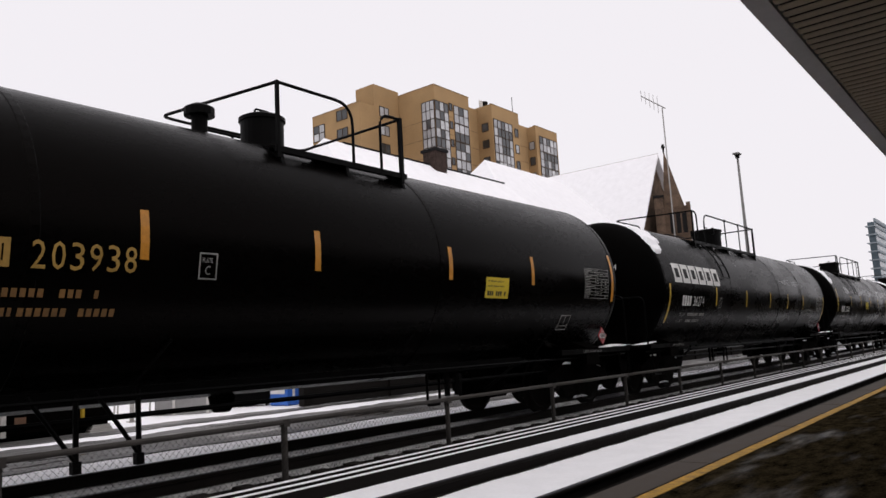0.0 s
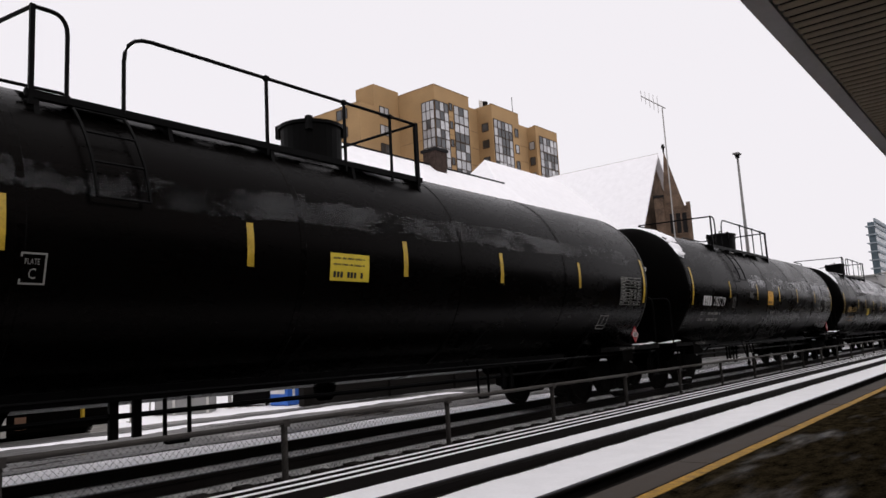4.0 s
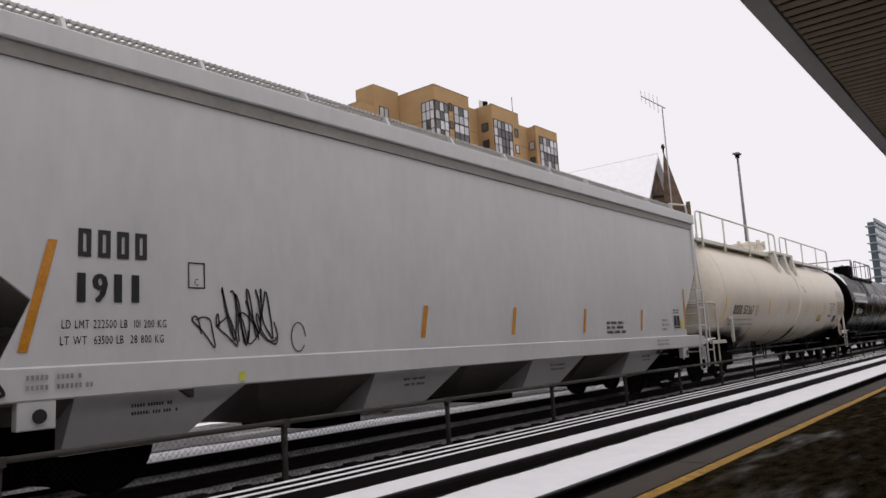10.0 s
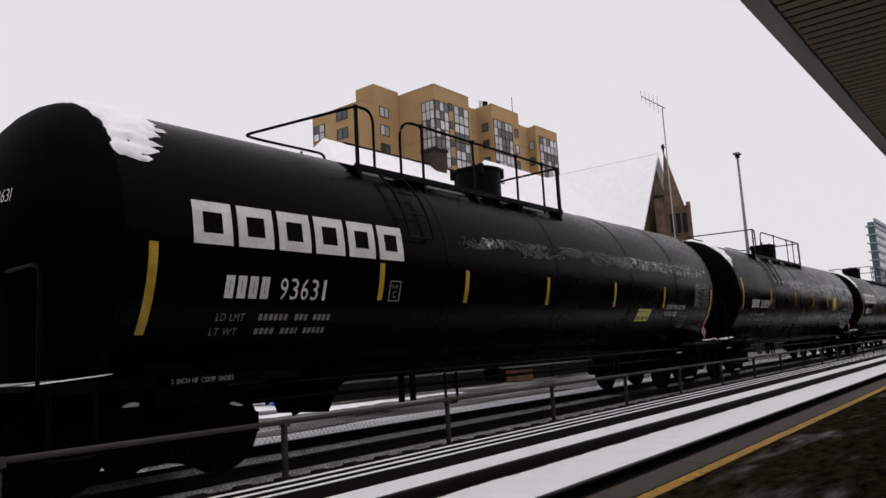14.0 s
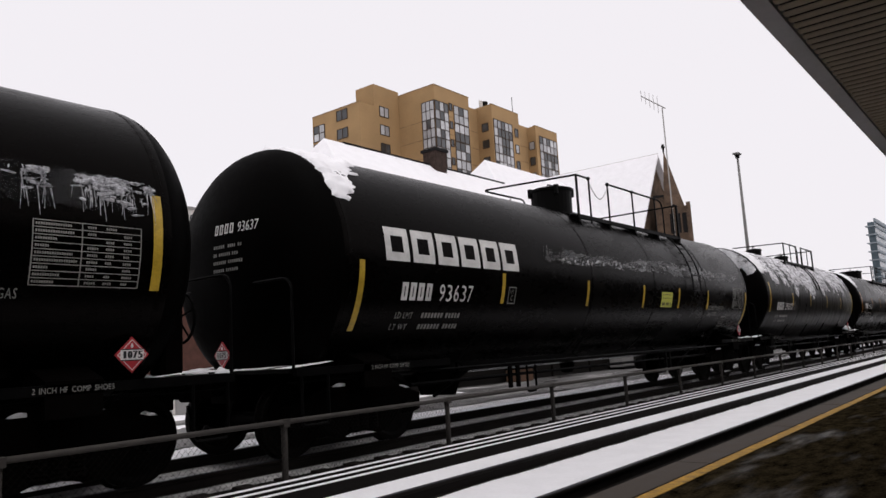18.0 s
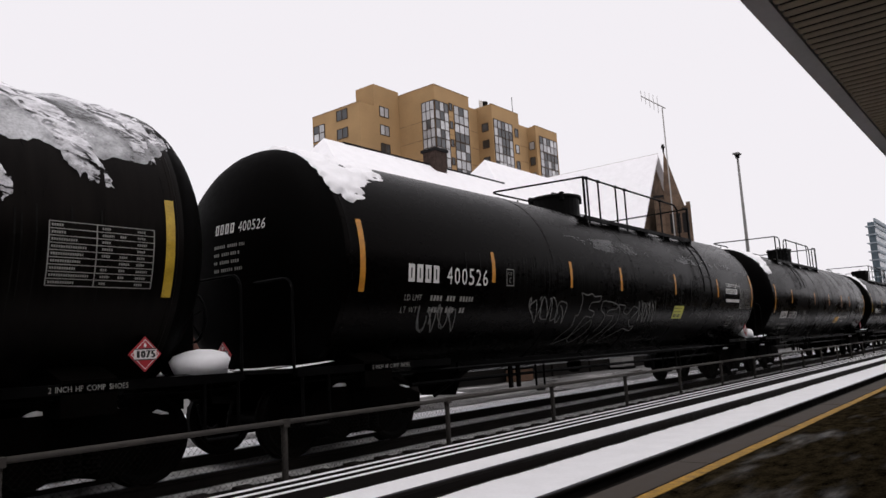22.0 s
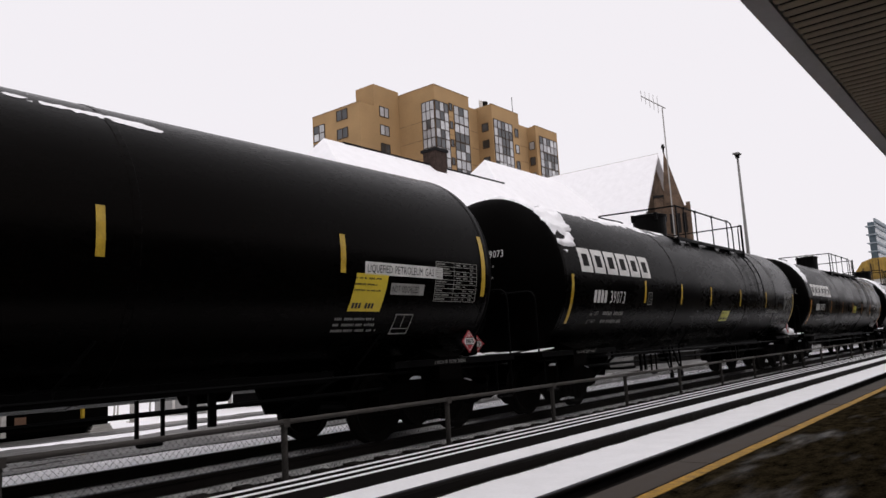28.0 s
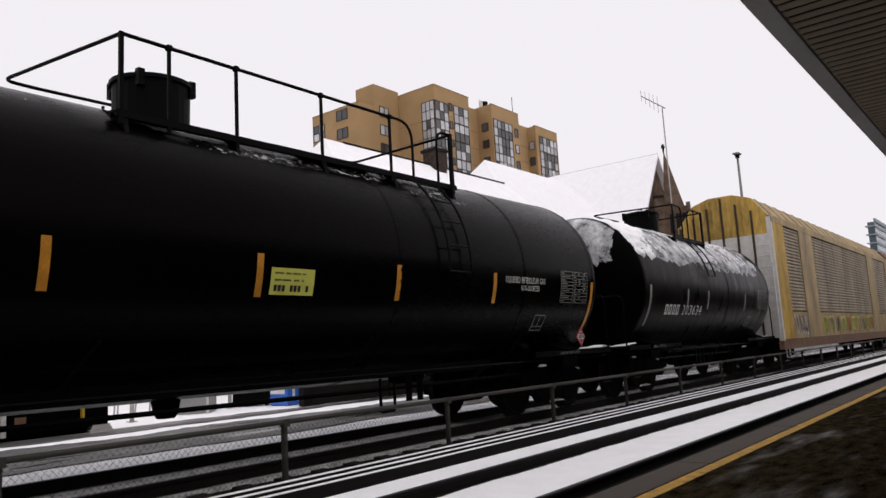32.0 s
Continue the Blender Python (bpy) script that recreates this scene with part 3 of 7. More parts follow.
def gable_roof(name, label, cat, ridge, eaves, z_eave, wall_mat, roof_mat="snow", thick=0.25):
    """A house with a ridge ((x0, x1, y, z)) along x, and eaves at y0 and y1."""
    h = thing(name, label, cat)
    x0, x1, ry, rz = ridge
    y0, y1 = eaves
    part("wall", prism(bmesh.new(), [(y0 + 0.5, 0), (y1 - 0.5, 0), (y1 - 0.5, z_eave), (ry, rz - 0.5), (y0 + 0.5, z_eave)], "x", x0 + 0.4, x1 - 0.4), wall_mat, h)
    for a in (y0, y1):
        bm = bmesh.new()
        prism(bm, [(a, z_eave - 0.1), (ry, rz - thick), (ry, rz), (a, z_eave + thick - 0.1)], "x", x0, x1)
        part("roof_snow", bm, roof_mat, h, "thick even snow on the roof slope")
        bm = bmesh.new()
        prism(bm, [(a, z_eave - 0.35), (ry, rz - thick - 0.22), (ry, rz - thick), (a, z_eave - 0.1)], "x", x0 - 0.05, x1 + 0.05)
        part("roof", bm, "roof_dark", h)
    return h


def town():
    apartment_block()
    # snowy-roofed house with a dark chimney
    h = gable_roof("brick_house", "brick house under thick roof snow with dark chimney", "house", (22.0, 36.5, 24.0, 11.0), (18.5, 29.5), 6.0, "brick_brown")
    bm = bmesh.new()
    vs = [bm.verts.new(p) for p in ((22.0, 24.0, 11.0), (22.0, 18.5, 6.15), (19.0, 18.5, 6.1), (19.0, 29.5, 6.1), (22.0, 29.5, 6.15))]
    for f in ((0, 2, 1), (0, 3, 2), (0, 4, 3)):
        bm.faces.new([vs[i] for i in f])
    part("hip_snow", bm, "snow", h)
    part("ridge_edge", boxed(23.2, 36.5, 23.95, 24.2, 10.86, 11.06), "roof_dark", h)
    ch = part("chimney", boxed(29.42, 30.34, 23.5, 24.4, 9.0, 11.75, bevel=0.03), "brick_soot", h, "dark brick chimney stack")
    part("chimney_cap", boxed(29.34, 30.42, 23.42, 24.48, 11.7, 11.85), "roof_dark", ch)
    g = gable_roof("parish_hall", "stone hall with steep snow-covered roof", "hall", (40.4, 50.8, 28.0, 14.0), (23.5, 33), 8.6, "brick_brown")
    bm = bmesh.new()
    vs = [bm.verts.new(p) for p in ((50.8, 28.0, 14.0), (50.8, 23.5, 8.75), (54.5, 23.5, 8.7), (54.5, 33, 8.7), (50.8, 33, 8.75))]
    bm.faces.new((vs[0], vs[1], vs[2]))
    bm.faces.new((vs[0], vs[2], vs[3]))
    bm.faces.new((vs[0], vs[3], vs[4]))
    part("hip_snow", bm, "snow", g)
    bm = bmesh.new()
    vs = [bm.verts.new(p) for p in ((40.4, 28.0, 14.0), (40.4, 23.5, 8.75), (36.8, 23.5, 8.7), (36.8, 33, 8.7), (40.4, 33, 8.75))]
    bm.faces.new((vs[0], vs[2], vs[1]))
    bm.faces.new((vs[0], vs[3], vs[2]))
    bm.faces.new((vs[0], vs[4], vs[3]))
    part("hip_snow", bm, "snow", g)
    church()
    lamp_post()
    glass_tower()
    yard_things()
    left_houses()


def church():
    c = thing("church", "stone church with snow-covered nave roof and small spire", "church")
    rx, rz, y0, y1 = 62.3, 17.6, 24.4, 42.0
    part("wall", prism(bmesh.new(), [(57.2, 0), (67.4, 0), (67.4, 9.4), (rx, rz - 0.5), (57.2, 9.4)], "y", y0 + 0.5, y1), "brick_brown", c)
    for ex in (56.6, 68.0):
        bm = bmesh.new()
        prism(bm, [(ex, 8.6), (rx, rz - 0.3), (rx, rz), (ex, 8.9)], "y", y0, y1 + 0.3)
        part("roof_snow", bm, "snow", c, "smooth snow on the nave roof")
    part("ridge_line", boxed(rx - 0.02, rx + 0.02, y0, y1, rz - 0.03, rz + 0.012), "stone_trim", c)
    # belfry and spire
    bx, by = 61.8, 23.7

    def turned(u, v, z):
        return (bx + 0.358 * u + 0.935 * v, by - 0.935 * u + 0.358 * v, z)

    def block(u0, u1, v0, v1, z0, z1):
        bm = box(bmesh.new(), u0, u1, v0, v1, z0, z1)
        for q in bm.verts:
            q.co = Vector(turned(*q.co))
        return bm
    b = part("belfry", block(-0.75, 1.7, -1.3, 0.95, 0, 12.3), "brick_brown", c)
    part("pinnacle", block(-1.15, -0.4, -1.9, -1.1, 0, 13.1), "brick_brown", b)
    part("pinnacle_cap", block(-1.22, -0.33, -1.97, -1.03, 13.1, 13.3), "roof_dark", b)
    part("pinnacle", block(1.4, 1.75, -1.4, -1.0, 0, 12.6), "brick_brown", b)
    for k in range(3):
        part("louvre", block(0.0 + 0.5 * k, 0.36 + 0.5 * k, -1.34, -1.3, 10.0, 11.7), "roof_dark", b)
        part("louvre_sill", block(-0.04 + 0.5 * k, 0.4 + 0.5 * k, -1.4, -1.3, 9.85, 9.98), "brick_brown", b)
    part("string_course", block(-0.8, 1.76, -1.36, -1.3, 12.12, 12.3), "brick_brown", b)
    bm = bmesh.new()
    base = [bm.verts.new(turned(u, v, 12.3)) for u, v in ((-0.42, -1.0), (0.45, -1.1), (1.3, -0.9), (1.3, 0.8), (-0.42, 0.9))]
    tip = bm.verts.new((bx, by, 17.6))
    bm.faces.new(base)
    for j in range(5):
        bm.faces.new((base[j], base[(j + 1) % 5], tip))
    bmesh.ops.recalc_face_normals(bm, faces=bm.faces[:])
    part("spire", bm, "brick_brown", c, "brown stone spire")
    part("finial", lathe(bmesh.new(), [(17.4, 0.07), (17.75, 0.09), (17.85, 0.16), (18.05, 0.16), (18.2, 0.05)], "z", 8, (bx, by, 0)), "roof_dark", c)
    # television mast on the church
    a = thing("roof_antenna", "thin grey mast with a yagi television antenna", "antenna", at=(0, 0, 0))
    mx, my = 58.6, 22.2
    part("mast", tubed([(mx, my, 0.0), (mx, my, 20.4)], 0.055), "wire_grey", a)
    end = Vector((57.05, 23.3, 21.35))
    start = Vector((mx + 0.2, my - 0.2, 20.35))
    part("boom", tubed([start, end], 0.045), "wire_grey", a)
    for k in range(5):
        p = start.lerp(end, 0.32 + 0.17 * k)
        part("element", tubed([p - Vector((0, 0, 0.75 - 0.07 * k)), p + Vector((0, 0, 0.75 - 0.07 * k))], 0.022, 4), "wire_grey", a)


def lamp_post():
    l = thing("street_lamp", "tall slim grey lamp post with flat twin head", "street lamp", at=(45.0, 12.75, 0))
    part("pole", lathe(bmesh.new(), [(-0.05, 0.13), (6.0, 0.1), (11.9, 0.06)], "z", 10), "post_grey", l, smooth=True)
    part("head", boxed(-0.32, 0.26, -0.2, 0.2, 11.88, 12.0, bevel=0.04), "post_grey", l)
    part("bracket", boxed(-0.1, 0.1, -0.1, 0.1, 11.7, 11.9), "black_steel", l)


def glass_tower():
    t = thing("glass_tower", "blue-grey glass apartment tower with pale balcony slabs", "tower block")
    part("core", boxed(283, 330, 38.5, 40.6, 0, 36.5), "tower_glass", t)
    for k in range(12):
        z = 35.0 - 2.85 * k
        part("balcony", boxed(280.0, 286, 38.0, 41.0, z - 0.25, z), "tower_slab", t)
        part("slab_band", boxed(282.8, 330, 38.2, 38.5, z - 0.4, z + 0.5), "tower_slab", t)
    part("roof_frame", boxed(282.5, 330, 38.0, 38.6, 36.5, 37.6), "tower_slab", t)


def yard_things():
    # dark waste skips close behind the track
    d = thing("waste_skip", "dark steel waste skip with rust-stained corner posts", "skip", at=(0, 0, 0))
    part("body", boxed(2.2, 7.25, 14.3, 16.2, 0.12, 0.75, bevel=0.02), "grimy_steel", d)
    part("rim", boxed(2.15, 7.3, 14.25, 16.25, 0.62, 0.7), "black_steel", d)
    part("corner_post", boxed(6.70, 6.74, 14.2, 14.29, 0.3, 0.9), "stripe_yellow", d, "yellow-painted corner post")
    part("corner_post", boxed(5.3, 5.38, 14.2, 14.29, 0.1, 0.75), "stone_trim", d)
    part("rust_panel", boxed(5.55, 5.74, 14.285, 14.298, 0.2, 0.42), "rust", d, "rust-brown door panel")
    for k in range(3):
        part("foot_block", boxed(6.9 + 0.02 * k, 7.35 - 0.03 * k, 14.3, 14.6, 0.05 * k, 0.05 * k + 0.045), "stone_trim", d)
    for k in range(2):
        part("skid", boxed(2.4, 7.1, 14.5 + 1.2 * k, 14.62 + 1.2 * k, 0.0, 0.12), "black_steel", d)
    c = thing("grey_container", "low grey steel storage container in the snowy yard", "container", at=(9.74, 16.95, 0))
    c.rotation_euler = (0, 0, radians(-44))
    part("body", boxed(0.0, 1.3, 0.0, 0.9, 0.0, 0.95), "wall_grey", c)
    for k in range(4):
        part("rib", boxed(0.02 + 0.4 * k, 0.08 + 0.4 * k, -0.03, 0.0, 0.0, 0.95), "stone_trim" if k % 2 else "wall_grey", c)
    part("lid_snow", boxed(0.0, 1.3, 0.0, 0.9, 0.951, 1.02, bevel=0.03), "snow", c)
    s = thing("blue_sign_box", "blue cabinet with a pale poster panel standing in snow", "cabinet", at=(0, 0, 0))
    part("box_blue", boxed(12.55, 12.98, 15.4, 16.12, 0.0, 1.1, bevel=0.02), "blue_bin", s)
    part("poster", boxed(12.54, 12.549, 15.5, 16.08, 0.3, 1.0), "placard_white", s, "faded pale poster")
    part("poster_print", boxed(12.536, 12.54, 15.56, 15.8, 0.42, 0.8), "wall_grey", s)
    part("mark", boxed(12.72, 12.8, 15.391, 15.4, 0.22, 0.6), "placard_white", s)
    part("edge_strip", boxed(12.985, 13.01, 15.39, 15.43, 0.0, 1.1), "placard_white", s)
    k2 = thing("dark_bin", "large black bin standing in the snowy yard", "bin", at=(12.0, 17.0, 0))
    k2.rotation_euler = (0, 0, radians(-44))
    part("body", boxed(0.0, 1.0, 0.0, 0.8, 0.06, 1.0, bevel=0.03), "black_steel", k2)
    part("lid", boxed(-0.03, 1.03, -0.03, 0.83, 1.0, 1.06, bevel=0.02), "grimy_steel", k2)
    for q in (0.1, 0.84):
        part("foot", boxed(q, q + 0.06, 0.1, 0.7, 0.0, 0.06), "black_steel", k2)
    for q, (x, y, h) in enumerate(((8.63, 15.97, 0.5), (11.85, 16.9, 0.9))):
        bo = thing("bollard", "slim grey steel bollard in the snow", "bollard", "yard bollards", at=(x, y, 0))
        part("post", lathe(bmesh.new(), [(-0.02, 0.05), (h - 0.03, 0.05), (h, 0.03)], "z", 10), "grey_rail", bo, smooth=True)
        part("base_plate", boxed(-0.09, 0.09, -0.09, 0.09, 0.0, 0.015), "grey_rail", bo)
    u = thing("utility_cabinet", "pale grey steel utility cabinet beside the yard wall", "cabinet", at=(0, 0, 0))
    part("body", boxed(29.0, 30.1, 13.75, 14.35, 0.1, 0.75, bevel=0.02), "wall_grey", u)
    part("plinth", boxed(28.95, 30.15, 13.7, 14.4, 0, 0.1), "black_steel", u)
    part("door", boxed(29.08, 30.02, 13.73, 13.75, 0.15, 0.7), "wall_grey", u)
    o = thing("grit_bin", "rust-brown grit bin beside the yard wall", "bin", at=(0, 0, 0))
    part("body", boxed(21.2, 22.1, 13.85, 14.4, 0.0, 0.42, bevel=0.03), "rust", o)
    part("lid", boxed(21.17, 22.13, 13.82, 14.42, 0.42, 0.48, bevel=0.02), "grimy_steel", o)
    r = thing("cycle_rack", "row of grey steel hoops in the yard snow", "cycle rack", at=(8.7, 18.5, 0))
    r.rotation_euler = (0, 0, radians(-44))
    for k in range(4):
        x = 0.42 * k
        part("hoop", tubed(rounded([(x, 0, 0), (x, 0.1, 0.55), (x + 0.34, 0.1, 0.5), (x + 0.34, 0, 0)], 0.15), 0.022), "grey_rail", r)
    part("ground_bar", tubed([(-0.05, 0, 0.03), (1.65, 0, 0.03)], 0.02), "grey_rail", r)
    for k, x in enumerate((21.0, 24.0, 9.2)):
        b = thing("parked_van", "pale parked van in the snowy yard", "van", "parked vans", at=(x, 27.0 + 2 * k, 0))
        part("body", boxed(0, 2.1, 0, 4.4, 0.3, 1.05, bevel=0.1), "wall_grey", b)
        part("cab", boxed(0.15, 1.95, 0.6, 3.6, 1.05, 1.5, bevel=0.12), "window_dark", b)
        for dx in (0.0, 1.85):
            for dy in (0.8, 3.5):
                part("wheel", lathe(bmesh.new(), [(0, 0.33), (0.22, 0.33)], "x", 16, (dx, dy, 0.33)), "black_steel", b)


def left_houses():
    # brick building with a snowy lean-to roof and a window, seen past the train's gaps
    h = thing("brick_station_house", "dark brick building with white window frames under roof snow", "building")
    part("wall", boxed(-4.0, 19.0, 31.0, 44.0, 0, 5.4), "brick_red", h)
    part("roof_snow", prism(bmesh.new(), [(30.4, 5.75), (33.0, 7.3), (37.5, 7.9), (44.5, 5.75), (44.5, 5.4), (30.4, 5.4)], "x", -4.6, 19.5), "snow", h, "thick snow on the roof")
    part("gutter", boxed(-4.6, 19.5, 30.3, 30.55, 5.15, 5.5), "wall_grey", h)
    part("fascia_board", boxed(-4.5, 19.4, 30.7, 30.99, 4.75, 5.39), "wall_grey", h)
    for x in (1.6, 4.9, 8.2, 11.55, 15.3):
        w = glazing(h, "y", x, x + 1.45, 0.95, 4.35, 31.0, 1, 2, int(x * 10), 0.1, 0.14, "stone_trim")
        part("window_sill", boxed(x - 0.1, x + 1.55, 30.8, 31.0, 0.82, 0.94), "snow", w, "snow-covered sill")
    # courses of brick pilasters between the windows
    for x in (3.6, 6.9, 10.2, 14.0, 17.6):
        part("pilaster", boxed(x, x + 0.6, 30.9, 31.0, 0, 4.74), "brick_brown", h)
    f = thing("arched_warehouse", "old red brick warehouse with white arcaded upper storey", "warehouse")
    part("wall", boxed(22, 62, 80, 100, 0, 18.5), "brick_red", f)
    part("upper_storey", boxed(21.8, 62.2, 79.8, 100, 18.5, 20.3), "stone_trim", f)
    part("penthouse", boxed(29.6, 40, 81, 98, 20.3, 22.4), "wall_grey", f)
    part("parapet", boxed(21.6, 62.4, 79.5, 79.9, 20.3, 20.6), "wall_grey", f)
    for k in range(3):
        part("string_course", boxed(21.9, 62.1, 79.85, 80, 16.2 - 1.1 * k, 16.6 - 1.1 * k), "stone_trim", f)
    for k in range(24):
        x = 23.0 + 1.27 * k
        pts = [(x - 0.4, 18.75), (x + 0.4, 18.75), (x + 0.4, 19.3)] + [(x + 0.4 * math.cos(a), 19.3 + 0.4 * math.sin(a)) for a in [math.pi * i / 8 for i in range(1, 8)]] + [(x - 0.4, 19.3)]
        part("arch_window", prism(bmesh.new(), pts, "y", 79.7, 79.82), "window_dark", f)
        part("sash_window", boxed(x - 0.3, x + 0.3, 79.94, 80.0, 16.75, 17.9), "window_dark", f)
    g = thing("brown_gable_house", "brown gabled house front with snow on its roof", "house")
    part("wall", prism(bmesh.new(), [(17.6, 0), (22.1, 0), (22.1, 14.2), (20.6, 15.6), (17.6, 14.0)], "y", 58, 66), "brick_brown", g)
    part("roof_snow", prism(bmesh.new(), [(22.4, 14.05), (20.6, 15.75), (17.3, 14.0), (17.3, 14.35), (20.6, 16.05), (22.4, 14.35)], "y", 57.7, 66.2), "snow", g)
    for k in range(2):
        glazing(g, "y", 18.4 + 1.9 * k, 19.5 + 1.9 * k, 11.0, 12.8, 58, 1, 2, 300 + k, 0.2)


M["puddle"] = material("puddle_water", (0.034, 0.03, 0.027), 0.34, spec=0.13, grain=0.5, scale=4)


def rimmed(m):
    """Water film that thins out to a soft rim."""
    n, l = m.node_tree.nodes, m.node_tree.links
    co, off, ln, k, tex, mul = n.new("ShaderNodeTexCoord"), n.new("ShaderNodeVectorMath"), n.new("ShaderNodeVectorMath"), n.new("ShaderNodeMapRange"), n.new("ShaderNodeTexNoise"), n.new("ShaderNodeMath")
    off.operation, ln.operation, mul.operation = "SUBTRACT", "LENGTH", "MULTIPLY"
    off.inputs[1].default_value = (0.5, 0.5, 0.0)
    k.interpolation_type = "SMOOTHSTEP"
    k.inputs["From Min"].default_value, k.inputs["From Max"].default_value = 0.16, 0.5
    k.inputs["To Min"].default_value, k.inputs["To Max"].default_value = 1.0, 0.0
    tex.inputs["Scale"].default_value, tex.inputs["Detail"].default_value = 5.0, 6
    l.new(co.outputs["Generated"], off.inputs[0])
    l.new(off.outputs["Vector"], ln.inputs[0])
    l.new(ln.outputs["Value"], k.inputs["Value"])
    l.new(co.outputs["Object"], tex.inputs["Vector"])
    l.new(k.outputs[0], mul.inputs[0])
    l.new(tex.outputs["Fac"], mul.inputs[1])
    mul.use_clamp = True
    gain = n.new("ShaderNodeMath")
    gain.operation, gain.use_clamp = "MULTIPLY", True
    gain.inputs[1].default_value = 2.6
    l.new(mul.outputs[0], gain.inputs[0])
    l.new(gain.outputs[0], n["Principled BSDF"].inputs["Alpha"])


rimmed(M["puddle"])
setting()
canopy()
fence()
town()


# ---- lettering ----
GLYPHS = {}


def load_glyphs():
    obs = {}
    for ch in "ABCDEFGHIKLMNOPQRSTUVWXYZ0123456789-.":
        cu = bpy.data.curves.new("glyph", "FONT")
        cu.body, cu.size, cu.resolution_u = ch, 1.0, 2
        obs[ch] = new("glyph", cu)
    dg = bpy.context.evaluated_depsgraph_get()
    for ch, ob in obs.items():
        ev = ob.evaluated_get(dg)
        me = ev.to_mesh()
        vs = [(v.co.x, v.co.y) for v in me.vertices]
        fs = [tuple(p.vertices) for p in me.polygons]
        x0 = min(v[0] for v in vs)
        GLYPHS[ch] = ([(v[0] - x0, v[1]) for v in vs], fs, max(v[0] for v in vs) - x0)
        ev.to_mesh_clear()
    for ob in obs.values():
        cu = ob.data
        bpy.data.objects.remove(ob)
        bpy.data.curves.remove(cu)


load_glyphs()
R_T, Z_T, HEAD = 1.62, 2.40, 0.80


def on_side(x, v, lift=0.008, r=R_T):
    """A point of a tank's near flank: x along, v metres of arc above the middle."""
    a = v / r
    return (x, -(r + lift) * math.cos(a), Z_T + (r + lift) * math.sin(a))


def on_flat(y):
    return lambda x, v, lift=0.006: (x, y - lift, v)


def write(name, text, x, v, height, mat, parent, put=on_side, squeeze=0.75, gap=0.12, slant=0.0, label=""):
    verts, faces = [], []
    k = height / 0.70
    cx = x
    for ch in text:
        if ch == " ":
            cx += 0.42 * k * squeeze
            continue
        gv, gf, w = GLYPHS[ch]
        base = len(verts)
        verts += [put(cx + (a + slant * b) * k * squeeze, v + b * k) for a, b in gv]
        faces += [tuple(base + i for i in f) for f in gf]
        cx += (w + gap) * k * squeeze
    ob = meshed(name, verts, faces, mat, parent, label)
    return (tagged(ob, label=label, kind="stuff") if len(text) > 4 else ob), cx


def write_fixed(name, text, x, v, height, pitch, mat, parent, put=on_side, label="", slant=0.0, bold=0.0):
    """Stencil characters, each in a cell of the same width; bold ones are laid on thrice."""
    verts, faces = [], []
    for i, ch, m in [(i, ch, m) for i, ch in enumerate(text) for m in ((0, 1, 2) if bold else (0,))]:
        if ch == " ":
            continue
        gv, gf, w = GLYPHS[ch]
        top = max(b for a, b in gv)
        cw = pitch * (0.72 if ch != "1" else 0.3)
        o = x + i * pitch + (pitch * 0.72 - cw) / 2
        base = len(verts)
        verts += [put(o + a / w * cw + slant * b / top * height + m * bold, v + b / top * height, 0.007 + 0.0015 * m) for a, b in gv]
        faces += [tuple(base + j for j in f) for f in gf]
    return tagged(meshed(name, verts, faces, mat, parent, label), label=label, kind="stuff")


def patch(verts, faces, x0, x1, v0, v1, put=on_side, lift=0.008, slant=0.0):
    """A rectangle of paint or tape that follows the flank."""
    n = max(1, int(abs(v1 - v0) / 0.12))
    base = len(verts)
    for i in range(n + 1):
        v = v0 + (v1 - v0) * i / n
        d = slant * (v - v0)
        verts += [put(x0 + d, v, lift), put(x1 + d, v, lift)]
    for i in range(n):
        k = base + 2 * i
        faces.append((k, k + 1, k + 3, k + 2))


def decal(name, rects, mat, parent, label="", put=on_side, lift=0.008, slant=0.0):
    verts, faces = [], []
    for r in rects:
        patch(verts, faces, *r, put=put, lift=lift, slant=slant)
    ob = meshed(name, verts, faces, mat, parent, label)
    return tagged(ob, label=label, kind="stuff") if len(rects) > 6 else ob


def outline(x0, x1, v0, v1, t):
    return [(x0, x1, v0, v0 + t), (x0, x1, v1 - t, v1), (x0, x0 + t, v0 + t, v1 - t), (x1 - t, x1, v0 + t, v1 - t)]


def mark_bars(x, v, h, count=4, w=0.62):
    """A maker's letters, drawn as plain upright frames."""
    rects = []
    for k in range(count):
        a = x + k * h * (w + 0.24)
        rects += outline(a, a + h * w, v, v + h, h * 0.17)
    return rects


def cells(x0, x1, v0, v1):
    """One unreadable word: a row of small upright marks."""
    h = v1 - v0
    w, out, x = 0.62 * h, [], x0
    while x + 0.5 * w < x1:
        out.append((x, min(x + w, x1), v0, v1))
        x += w + 0.3 * h
    return out


def grid_table(x, v, w, h, rows, cols, seed=1):
    """A stencilled table: a wide first column, a divider and a few short entries a row."""
    rnd = random.Random(seed)
    rects = [(x, x + w, v + h * i / rows - 0.004, v + h * i / rows + 0.004) for i in range(rows + 1)]
    rects += [(a - 0.005, a + 0.005, v, v + h) for a in (x, x + 0.43 * w, x + w)]
    for i in range(rows):
        lo, hi = v + h * (i + 0.32) / rows, v + h * (i + 0.68) / rows
        rects += cells(x + 0.02, x + w * rnd.uniform(0.12, 0.4), lo, hi)
        for j in range(cols - 1):
            if rnd.random() < 0.75:
                a = x + w * (0.48 + 0.52 * j / (cols - 1))
                rects += cells(a, a + w * rnd.uniform(0.06, 0.12), lo, hi)
    return rects


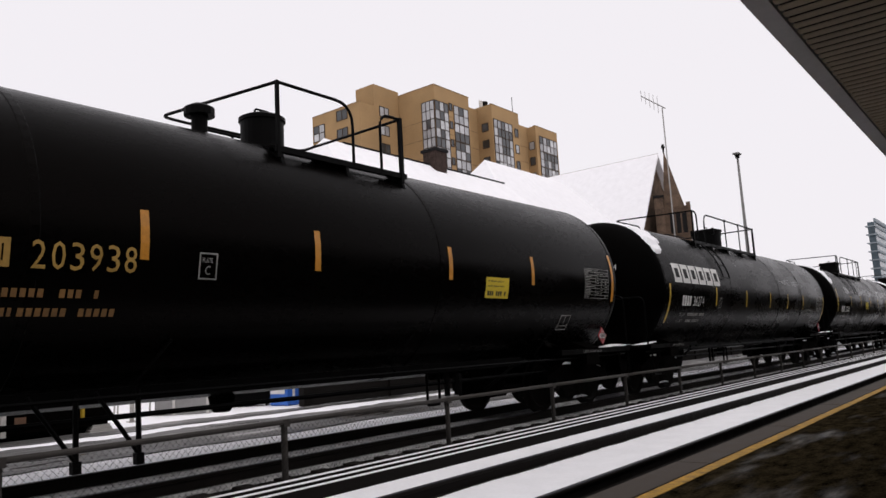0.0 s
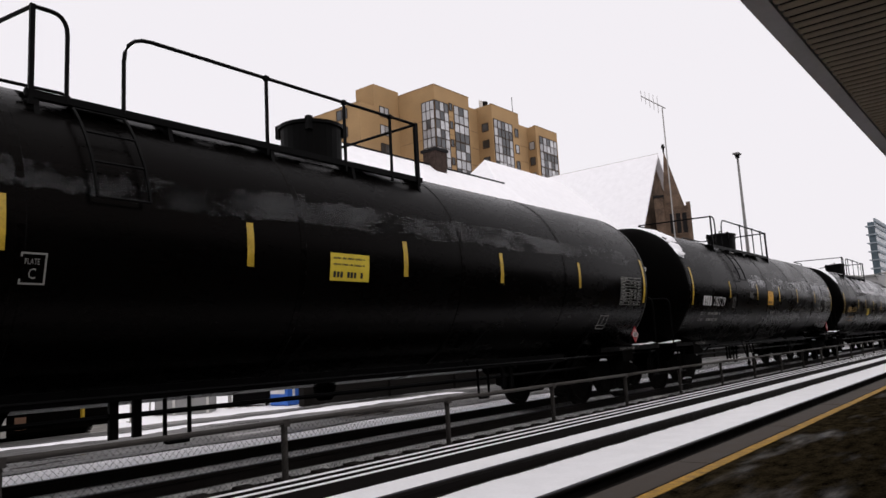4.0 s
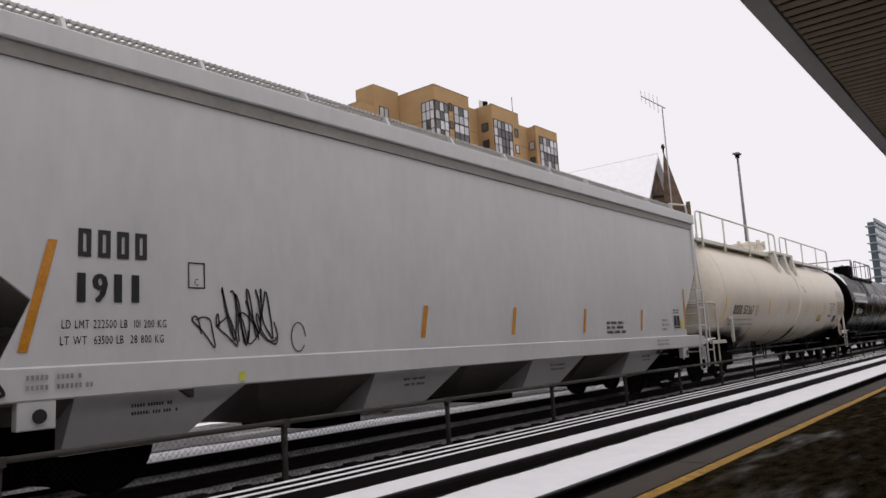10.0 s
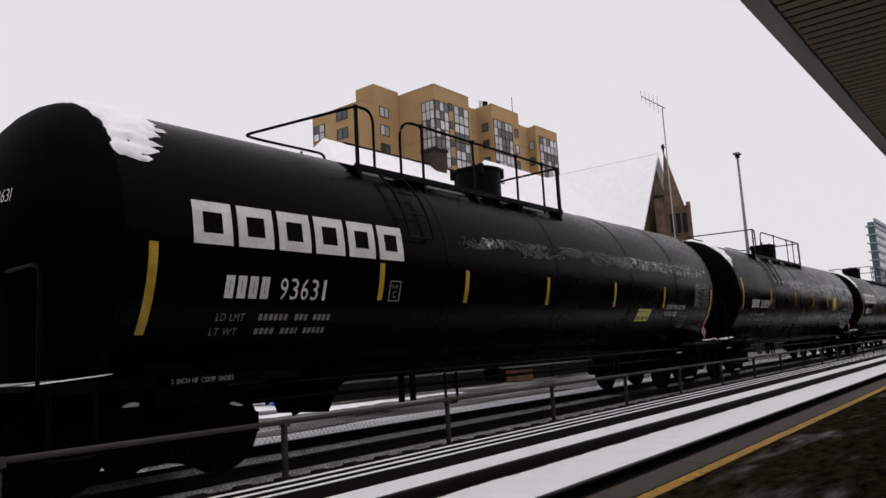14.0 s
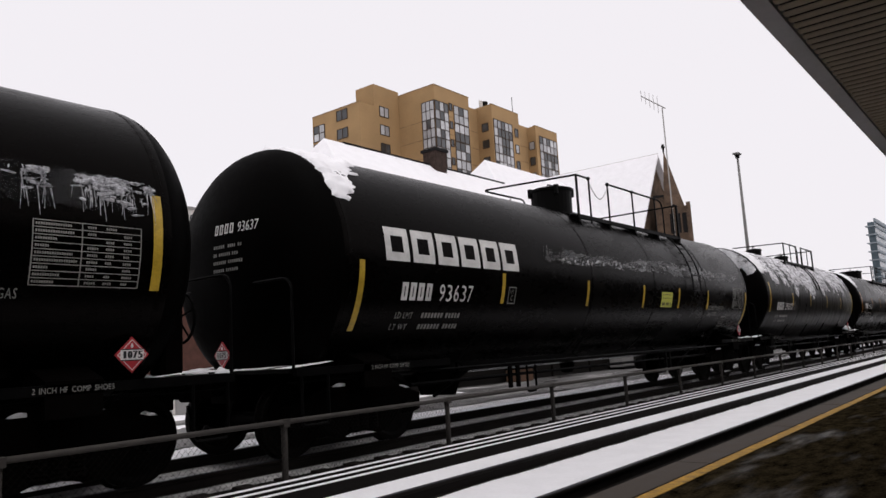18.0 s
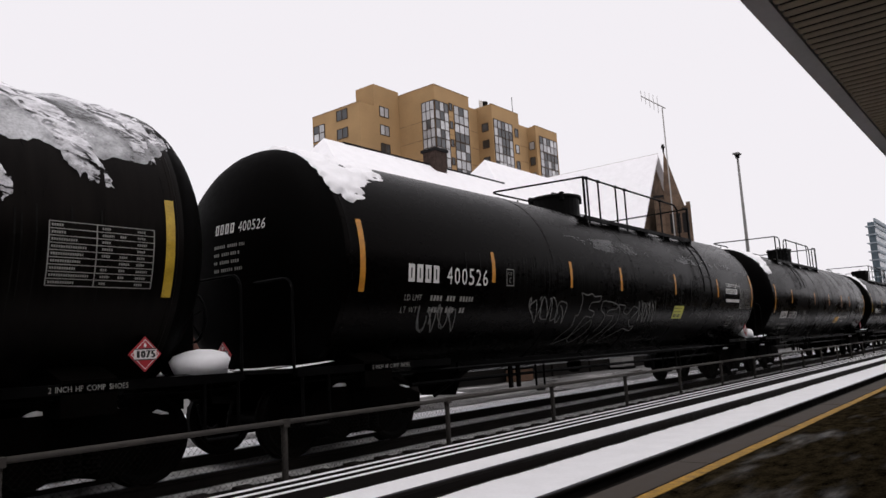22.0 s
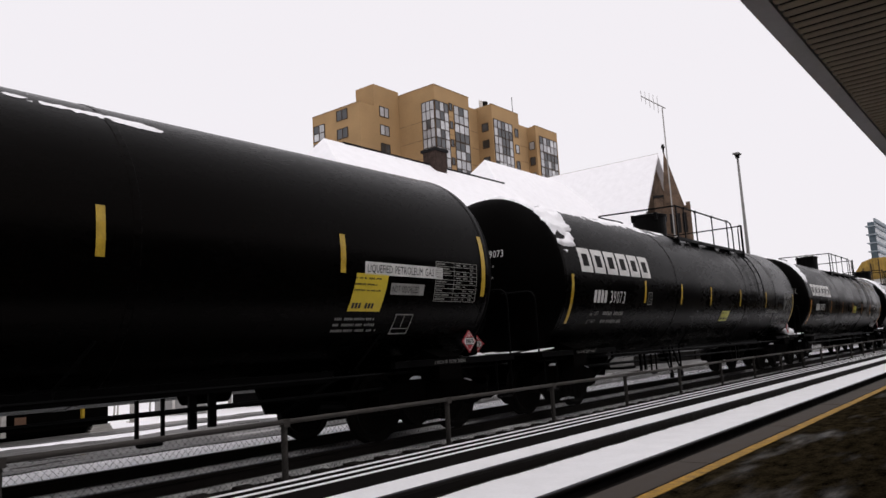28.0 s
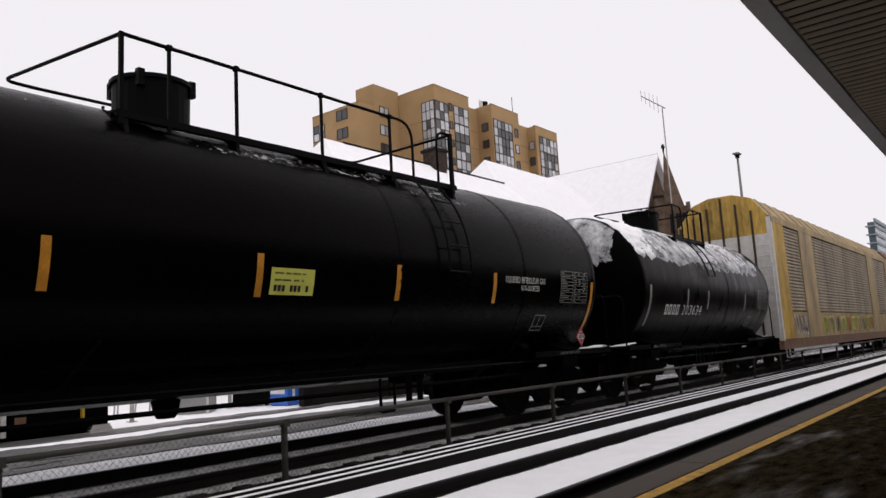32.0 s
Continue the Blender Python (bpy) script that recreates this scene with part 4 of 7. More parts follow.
def bar_lines(x, v, w, rows, pitch, h, seed=2, slant=0.0):
    rnd = random.Random(seed)
    rects = []
    for i in range(rows):
        a = x
        end = x + w * rnd.uniform(0.75, 1)
        while a < end:
            b = a + h * rnd.uniform(1.8, 6.5)
            rects += cells(a, min(b, end), v - i * pitch, v - i * pitch + h)
            a = b + h * rnd.uniform(0.6, 1.4)
    return rects


def snow_cover(name, x0, x1, a0, a1, seed, parent, mat="snow", level=0.0, lift=0.012, fade_lo=8, fade_x=0.5, fx=0.7, fa=0.06, streak=1.0, thick=0.02, label="", drop=0.0, rim=None, comb=None, slit=0.45, fade_in=None, taper=0.0, brush=0.0, top=None):
    """Snow or frost on a tank's upper side between two angles (degrees above the middle), ragged and broken by noise."""
    dx, da = (0.025, 0.9) if rim else (0.05, 1.6)
    nx, na = int((x1 - x0) / dx), int((a1 - a0) / da)
    keep = {}

    def mask(i, j):
        x, a = x0 + i * dx, a0 + j * da
        p = Vector((x * fx, a * fa * streak, seed * 3.7))
        n = noise.noise(p) + 0.55 * noise.noise(p * 2.7) + slit * noise.noise(Vector((x * 9, a * 0.10, seed))) + 0.3 * noise.noise(Vector((x * 17, a * 0.55, seed + 5)))
        if brush:
            n += brush * noise.noise(Vector((x * 1.6 + a * 0.02, a * 0.42 + x * 1.5, seed + 8))) + 0.5 * brush * noise.noise(Vector((x * 3.0, a * 1.1 + x * 3, seed + 9)))
        low = a0
        if rim:
            low = float(np.interp(x, rim[0], rim[1])) - 5
            n += 0.8 * noise.noise(Vector((x * 6, a * 0.16, seed))) + 0.8 * noise.noise(Vector((x * 19, a * 0.12, seed + 2))) + 0.4 * noise.noise(Vector((x * 30, a * 1.2, seed + 4)))
        if comb:
            n -= float(np.interp(x, comb[0], comb[1])) * max(0.0, 2.6 * noise.noise(Vector(((x + 0.0125 * a) * 2.3, a * 0.012, seed * 1.3))) + 0.45 + 0.8 * noise.noise(Vector(((x + 0.0125 * a) * 6, a * 0.04, seed))))
        edge = min(1, (a - low - drop * abs(noise.noise(Vector((x * 2.5, seed, 1.0))))) / fade_lo) + min(1, (x - x0) / (fade_in or fade_x)) + min(1, (x1 - taper * (x1 - x0) * max(0.0, 1 - (a - a0) / 46) - x) / fade_x) + min(1, ((float(np.interp(x, *top)) if top else a1) - a) / 6) - 4
        return n + edge * 1.6 + level
    val = [[mask(i, j) for j in range(na + 1)] for i in range(nx + 1)]
    verts, faces, idx = [], [], {}

    def vert(key, i, j):
        if key not in idx:
            x, a = x0 + i * dx, radians(a0 + j * da)
            deep = min(1.0, max(0.0, val[i][j]) / 0.45) if key[0] == key[1] else 0.0
            shell = R_T * math.sqrt(max(0.05, 1 - (max(0.0, -0.2 - x) / HEAD) ** 2))
            h = shell + 0.003 + deep * (lift + thick * (0.5 + noise.noise(Vector((x * 4, a * 9, seed)))))
            idx[key] = len(verts)
            verts.append((x, -h * math.cos(a), Z_T + h * math.sin(a)))
        return idx[key]
    for i in range(nx):
        for j in range(na):
            ring4 = ((i, j), (i + 1, j), (i + 1, j + 1), (i, j + 1))
            loop = []
            for p, q in zip(ring4, ring4[1:] + ring4[:1]):
                vp, vq = val[p[0]][p[1]], val[q[0]][q[1]]
                if vp > 0:
                    loop.append(vert((p, p), *p))
                if (vp > 0) != (vq > 0):
                    k = vp / (vp - vq)
                    loop.append(vert((min(p, q), max(p, q)), p[0] + k * (q[0] - p[0]), p[1] + k * (q[1] - p[1])))
            if len(loop) > 2:
                faces.append(tuple(loop))
    if not faces:
        return None
    return tagged(meshed(name, verts, faces, mat, parent, label, smooth=True), label=label, kind="stuff")


def drips(parent, x0, x1, a_top, a_low, count, seed, mat="drip"):
    """Fine dried runs of meltwater down a tank's flank."""
    rnd = random.Random(seed)
    verts, faces = [], []
    for k in range(count):
        x = x0 + (x1 - x0) * (0.75 * rnd.random() + 0.25 * (0.5 + 0.5 * math.sin(k * 2.1)))
        w = rnd.uniform(0.004, 0.011)
        top, low = a_top + rnd.uniform(-3, 4), a_low + rnd.uniform(-7, 9)
        b = len(verts)
        for j in range(5):
            a = radians(top + (low - top) * j / 4)
            h = R_T + 0.005
            q = w * (1 - 0.6 * j / 4)
            verts += [(x - q, -h * math.cos(a), Z_T + h * math.sin(a)), (x + q, -h * math.cos(a), Z_T + h * math.sin(a))]
        faces += [(b + 2 * j, b + 2 * j + 1, b + 2 * j + 3, b + 2 * j + 2) for j in range(4)]
    tagged(meshed("drip_streak", verts, faces, mat, parent, "fine dried drip streaks"), label="fine dried drip streaks", kind="stuff")


def icicles(parent, x0, x1, a_top, a_low, count, seed, end_top=None, flakes=0.6):
    """Clinging ice on a tank's flank: small flakes on top and fine runs hanging from them."""
    rnd = random.Random(seed)
    verts, faces = [], []

    def at(x, a, lift):
        h = R_T + lift
        return (x, -h * math.cos(radians(a)), Z_T + h * math.sin(radians(a)))
    for k in range(count):
        u = rnd.random()
        x = x0 + (x1 - x0) * u
        if noise.noise(Vector((x * 4.5, seed, 0.5))) < rnd.uniform(-0.5, 0.3):
            continue
        crown = a_top + ((end_top if end_top is not None else a_top) - a_top) * u + 3.0 * noise.noise(Vector((x * 1.7, seed, 2.0)))
        if rnd.random() < flakes:
            a, w, h = crown - abs(rnd.gauss(0, 0.22)) * (a_top - a_low), rnd.uniform(0.02, 0.08), rnd.uniform(0.2, 0.75)
            n, b = 7, len(verts)
            verts.append(at(x, a, 0.022))
            for j in range(n):
                t, q = 2 * math.pi * j / n, rnd.uniform(0.6, 1.25)
                verts.append(at(x + w * q * math.cos(t), a + h * q * math.sin(t) + 4 * w * math.cos(t) * (1 if k % 2 else -1), 0.004))
            faces += [(b, b + 1 + j, b + 1 + (j + 1) % n) for j in range(n)]
        else:
            a = crown - rnd.random() ** 1.6 * 0.5 * (a_top - a_low)
            low = max(a_low + rnd.uniform(-1.5, 2), a - rnd.uniform(0.1, 1) ** 1.7 * 0.85 * (a_top - a_low))
            w, b = rnd.uniform(0.003, 0.009), len(verts)
            lean = rnd.uniform(-0.012, 0.012)
            for j in range(4):
                c, q = a + (low - a) * j / 3, w * (1 - 0.28 * j)
                verts += [at(x - q + lean * j, c, 0.004), at(x + lean * j, c, 0.012), at(x + q + lean * j, c, 0.004)]
            for j in range(3):
                p = b + 3 * j
                faces += [(p, p + 1, p + 4, p + 3), (p + 1, p + 2, p + 5, p + 4)]
    tagged(meshed("ice_crust", verts, faces, "ice", parent, "short white icicles clinging to the flank"), label="short white icicles clinging to the flank", kind="stuff")


def head_frost(parent, s0, s1, v0, seed, mat="thin_frost"):
    """Ragged snow on the upper part of a tank's leading head."""
    verts, faces, idx = [], [], {}
    d = 0.03

    def inside(i, j):
        s, v = s0 + i * d, v0 + j * d
        r = math.hypot(s, v - Z_T) / R_T
        n = 0.5 * noise.noise(Vector((s * 2.2, v * 1.4, seed))) + 0.3 * noise.noise(Vector((s * 8, v * 3, seed)))
        return r < 0.965 and min((s - s0) * 3, (s1 - s) * 3, (v - v0) * 1.6) + n > 0.22
    for i in range(int((s1 - s0) / d)):
        for j in range(int((Z_T + R_T - v0) / d)):
            if inside(i, j):
                loop = []
                for p, q in ((0, 0), (1, 0), (1, 1), (0, 1)):
                    key = (i + p, j + q)
                    if key not in idx:
                        s, v = s0 + key[0] * d, v0 + key[1] * d
                        r = min(0.985, math.hypot(s, v - Z_T) / R_T)
                        idx[key] = len(verts)
                        verts.append((-0.225 - HEAD * math.sqrt(1 - r * r) - 0.02 * abs(noise.noise(Vector((s * 5, v * 5, seed)))), -s, v))
                    loop.append(idx[key])
                faces.append(tuple(loop))
    tagged(meshed("head_frost", verts, faces, mat, parent, "crusted snow on the tank head", smooth=True), label="crusted snow on the tank head", kind="stuff")


# ---- running gear ----
WHEEL_R = 0.457
CARS, WHEELSETS = [], []
KIT = {}


def wheelset(parent, x):
    if "wheel" not in KIT:
        w = lathe(bmesh.new(), [(-0.02, 0.10), (-0.02, 0.36), (-0.045, 0.40), (-0.045, 0.457), (0.05, 0.452), (0.058, 0.485), (0.085, 0.485), (0.085, 0.40), (0.04, 0.37), (0.04, 0.10)], "y", 36)
        KIT["wheel"] = w
    ob = new("wheelset")
    ob.empty_display_size = 0.1
    ob.parent = parent
    ob.location = (x, 0, WHEEL_R)
    if "wheel_mesh" not in KIT:
        first = part("wheel", KIT["wheel"], "wheel_steel", ob, smooth=False)
        KIT["wheel_mesh"] = first
        first.location = (0, -0.76, 0)
    else:
        shared("wheel", KIT["wheel_mesh"], ob, 0, -0.76, 0)
    o = shared("wheel", KIT["wheel_mesh"], ob, 0, 0.76, 0)
    o.rotation_euler = (0, 0, math.pi)
    if "axle" not in KIT:
        KIT["axle"] = part("axle", lathe(bmesh.new(), [(-1.02, 0.07), (-0.8, 0.085), (0.8, 0.085), (1.02, 0.07)], "y", 14), "wheel_steel", ob, smooth=True)
    else:
        shared("axle", KIT["axle"], ob)
    if "cap" not in KIT:
        KIT["cap"] = part("axle_cap", lathe(bmesh.new(), [(-1.14, 0.05), (-1.12, 0.1), (-1.02, 0.11)], "y", 8), "grimy_steel", ob)
    else:
        shared("axle_cap", KIT["cap"], ob)
    WHEELSETS.append((ob, x))
    return ob


def truck(parent, x):
    """A three-piece freight truck: side frames, bolster, springs and two wheelsets."""
    if "side_frame" not in KIT:
        pts = [(-1.15, 0.40), (-1.15, 0.62), (-0.95, 0.68), (-0.55, 0.80), (0.55, 0.80), (0.95, 0.68), (1.15, 0.62), (1.15, 0.40), (0.98, 0.36), (0.72, 0.42), (0.50, 0.22), (0.42, 0.18), (-0.42, 0.18), (-0.50, 0.22), (-0.72, 0.42), (-0.98, 0.36)]
        bm = prism(bmesh.new(), pts, "y", -0.09, 0.09)
        KIT["side_frame"] = part("side_frame", bm, "grimy_steel", parent)
        KIT["side_frame"].location = (x, -1.0, 0)
        KIT["bolster"] = part("bolster", boxed(-0.2, 0.2, -1.1, 1.1, 0.5, 0.74, bevel=0.03), "grimy_steel", parent)
        KIT["bolster"].location = (x, 0, 0)
        prof = [(0.24, 0.075)]
        for j in range(6):
            prof += [(0.26 + 0.04 * j, 0.087), (0.28 + 0.04 * j, 0.072)]
        KIT["spring"] = part("spring", lathe(bmesh.new(), prof, "z", 10), "grimy_steel", parent)
        KIT["spring"].location = (x, -1.1, 0)
        KIT["brake_beam"] = part("brake_beam", boxed(-0.05, 0.05, -0.8, 0.8, 0.38, 0.48), "grimy_steel", parent)
        KIT["brake_beam"].location = (x + 0.36, 0, 0)
    else:
        shared("side_frame", KIT["side_frame"], parent, x, -1.0)
        shared("bolster", KIT["bolster"], parent, x)
        shared("spring", KIT["spring"], parent, x, -1.1)
        shared("brake_beam", KIT["brake_beam"], parent, x + 0.36)
    for q, (x0, x1, y0, y1, z) in enumerate(((-0.38, -0.06, -1.08, -0.96, 0.803), (0.12, 0.46, -1.06, -0.94, 0.803), (0.8, 0.98, -1.06, -0.98, 0.7), (-0.3, 0.2, -1.15, -1.02, 0.183))):
        key = ("frame_snow", q)
        if key not in KIT:
            rnd, n, verts = random.Random(12 + q), 8, []
            for i in range(n + 1):
                x2, g = x0 + (x1 - x0) * i / n, math.sin(math.pi * i / n) ** 0.5
                verts += [(x2, y0 + 0.02 * rnd.random(), z), (x2, y0 + 0.01, z + 0.045 * g * rnd.uniform(0.6, 1)), (x2, y1, z + 0.05 * g * rnd.uniform(0.6, 1)), (x2, y1 + 0.01, z)]
            KIT[key] = meshed("frame_snow", verts, [(4 * i + j, 4 * i + 4 + j, 4 * i + 5 + j, 4 * i + 1 + j) for i in range(n) for j in range(3)], "snow", parent, "snow caught on the truck frame")
            KIT[key].location = (x, 0, 0)
        else:
            shared("frame_snow", KIT[key], parent, x)
    for k in (-0.17, 0.17):
        shared("spring", KIT["spring"], parent, x + k, -1.1)
    shared("side_frame", KIT["side_frame"], parent, x, 1.0)
    shared("brake_beam", KIT["brake_beam"], parent, x - 0.36)
    wheelset(parent, x - 0.89)
    wheelset(parent, x + 0.89)


def coupler(parent, x, d):
    """A knuckle coupler with its draft sill; d is the way it points."""
    bm = bmesh.new()
    box(bm, min(x, x - 0.9 * d), max(x, x - 0.9 * d), -0.22, 0.22, 0.68, 1.02)
    part("draft_sill", bm, "grimy_steel", parent)
    bm = bmesh.new()
    box(bm, min(x, x + 0.30 * d), max(x, x + 0.30 * d), -0.08, 0.08, 0.78, 0.96, 0.02)
    box(bm, min(x + 0.24 * d, x + 0.40 * d), max(x + 0.24 * d, x + 0.40 * d), -0.17, 0.10, 0.74, 1.0, 0.03)
    part("knuckle", bm, "grimy_steel", parent)
    part("air_hose", tubed(rounded([(x + 0.1 * d, -0.35, 0.72), (x + 0.2 * d, -0.35, 0.35), (x + 0.42 * d, -0.25, 0.45)], 0.1), 0.022), "black_steel", parent)
    # bits of snow caught on the coupler and the sill
    rnd = random.Random(int(x * 10) + 7)
    for k in range(4):
        cx, cy, w = x + rnd.uniform(-0.3, 0.32) * d, rnd.uniform(-0.34, 0.05), rnd.uniform(0.05, 0.11)
        bm = lathe(bmesh.new(), [(-0.02, 1.0), (0.03, 0.9), (0.06, 0.45), (0.065, 0.02)], "z", 8)
        for q in bm.verts:
            q.co = Vector((cx + w * q.co.x * 1.5, cy + w * q.co.y, 1.0 + 0.02 * k + q.co.z)) + 0.03 * noise.noise_vector(q.co * 2.3 + Vector((cx, cy, 0)))
        part("coupler_snow", bm, "snow", parent, "bit of snow caught on the coupler", smooth=True)


def placard(parent, x, y, z, number, facing="side", size=0.168):
    """A red diamond placard with its white number panel."""
    s = size

    def at(a, b, lift):
        return (x + a, y - lift, z + b) if facing == "side" else (x - lift, y - a, z + b)
    pts = [(0, -s), (s, 0), (0, s), (-s, 0)]
    verts = [at(a, b, 0.0) for a, b in pts] + [at(a, b, 0.014) for a, b in pts]
    faces = [(4, 5, 6, 7), (0, 3, 2, 1)] + [(i, (i + 1) % 4, 4 + (i + 1) % 4, 4 + i) for i in range(4)]
    p = meshed("placard", verts, faces, "placard_red", parent, "red diamond hazard placard")
    e = 0.86 * s
    rim = [(0, -e), (e, 0), (0, e), (-e, 0)]
    e2 = 0.8 * s
    rim2 = [(0, -e2), (e2, 0), (0, e2), (-e2, 0)]
    meshed("rim_line", [at(a, b, 0.017) for a, b in rim + rim2], [(i, (i + 1) % 4, 4 + (i + 1) % 4, 4 + i) for i in range(4)], "placard_white", p)
    meshed("number_panel", [at(a, b, 0.018) for a, b in ((-0.68 * s, -0.27 * s), (0.68 * s, -0.27 * s), (0.68 * s, 0.27 * s), (-0.68 * s, 0.27 * s))], [(0, 1, 2, 3)], "placard_white", p)
    meshed("panel_edge", [at(a, b, 0.0175) for a, b in ((-0.68 * s, -0.33 * s), (0.68 * s, -0.33 * s), (0.68 * s, 0.33 * s), (-0.68 * s, 0.33 * s))], [(0, 1, 2, 3)], "stencil_black", p)
    write_fixed("number", number, -0.58 * s, -0.19 * s, 0.4 * s, 0.3 * s, "stencil_black", p, put=lambda a, b, lift=0.007: at(a, b, 0.014 + lift), bold=0.035 * s)
    part("flame_mark", lathe(bmesh.new(), [(0, 0.05 * s), (0.1 * s, 0.1 * s), (0.28 * s, 0.02 * s)], "z", 6, at(0, 0.38 * s, 0.012)), "placard_white", p)
    return p


def rail_top(parent, x0, x1, segs, posts, chain=None, z=4.55, y=1.14, mat="black_steel"):
    """Handrails round the top platform: near-side runs (from, to, bent down at the start, at the end), cross bars and the far side."""
    zb, r = 3.70, 0.021
    for a, b, da, db in segs:
        pts = ([(a, -y, zb)] if da else []) + [(a, -y, z), (b, -y, z)] + ([(b, -y, zb)] if db else [])
        part("handrail", tubed(rounded(pts, 0.3 if b - a > 0.62 else 0.2, 5), r), mat, parent)
    part("end_rail", tubed(rounded([(x0, -y, z), (x0 - 0.33, y - 0.22, z), (x0, y - 0.22, z - 0.01), (x0 + 1.3, y - 0.22, z), (x0 + 1.4, y - 0.22, zb)], 0.14), r), mat, parent)
    part("end_rail", tubed(rounded([(x1, -y, z), (x1, y - 0.1, z), (x1 - 1.9, y - 0.1, z), (x1 - 2.0, y - 0.1, zb)], 0.14), r), mat, parent)
    part("low_rail", tubed(rounded([(x0 + 0.1, y - 0.1, zb), (x0 + 0.1, y - 0.1, z - 0.5), (x0 - 0.55, y - 0.1, z - 0.5), (x0 - 0.6, y - 0.1, zb)], 0.12), 0.02), mat, parent)
    for p in posts:
        part("rail_post", boxed(p - 0.018, p + 0.018, -y - 0.013, -y + 0.013, zb - 0.1, z), mat, parent)
    for p in posts:
        part("rail_clamp", boxed(p - 0.035, p + 0.035, -y - 0.032, -y + 0.032, z - 0.035, z + 0.032, bevel=0.012), mat, parent)
    for p in (x0 + 0.9, x1 - 0.9):
        part("rail_post", tubed([(p, y - 0.1, zb), (p, y - 0.1, z)], 0.02), mat, parent)
    part("corner_post", boxed(x1 - 0.03, x1 + 0.03, -y - 0.025, -y + 0.025, zb - 0.1, z + 0.02), mat, parent)
    part("corner_post", boxed(x0 - 0.022, x0 + 0.022, -y - 0.018, -y + 0.018, zb - 0.1, z + 0.02), mat, parent)
    if chain:
        a, b = chain
        part("chain", tubed([(a + (b - a) * i / 10, -y, z - 0.08 - 0.3 * math.sin(math.pi * i / 10)) for i in range(11)], 0.011, 4), "wire_grey", parent)


def walk_deck(parent, x0, x1, mat="black_steel", snow=True, seed=1, y=1.14):
    """Two gratings beside the manway, on brackets from the shell."""
    for s in (-1, 1):
        yy = sorted((s * y, s * (y - 0.36)))
        for k in range(4):
            part("grating_bar", boxed(x0, x1, yy[0] + 0.11 * k, yy[0] + 0.11 * k + 0.03, 3.70, 3.735), mat, parent)
        part("deck_edge", boxed(x0, x1, s * y - 0.012, s * y + 0.012, 3.67, 3.745), mat, parent)
    n = max(2, int((x1 - x0) / 1.3))
    for k in range(n + 1):
        x = x0 + 0.1 + k * (x1 - x0 - 0.2) / n
        part("bracket", prism(bmesh.new(), [(-y, 3.70), (-y - 0.01, 3.60), (-1.2, 3.45), (-0.72, 3.80), (-0.72, 3.86)], "x", x - 0.025, x + 0.025), mat, parent)
    if snow:
        verts, faces = [], []
        m = int((x1 - x0) / 0.08)
        for i in range(m + 1):
            x = x0 + i * (x1 - x0) / m
            g = 0.3 + noise.noise(Vector((x * 1.4, seed * 2.1, 0)))
            w = 0.34 * min(1, max(0.02, g))
            verts += [(x, -y + 0.02, 3.738), (x, -y + 0.02 + w * 0.5, 3.745 + 0.035 * max(0, g)), (x, -y + 0.03 + w, 3.76)]
        for i in range(m):
            for j in range(2):
                faces.append((3 * i + j, 3 * i + 3 + j, 3 * i + 4 + j, 3 * i + 1 + j))
        meshed("deck_snow", verts, faces, "snow", parent, "snow lying on the walkway", smooth=True)


def dome(parent, x, r=0.52, h=0.62, mat="black_steel", tall=False):
    d = part("manway_dome", lathe(bmesh.new(), [(3.72, r), (4.0, r), (4.0 + h - 0.08, r * 1.02), (4.0 + h - 0.08, r * 1.1), (4.0 + h - 0.03, r * 1.1), (4.0 + h, r * 0.9), (4.0 + h + 0.03, r * 0.4)], "z", 28, (x, 0, 0)), mat, parent, "round valve housing with a flat lid")
    for k in range(4 if r > 0.4 else 0):
        a = math.pi / 4 + k * math.pi / 2
        part("latch", boxed(x + r * 1.06 * math.cos(a) - 0.04, x + r * 1.06 * math.cos(a) + 0.04, r * 1.06 * math.sin(a) - 0.04, r * 1.06 * math.sin(a) + 0.04, 3.9 + h * 0.85, 4.01 + h), mat, d)
    part("lid_handle", tubed(rounded([(x - 0.12, 0, 4.0 + h), (x - 0.12, 0, 4.1 + h), (x + 0.12, 0, 4.1 + h), (x + 0.12, 0, 4.0 + h)], 0.04), 0.015), mat, d)
    return d


def side_ladder(parent, x, a0, a1, mat="black_steel", w=0.42):
    """A ladder that follows the flank between two angles."""
    n = 10
    for s in (0, w):
        pts = [(x + s, -(R_T + 0.09) * math.cos(radians(a0 + (a1 - a0) * i / n)), Z_T + (R_T + 0.09) * math.sin(radians(a0 + (a1 - a0) * i / n))) for i in range(n + 1)]
        part("ladder_rail", tubed(pts, 0.018, 5), mat, parent)
    k = max(2, int(abs(a1 - a0) / 11))
    for i in range(k + 1):
        a = radians(a0 + (a1 - a0) * i / k)
        part("rung", tubed([(x, -(R_T + 0.09) * math.cos(a), Z_T + (R_T + 0.09) * math.sin(a)), (x + w, -(R_T + 0.09) * math.cos(a), Z_T + (R_T + 0.09) * math.sin(a))], 0.013, 5), mat, parent)


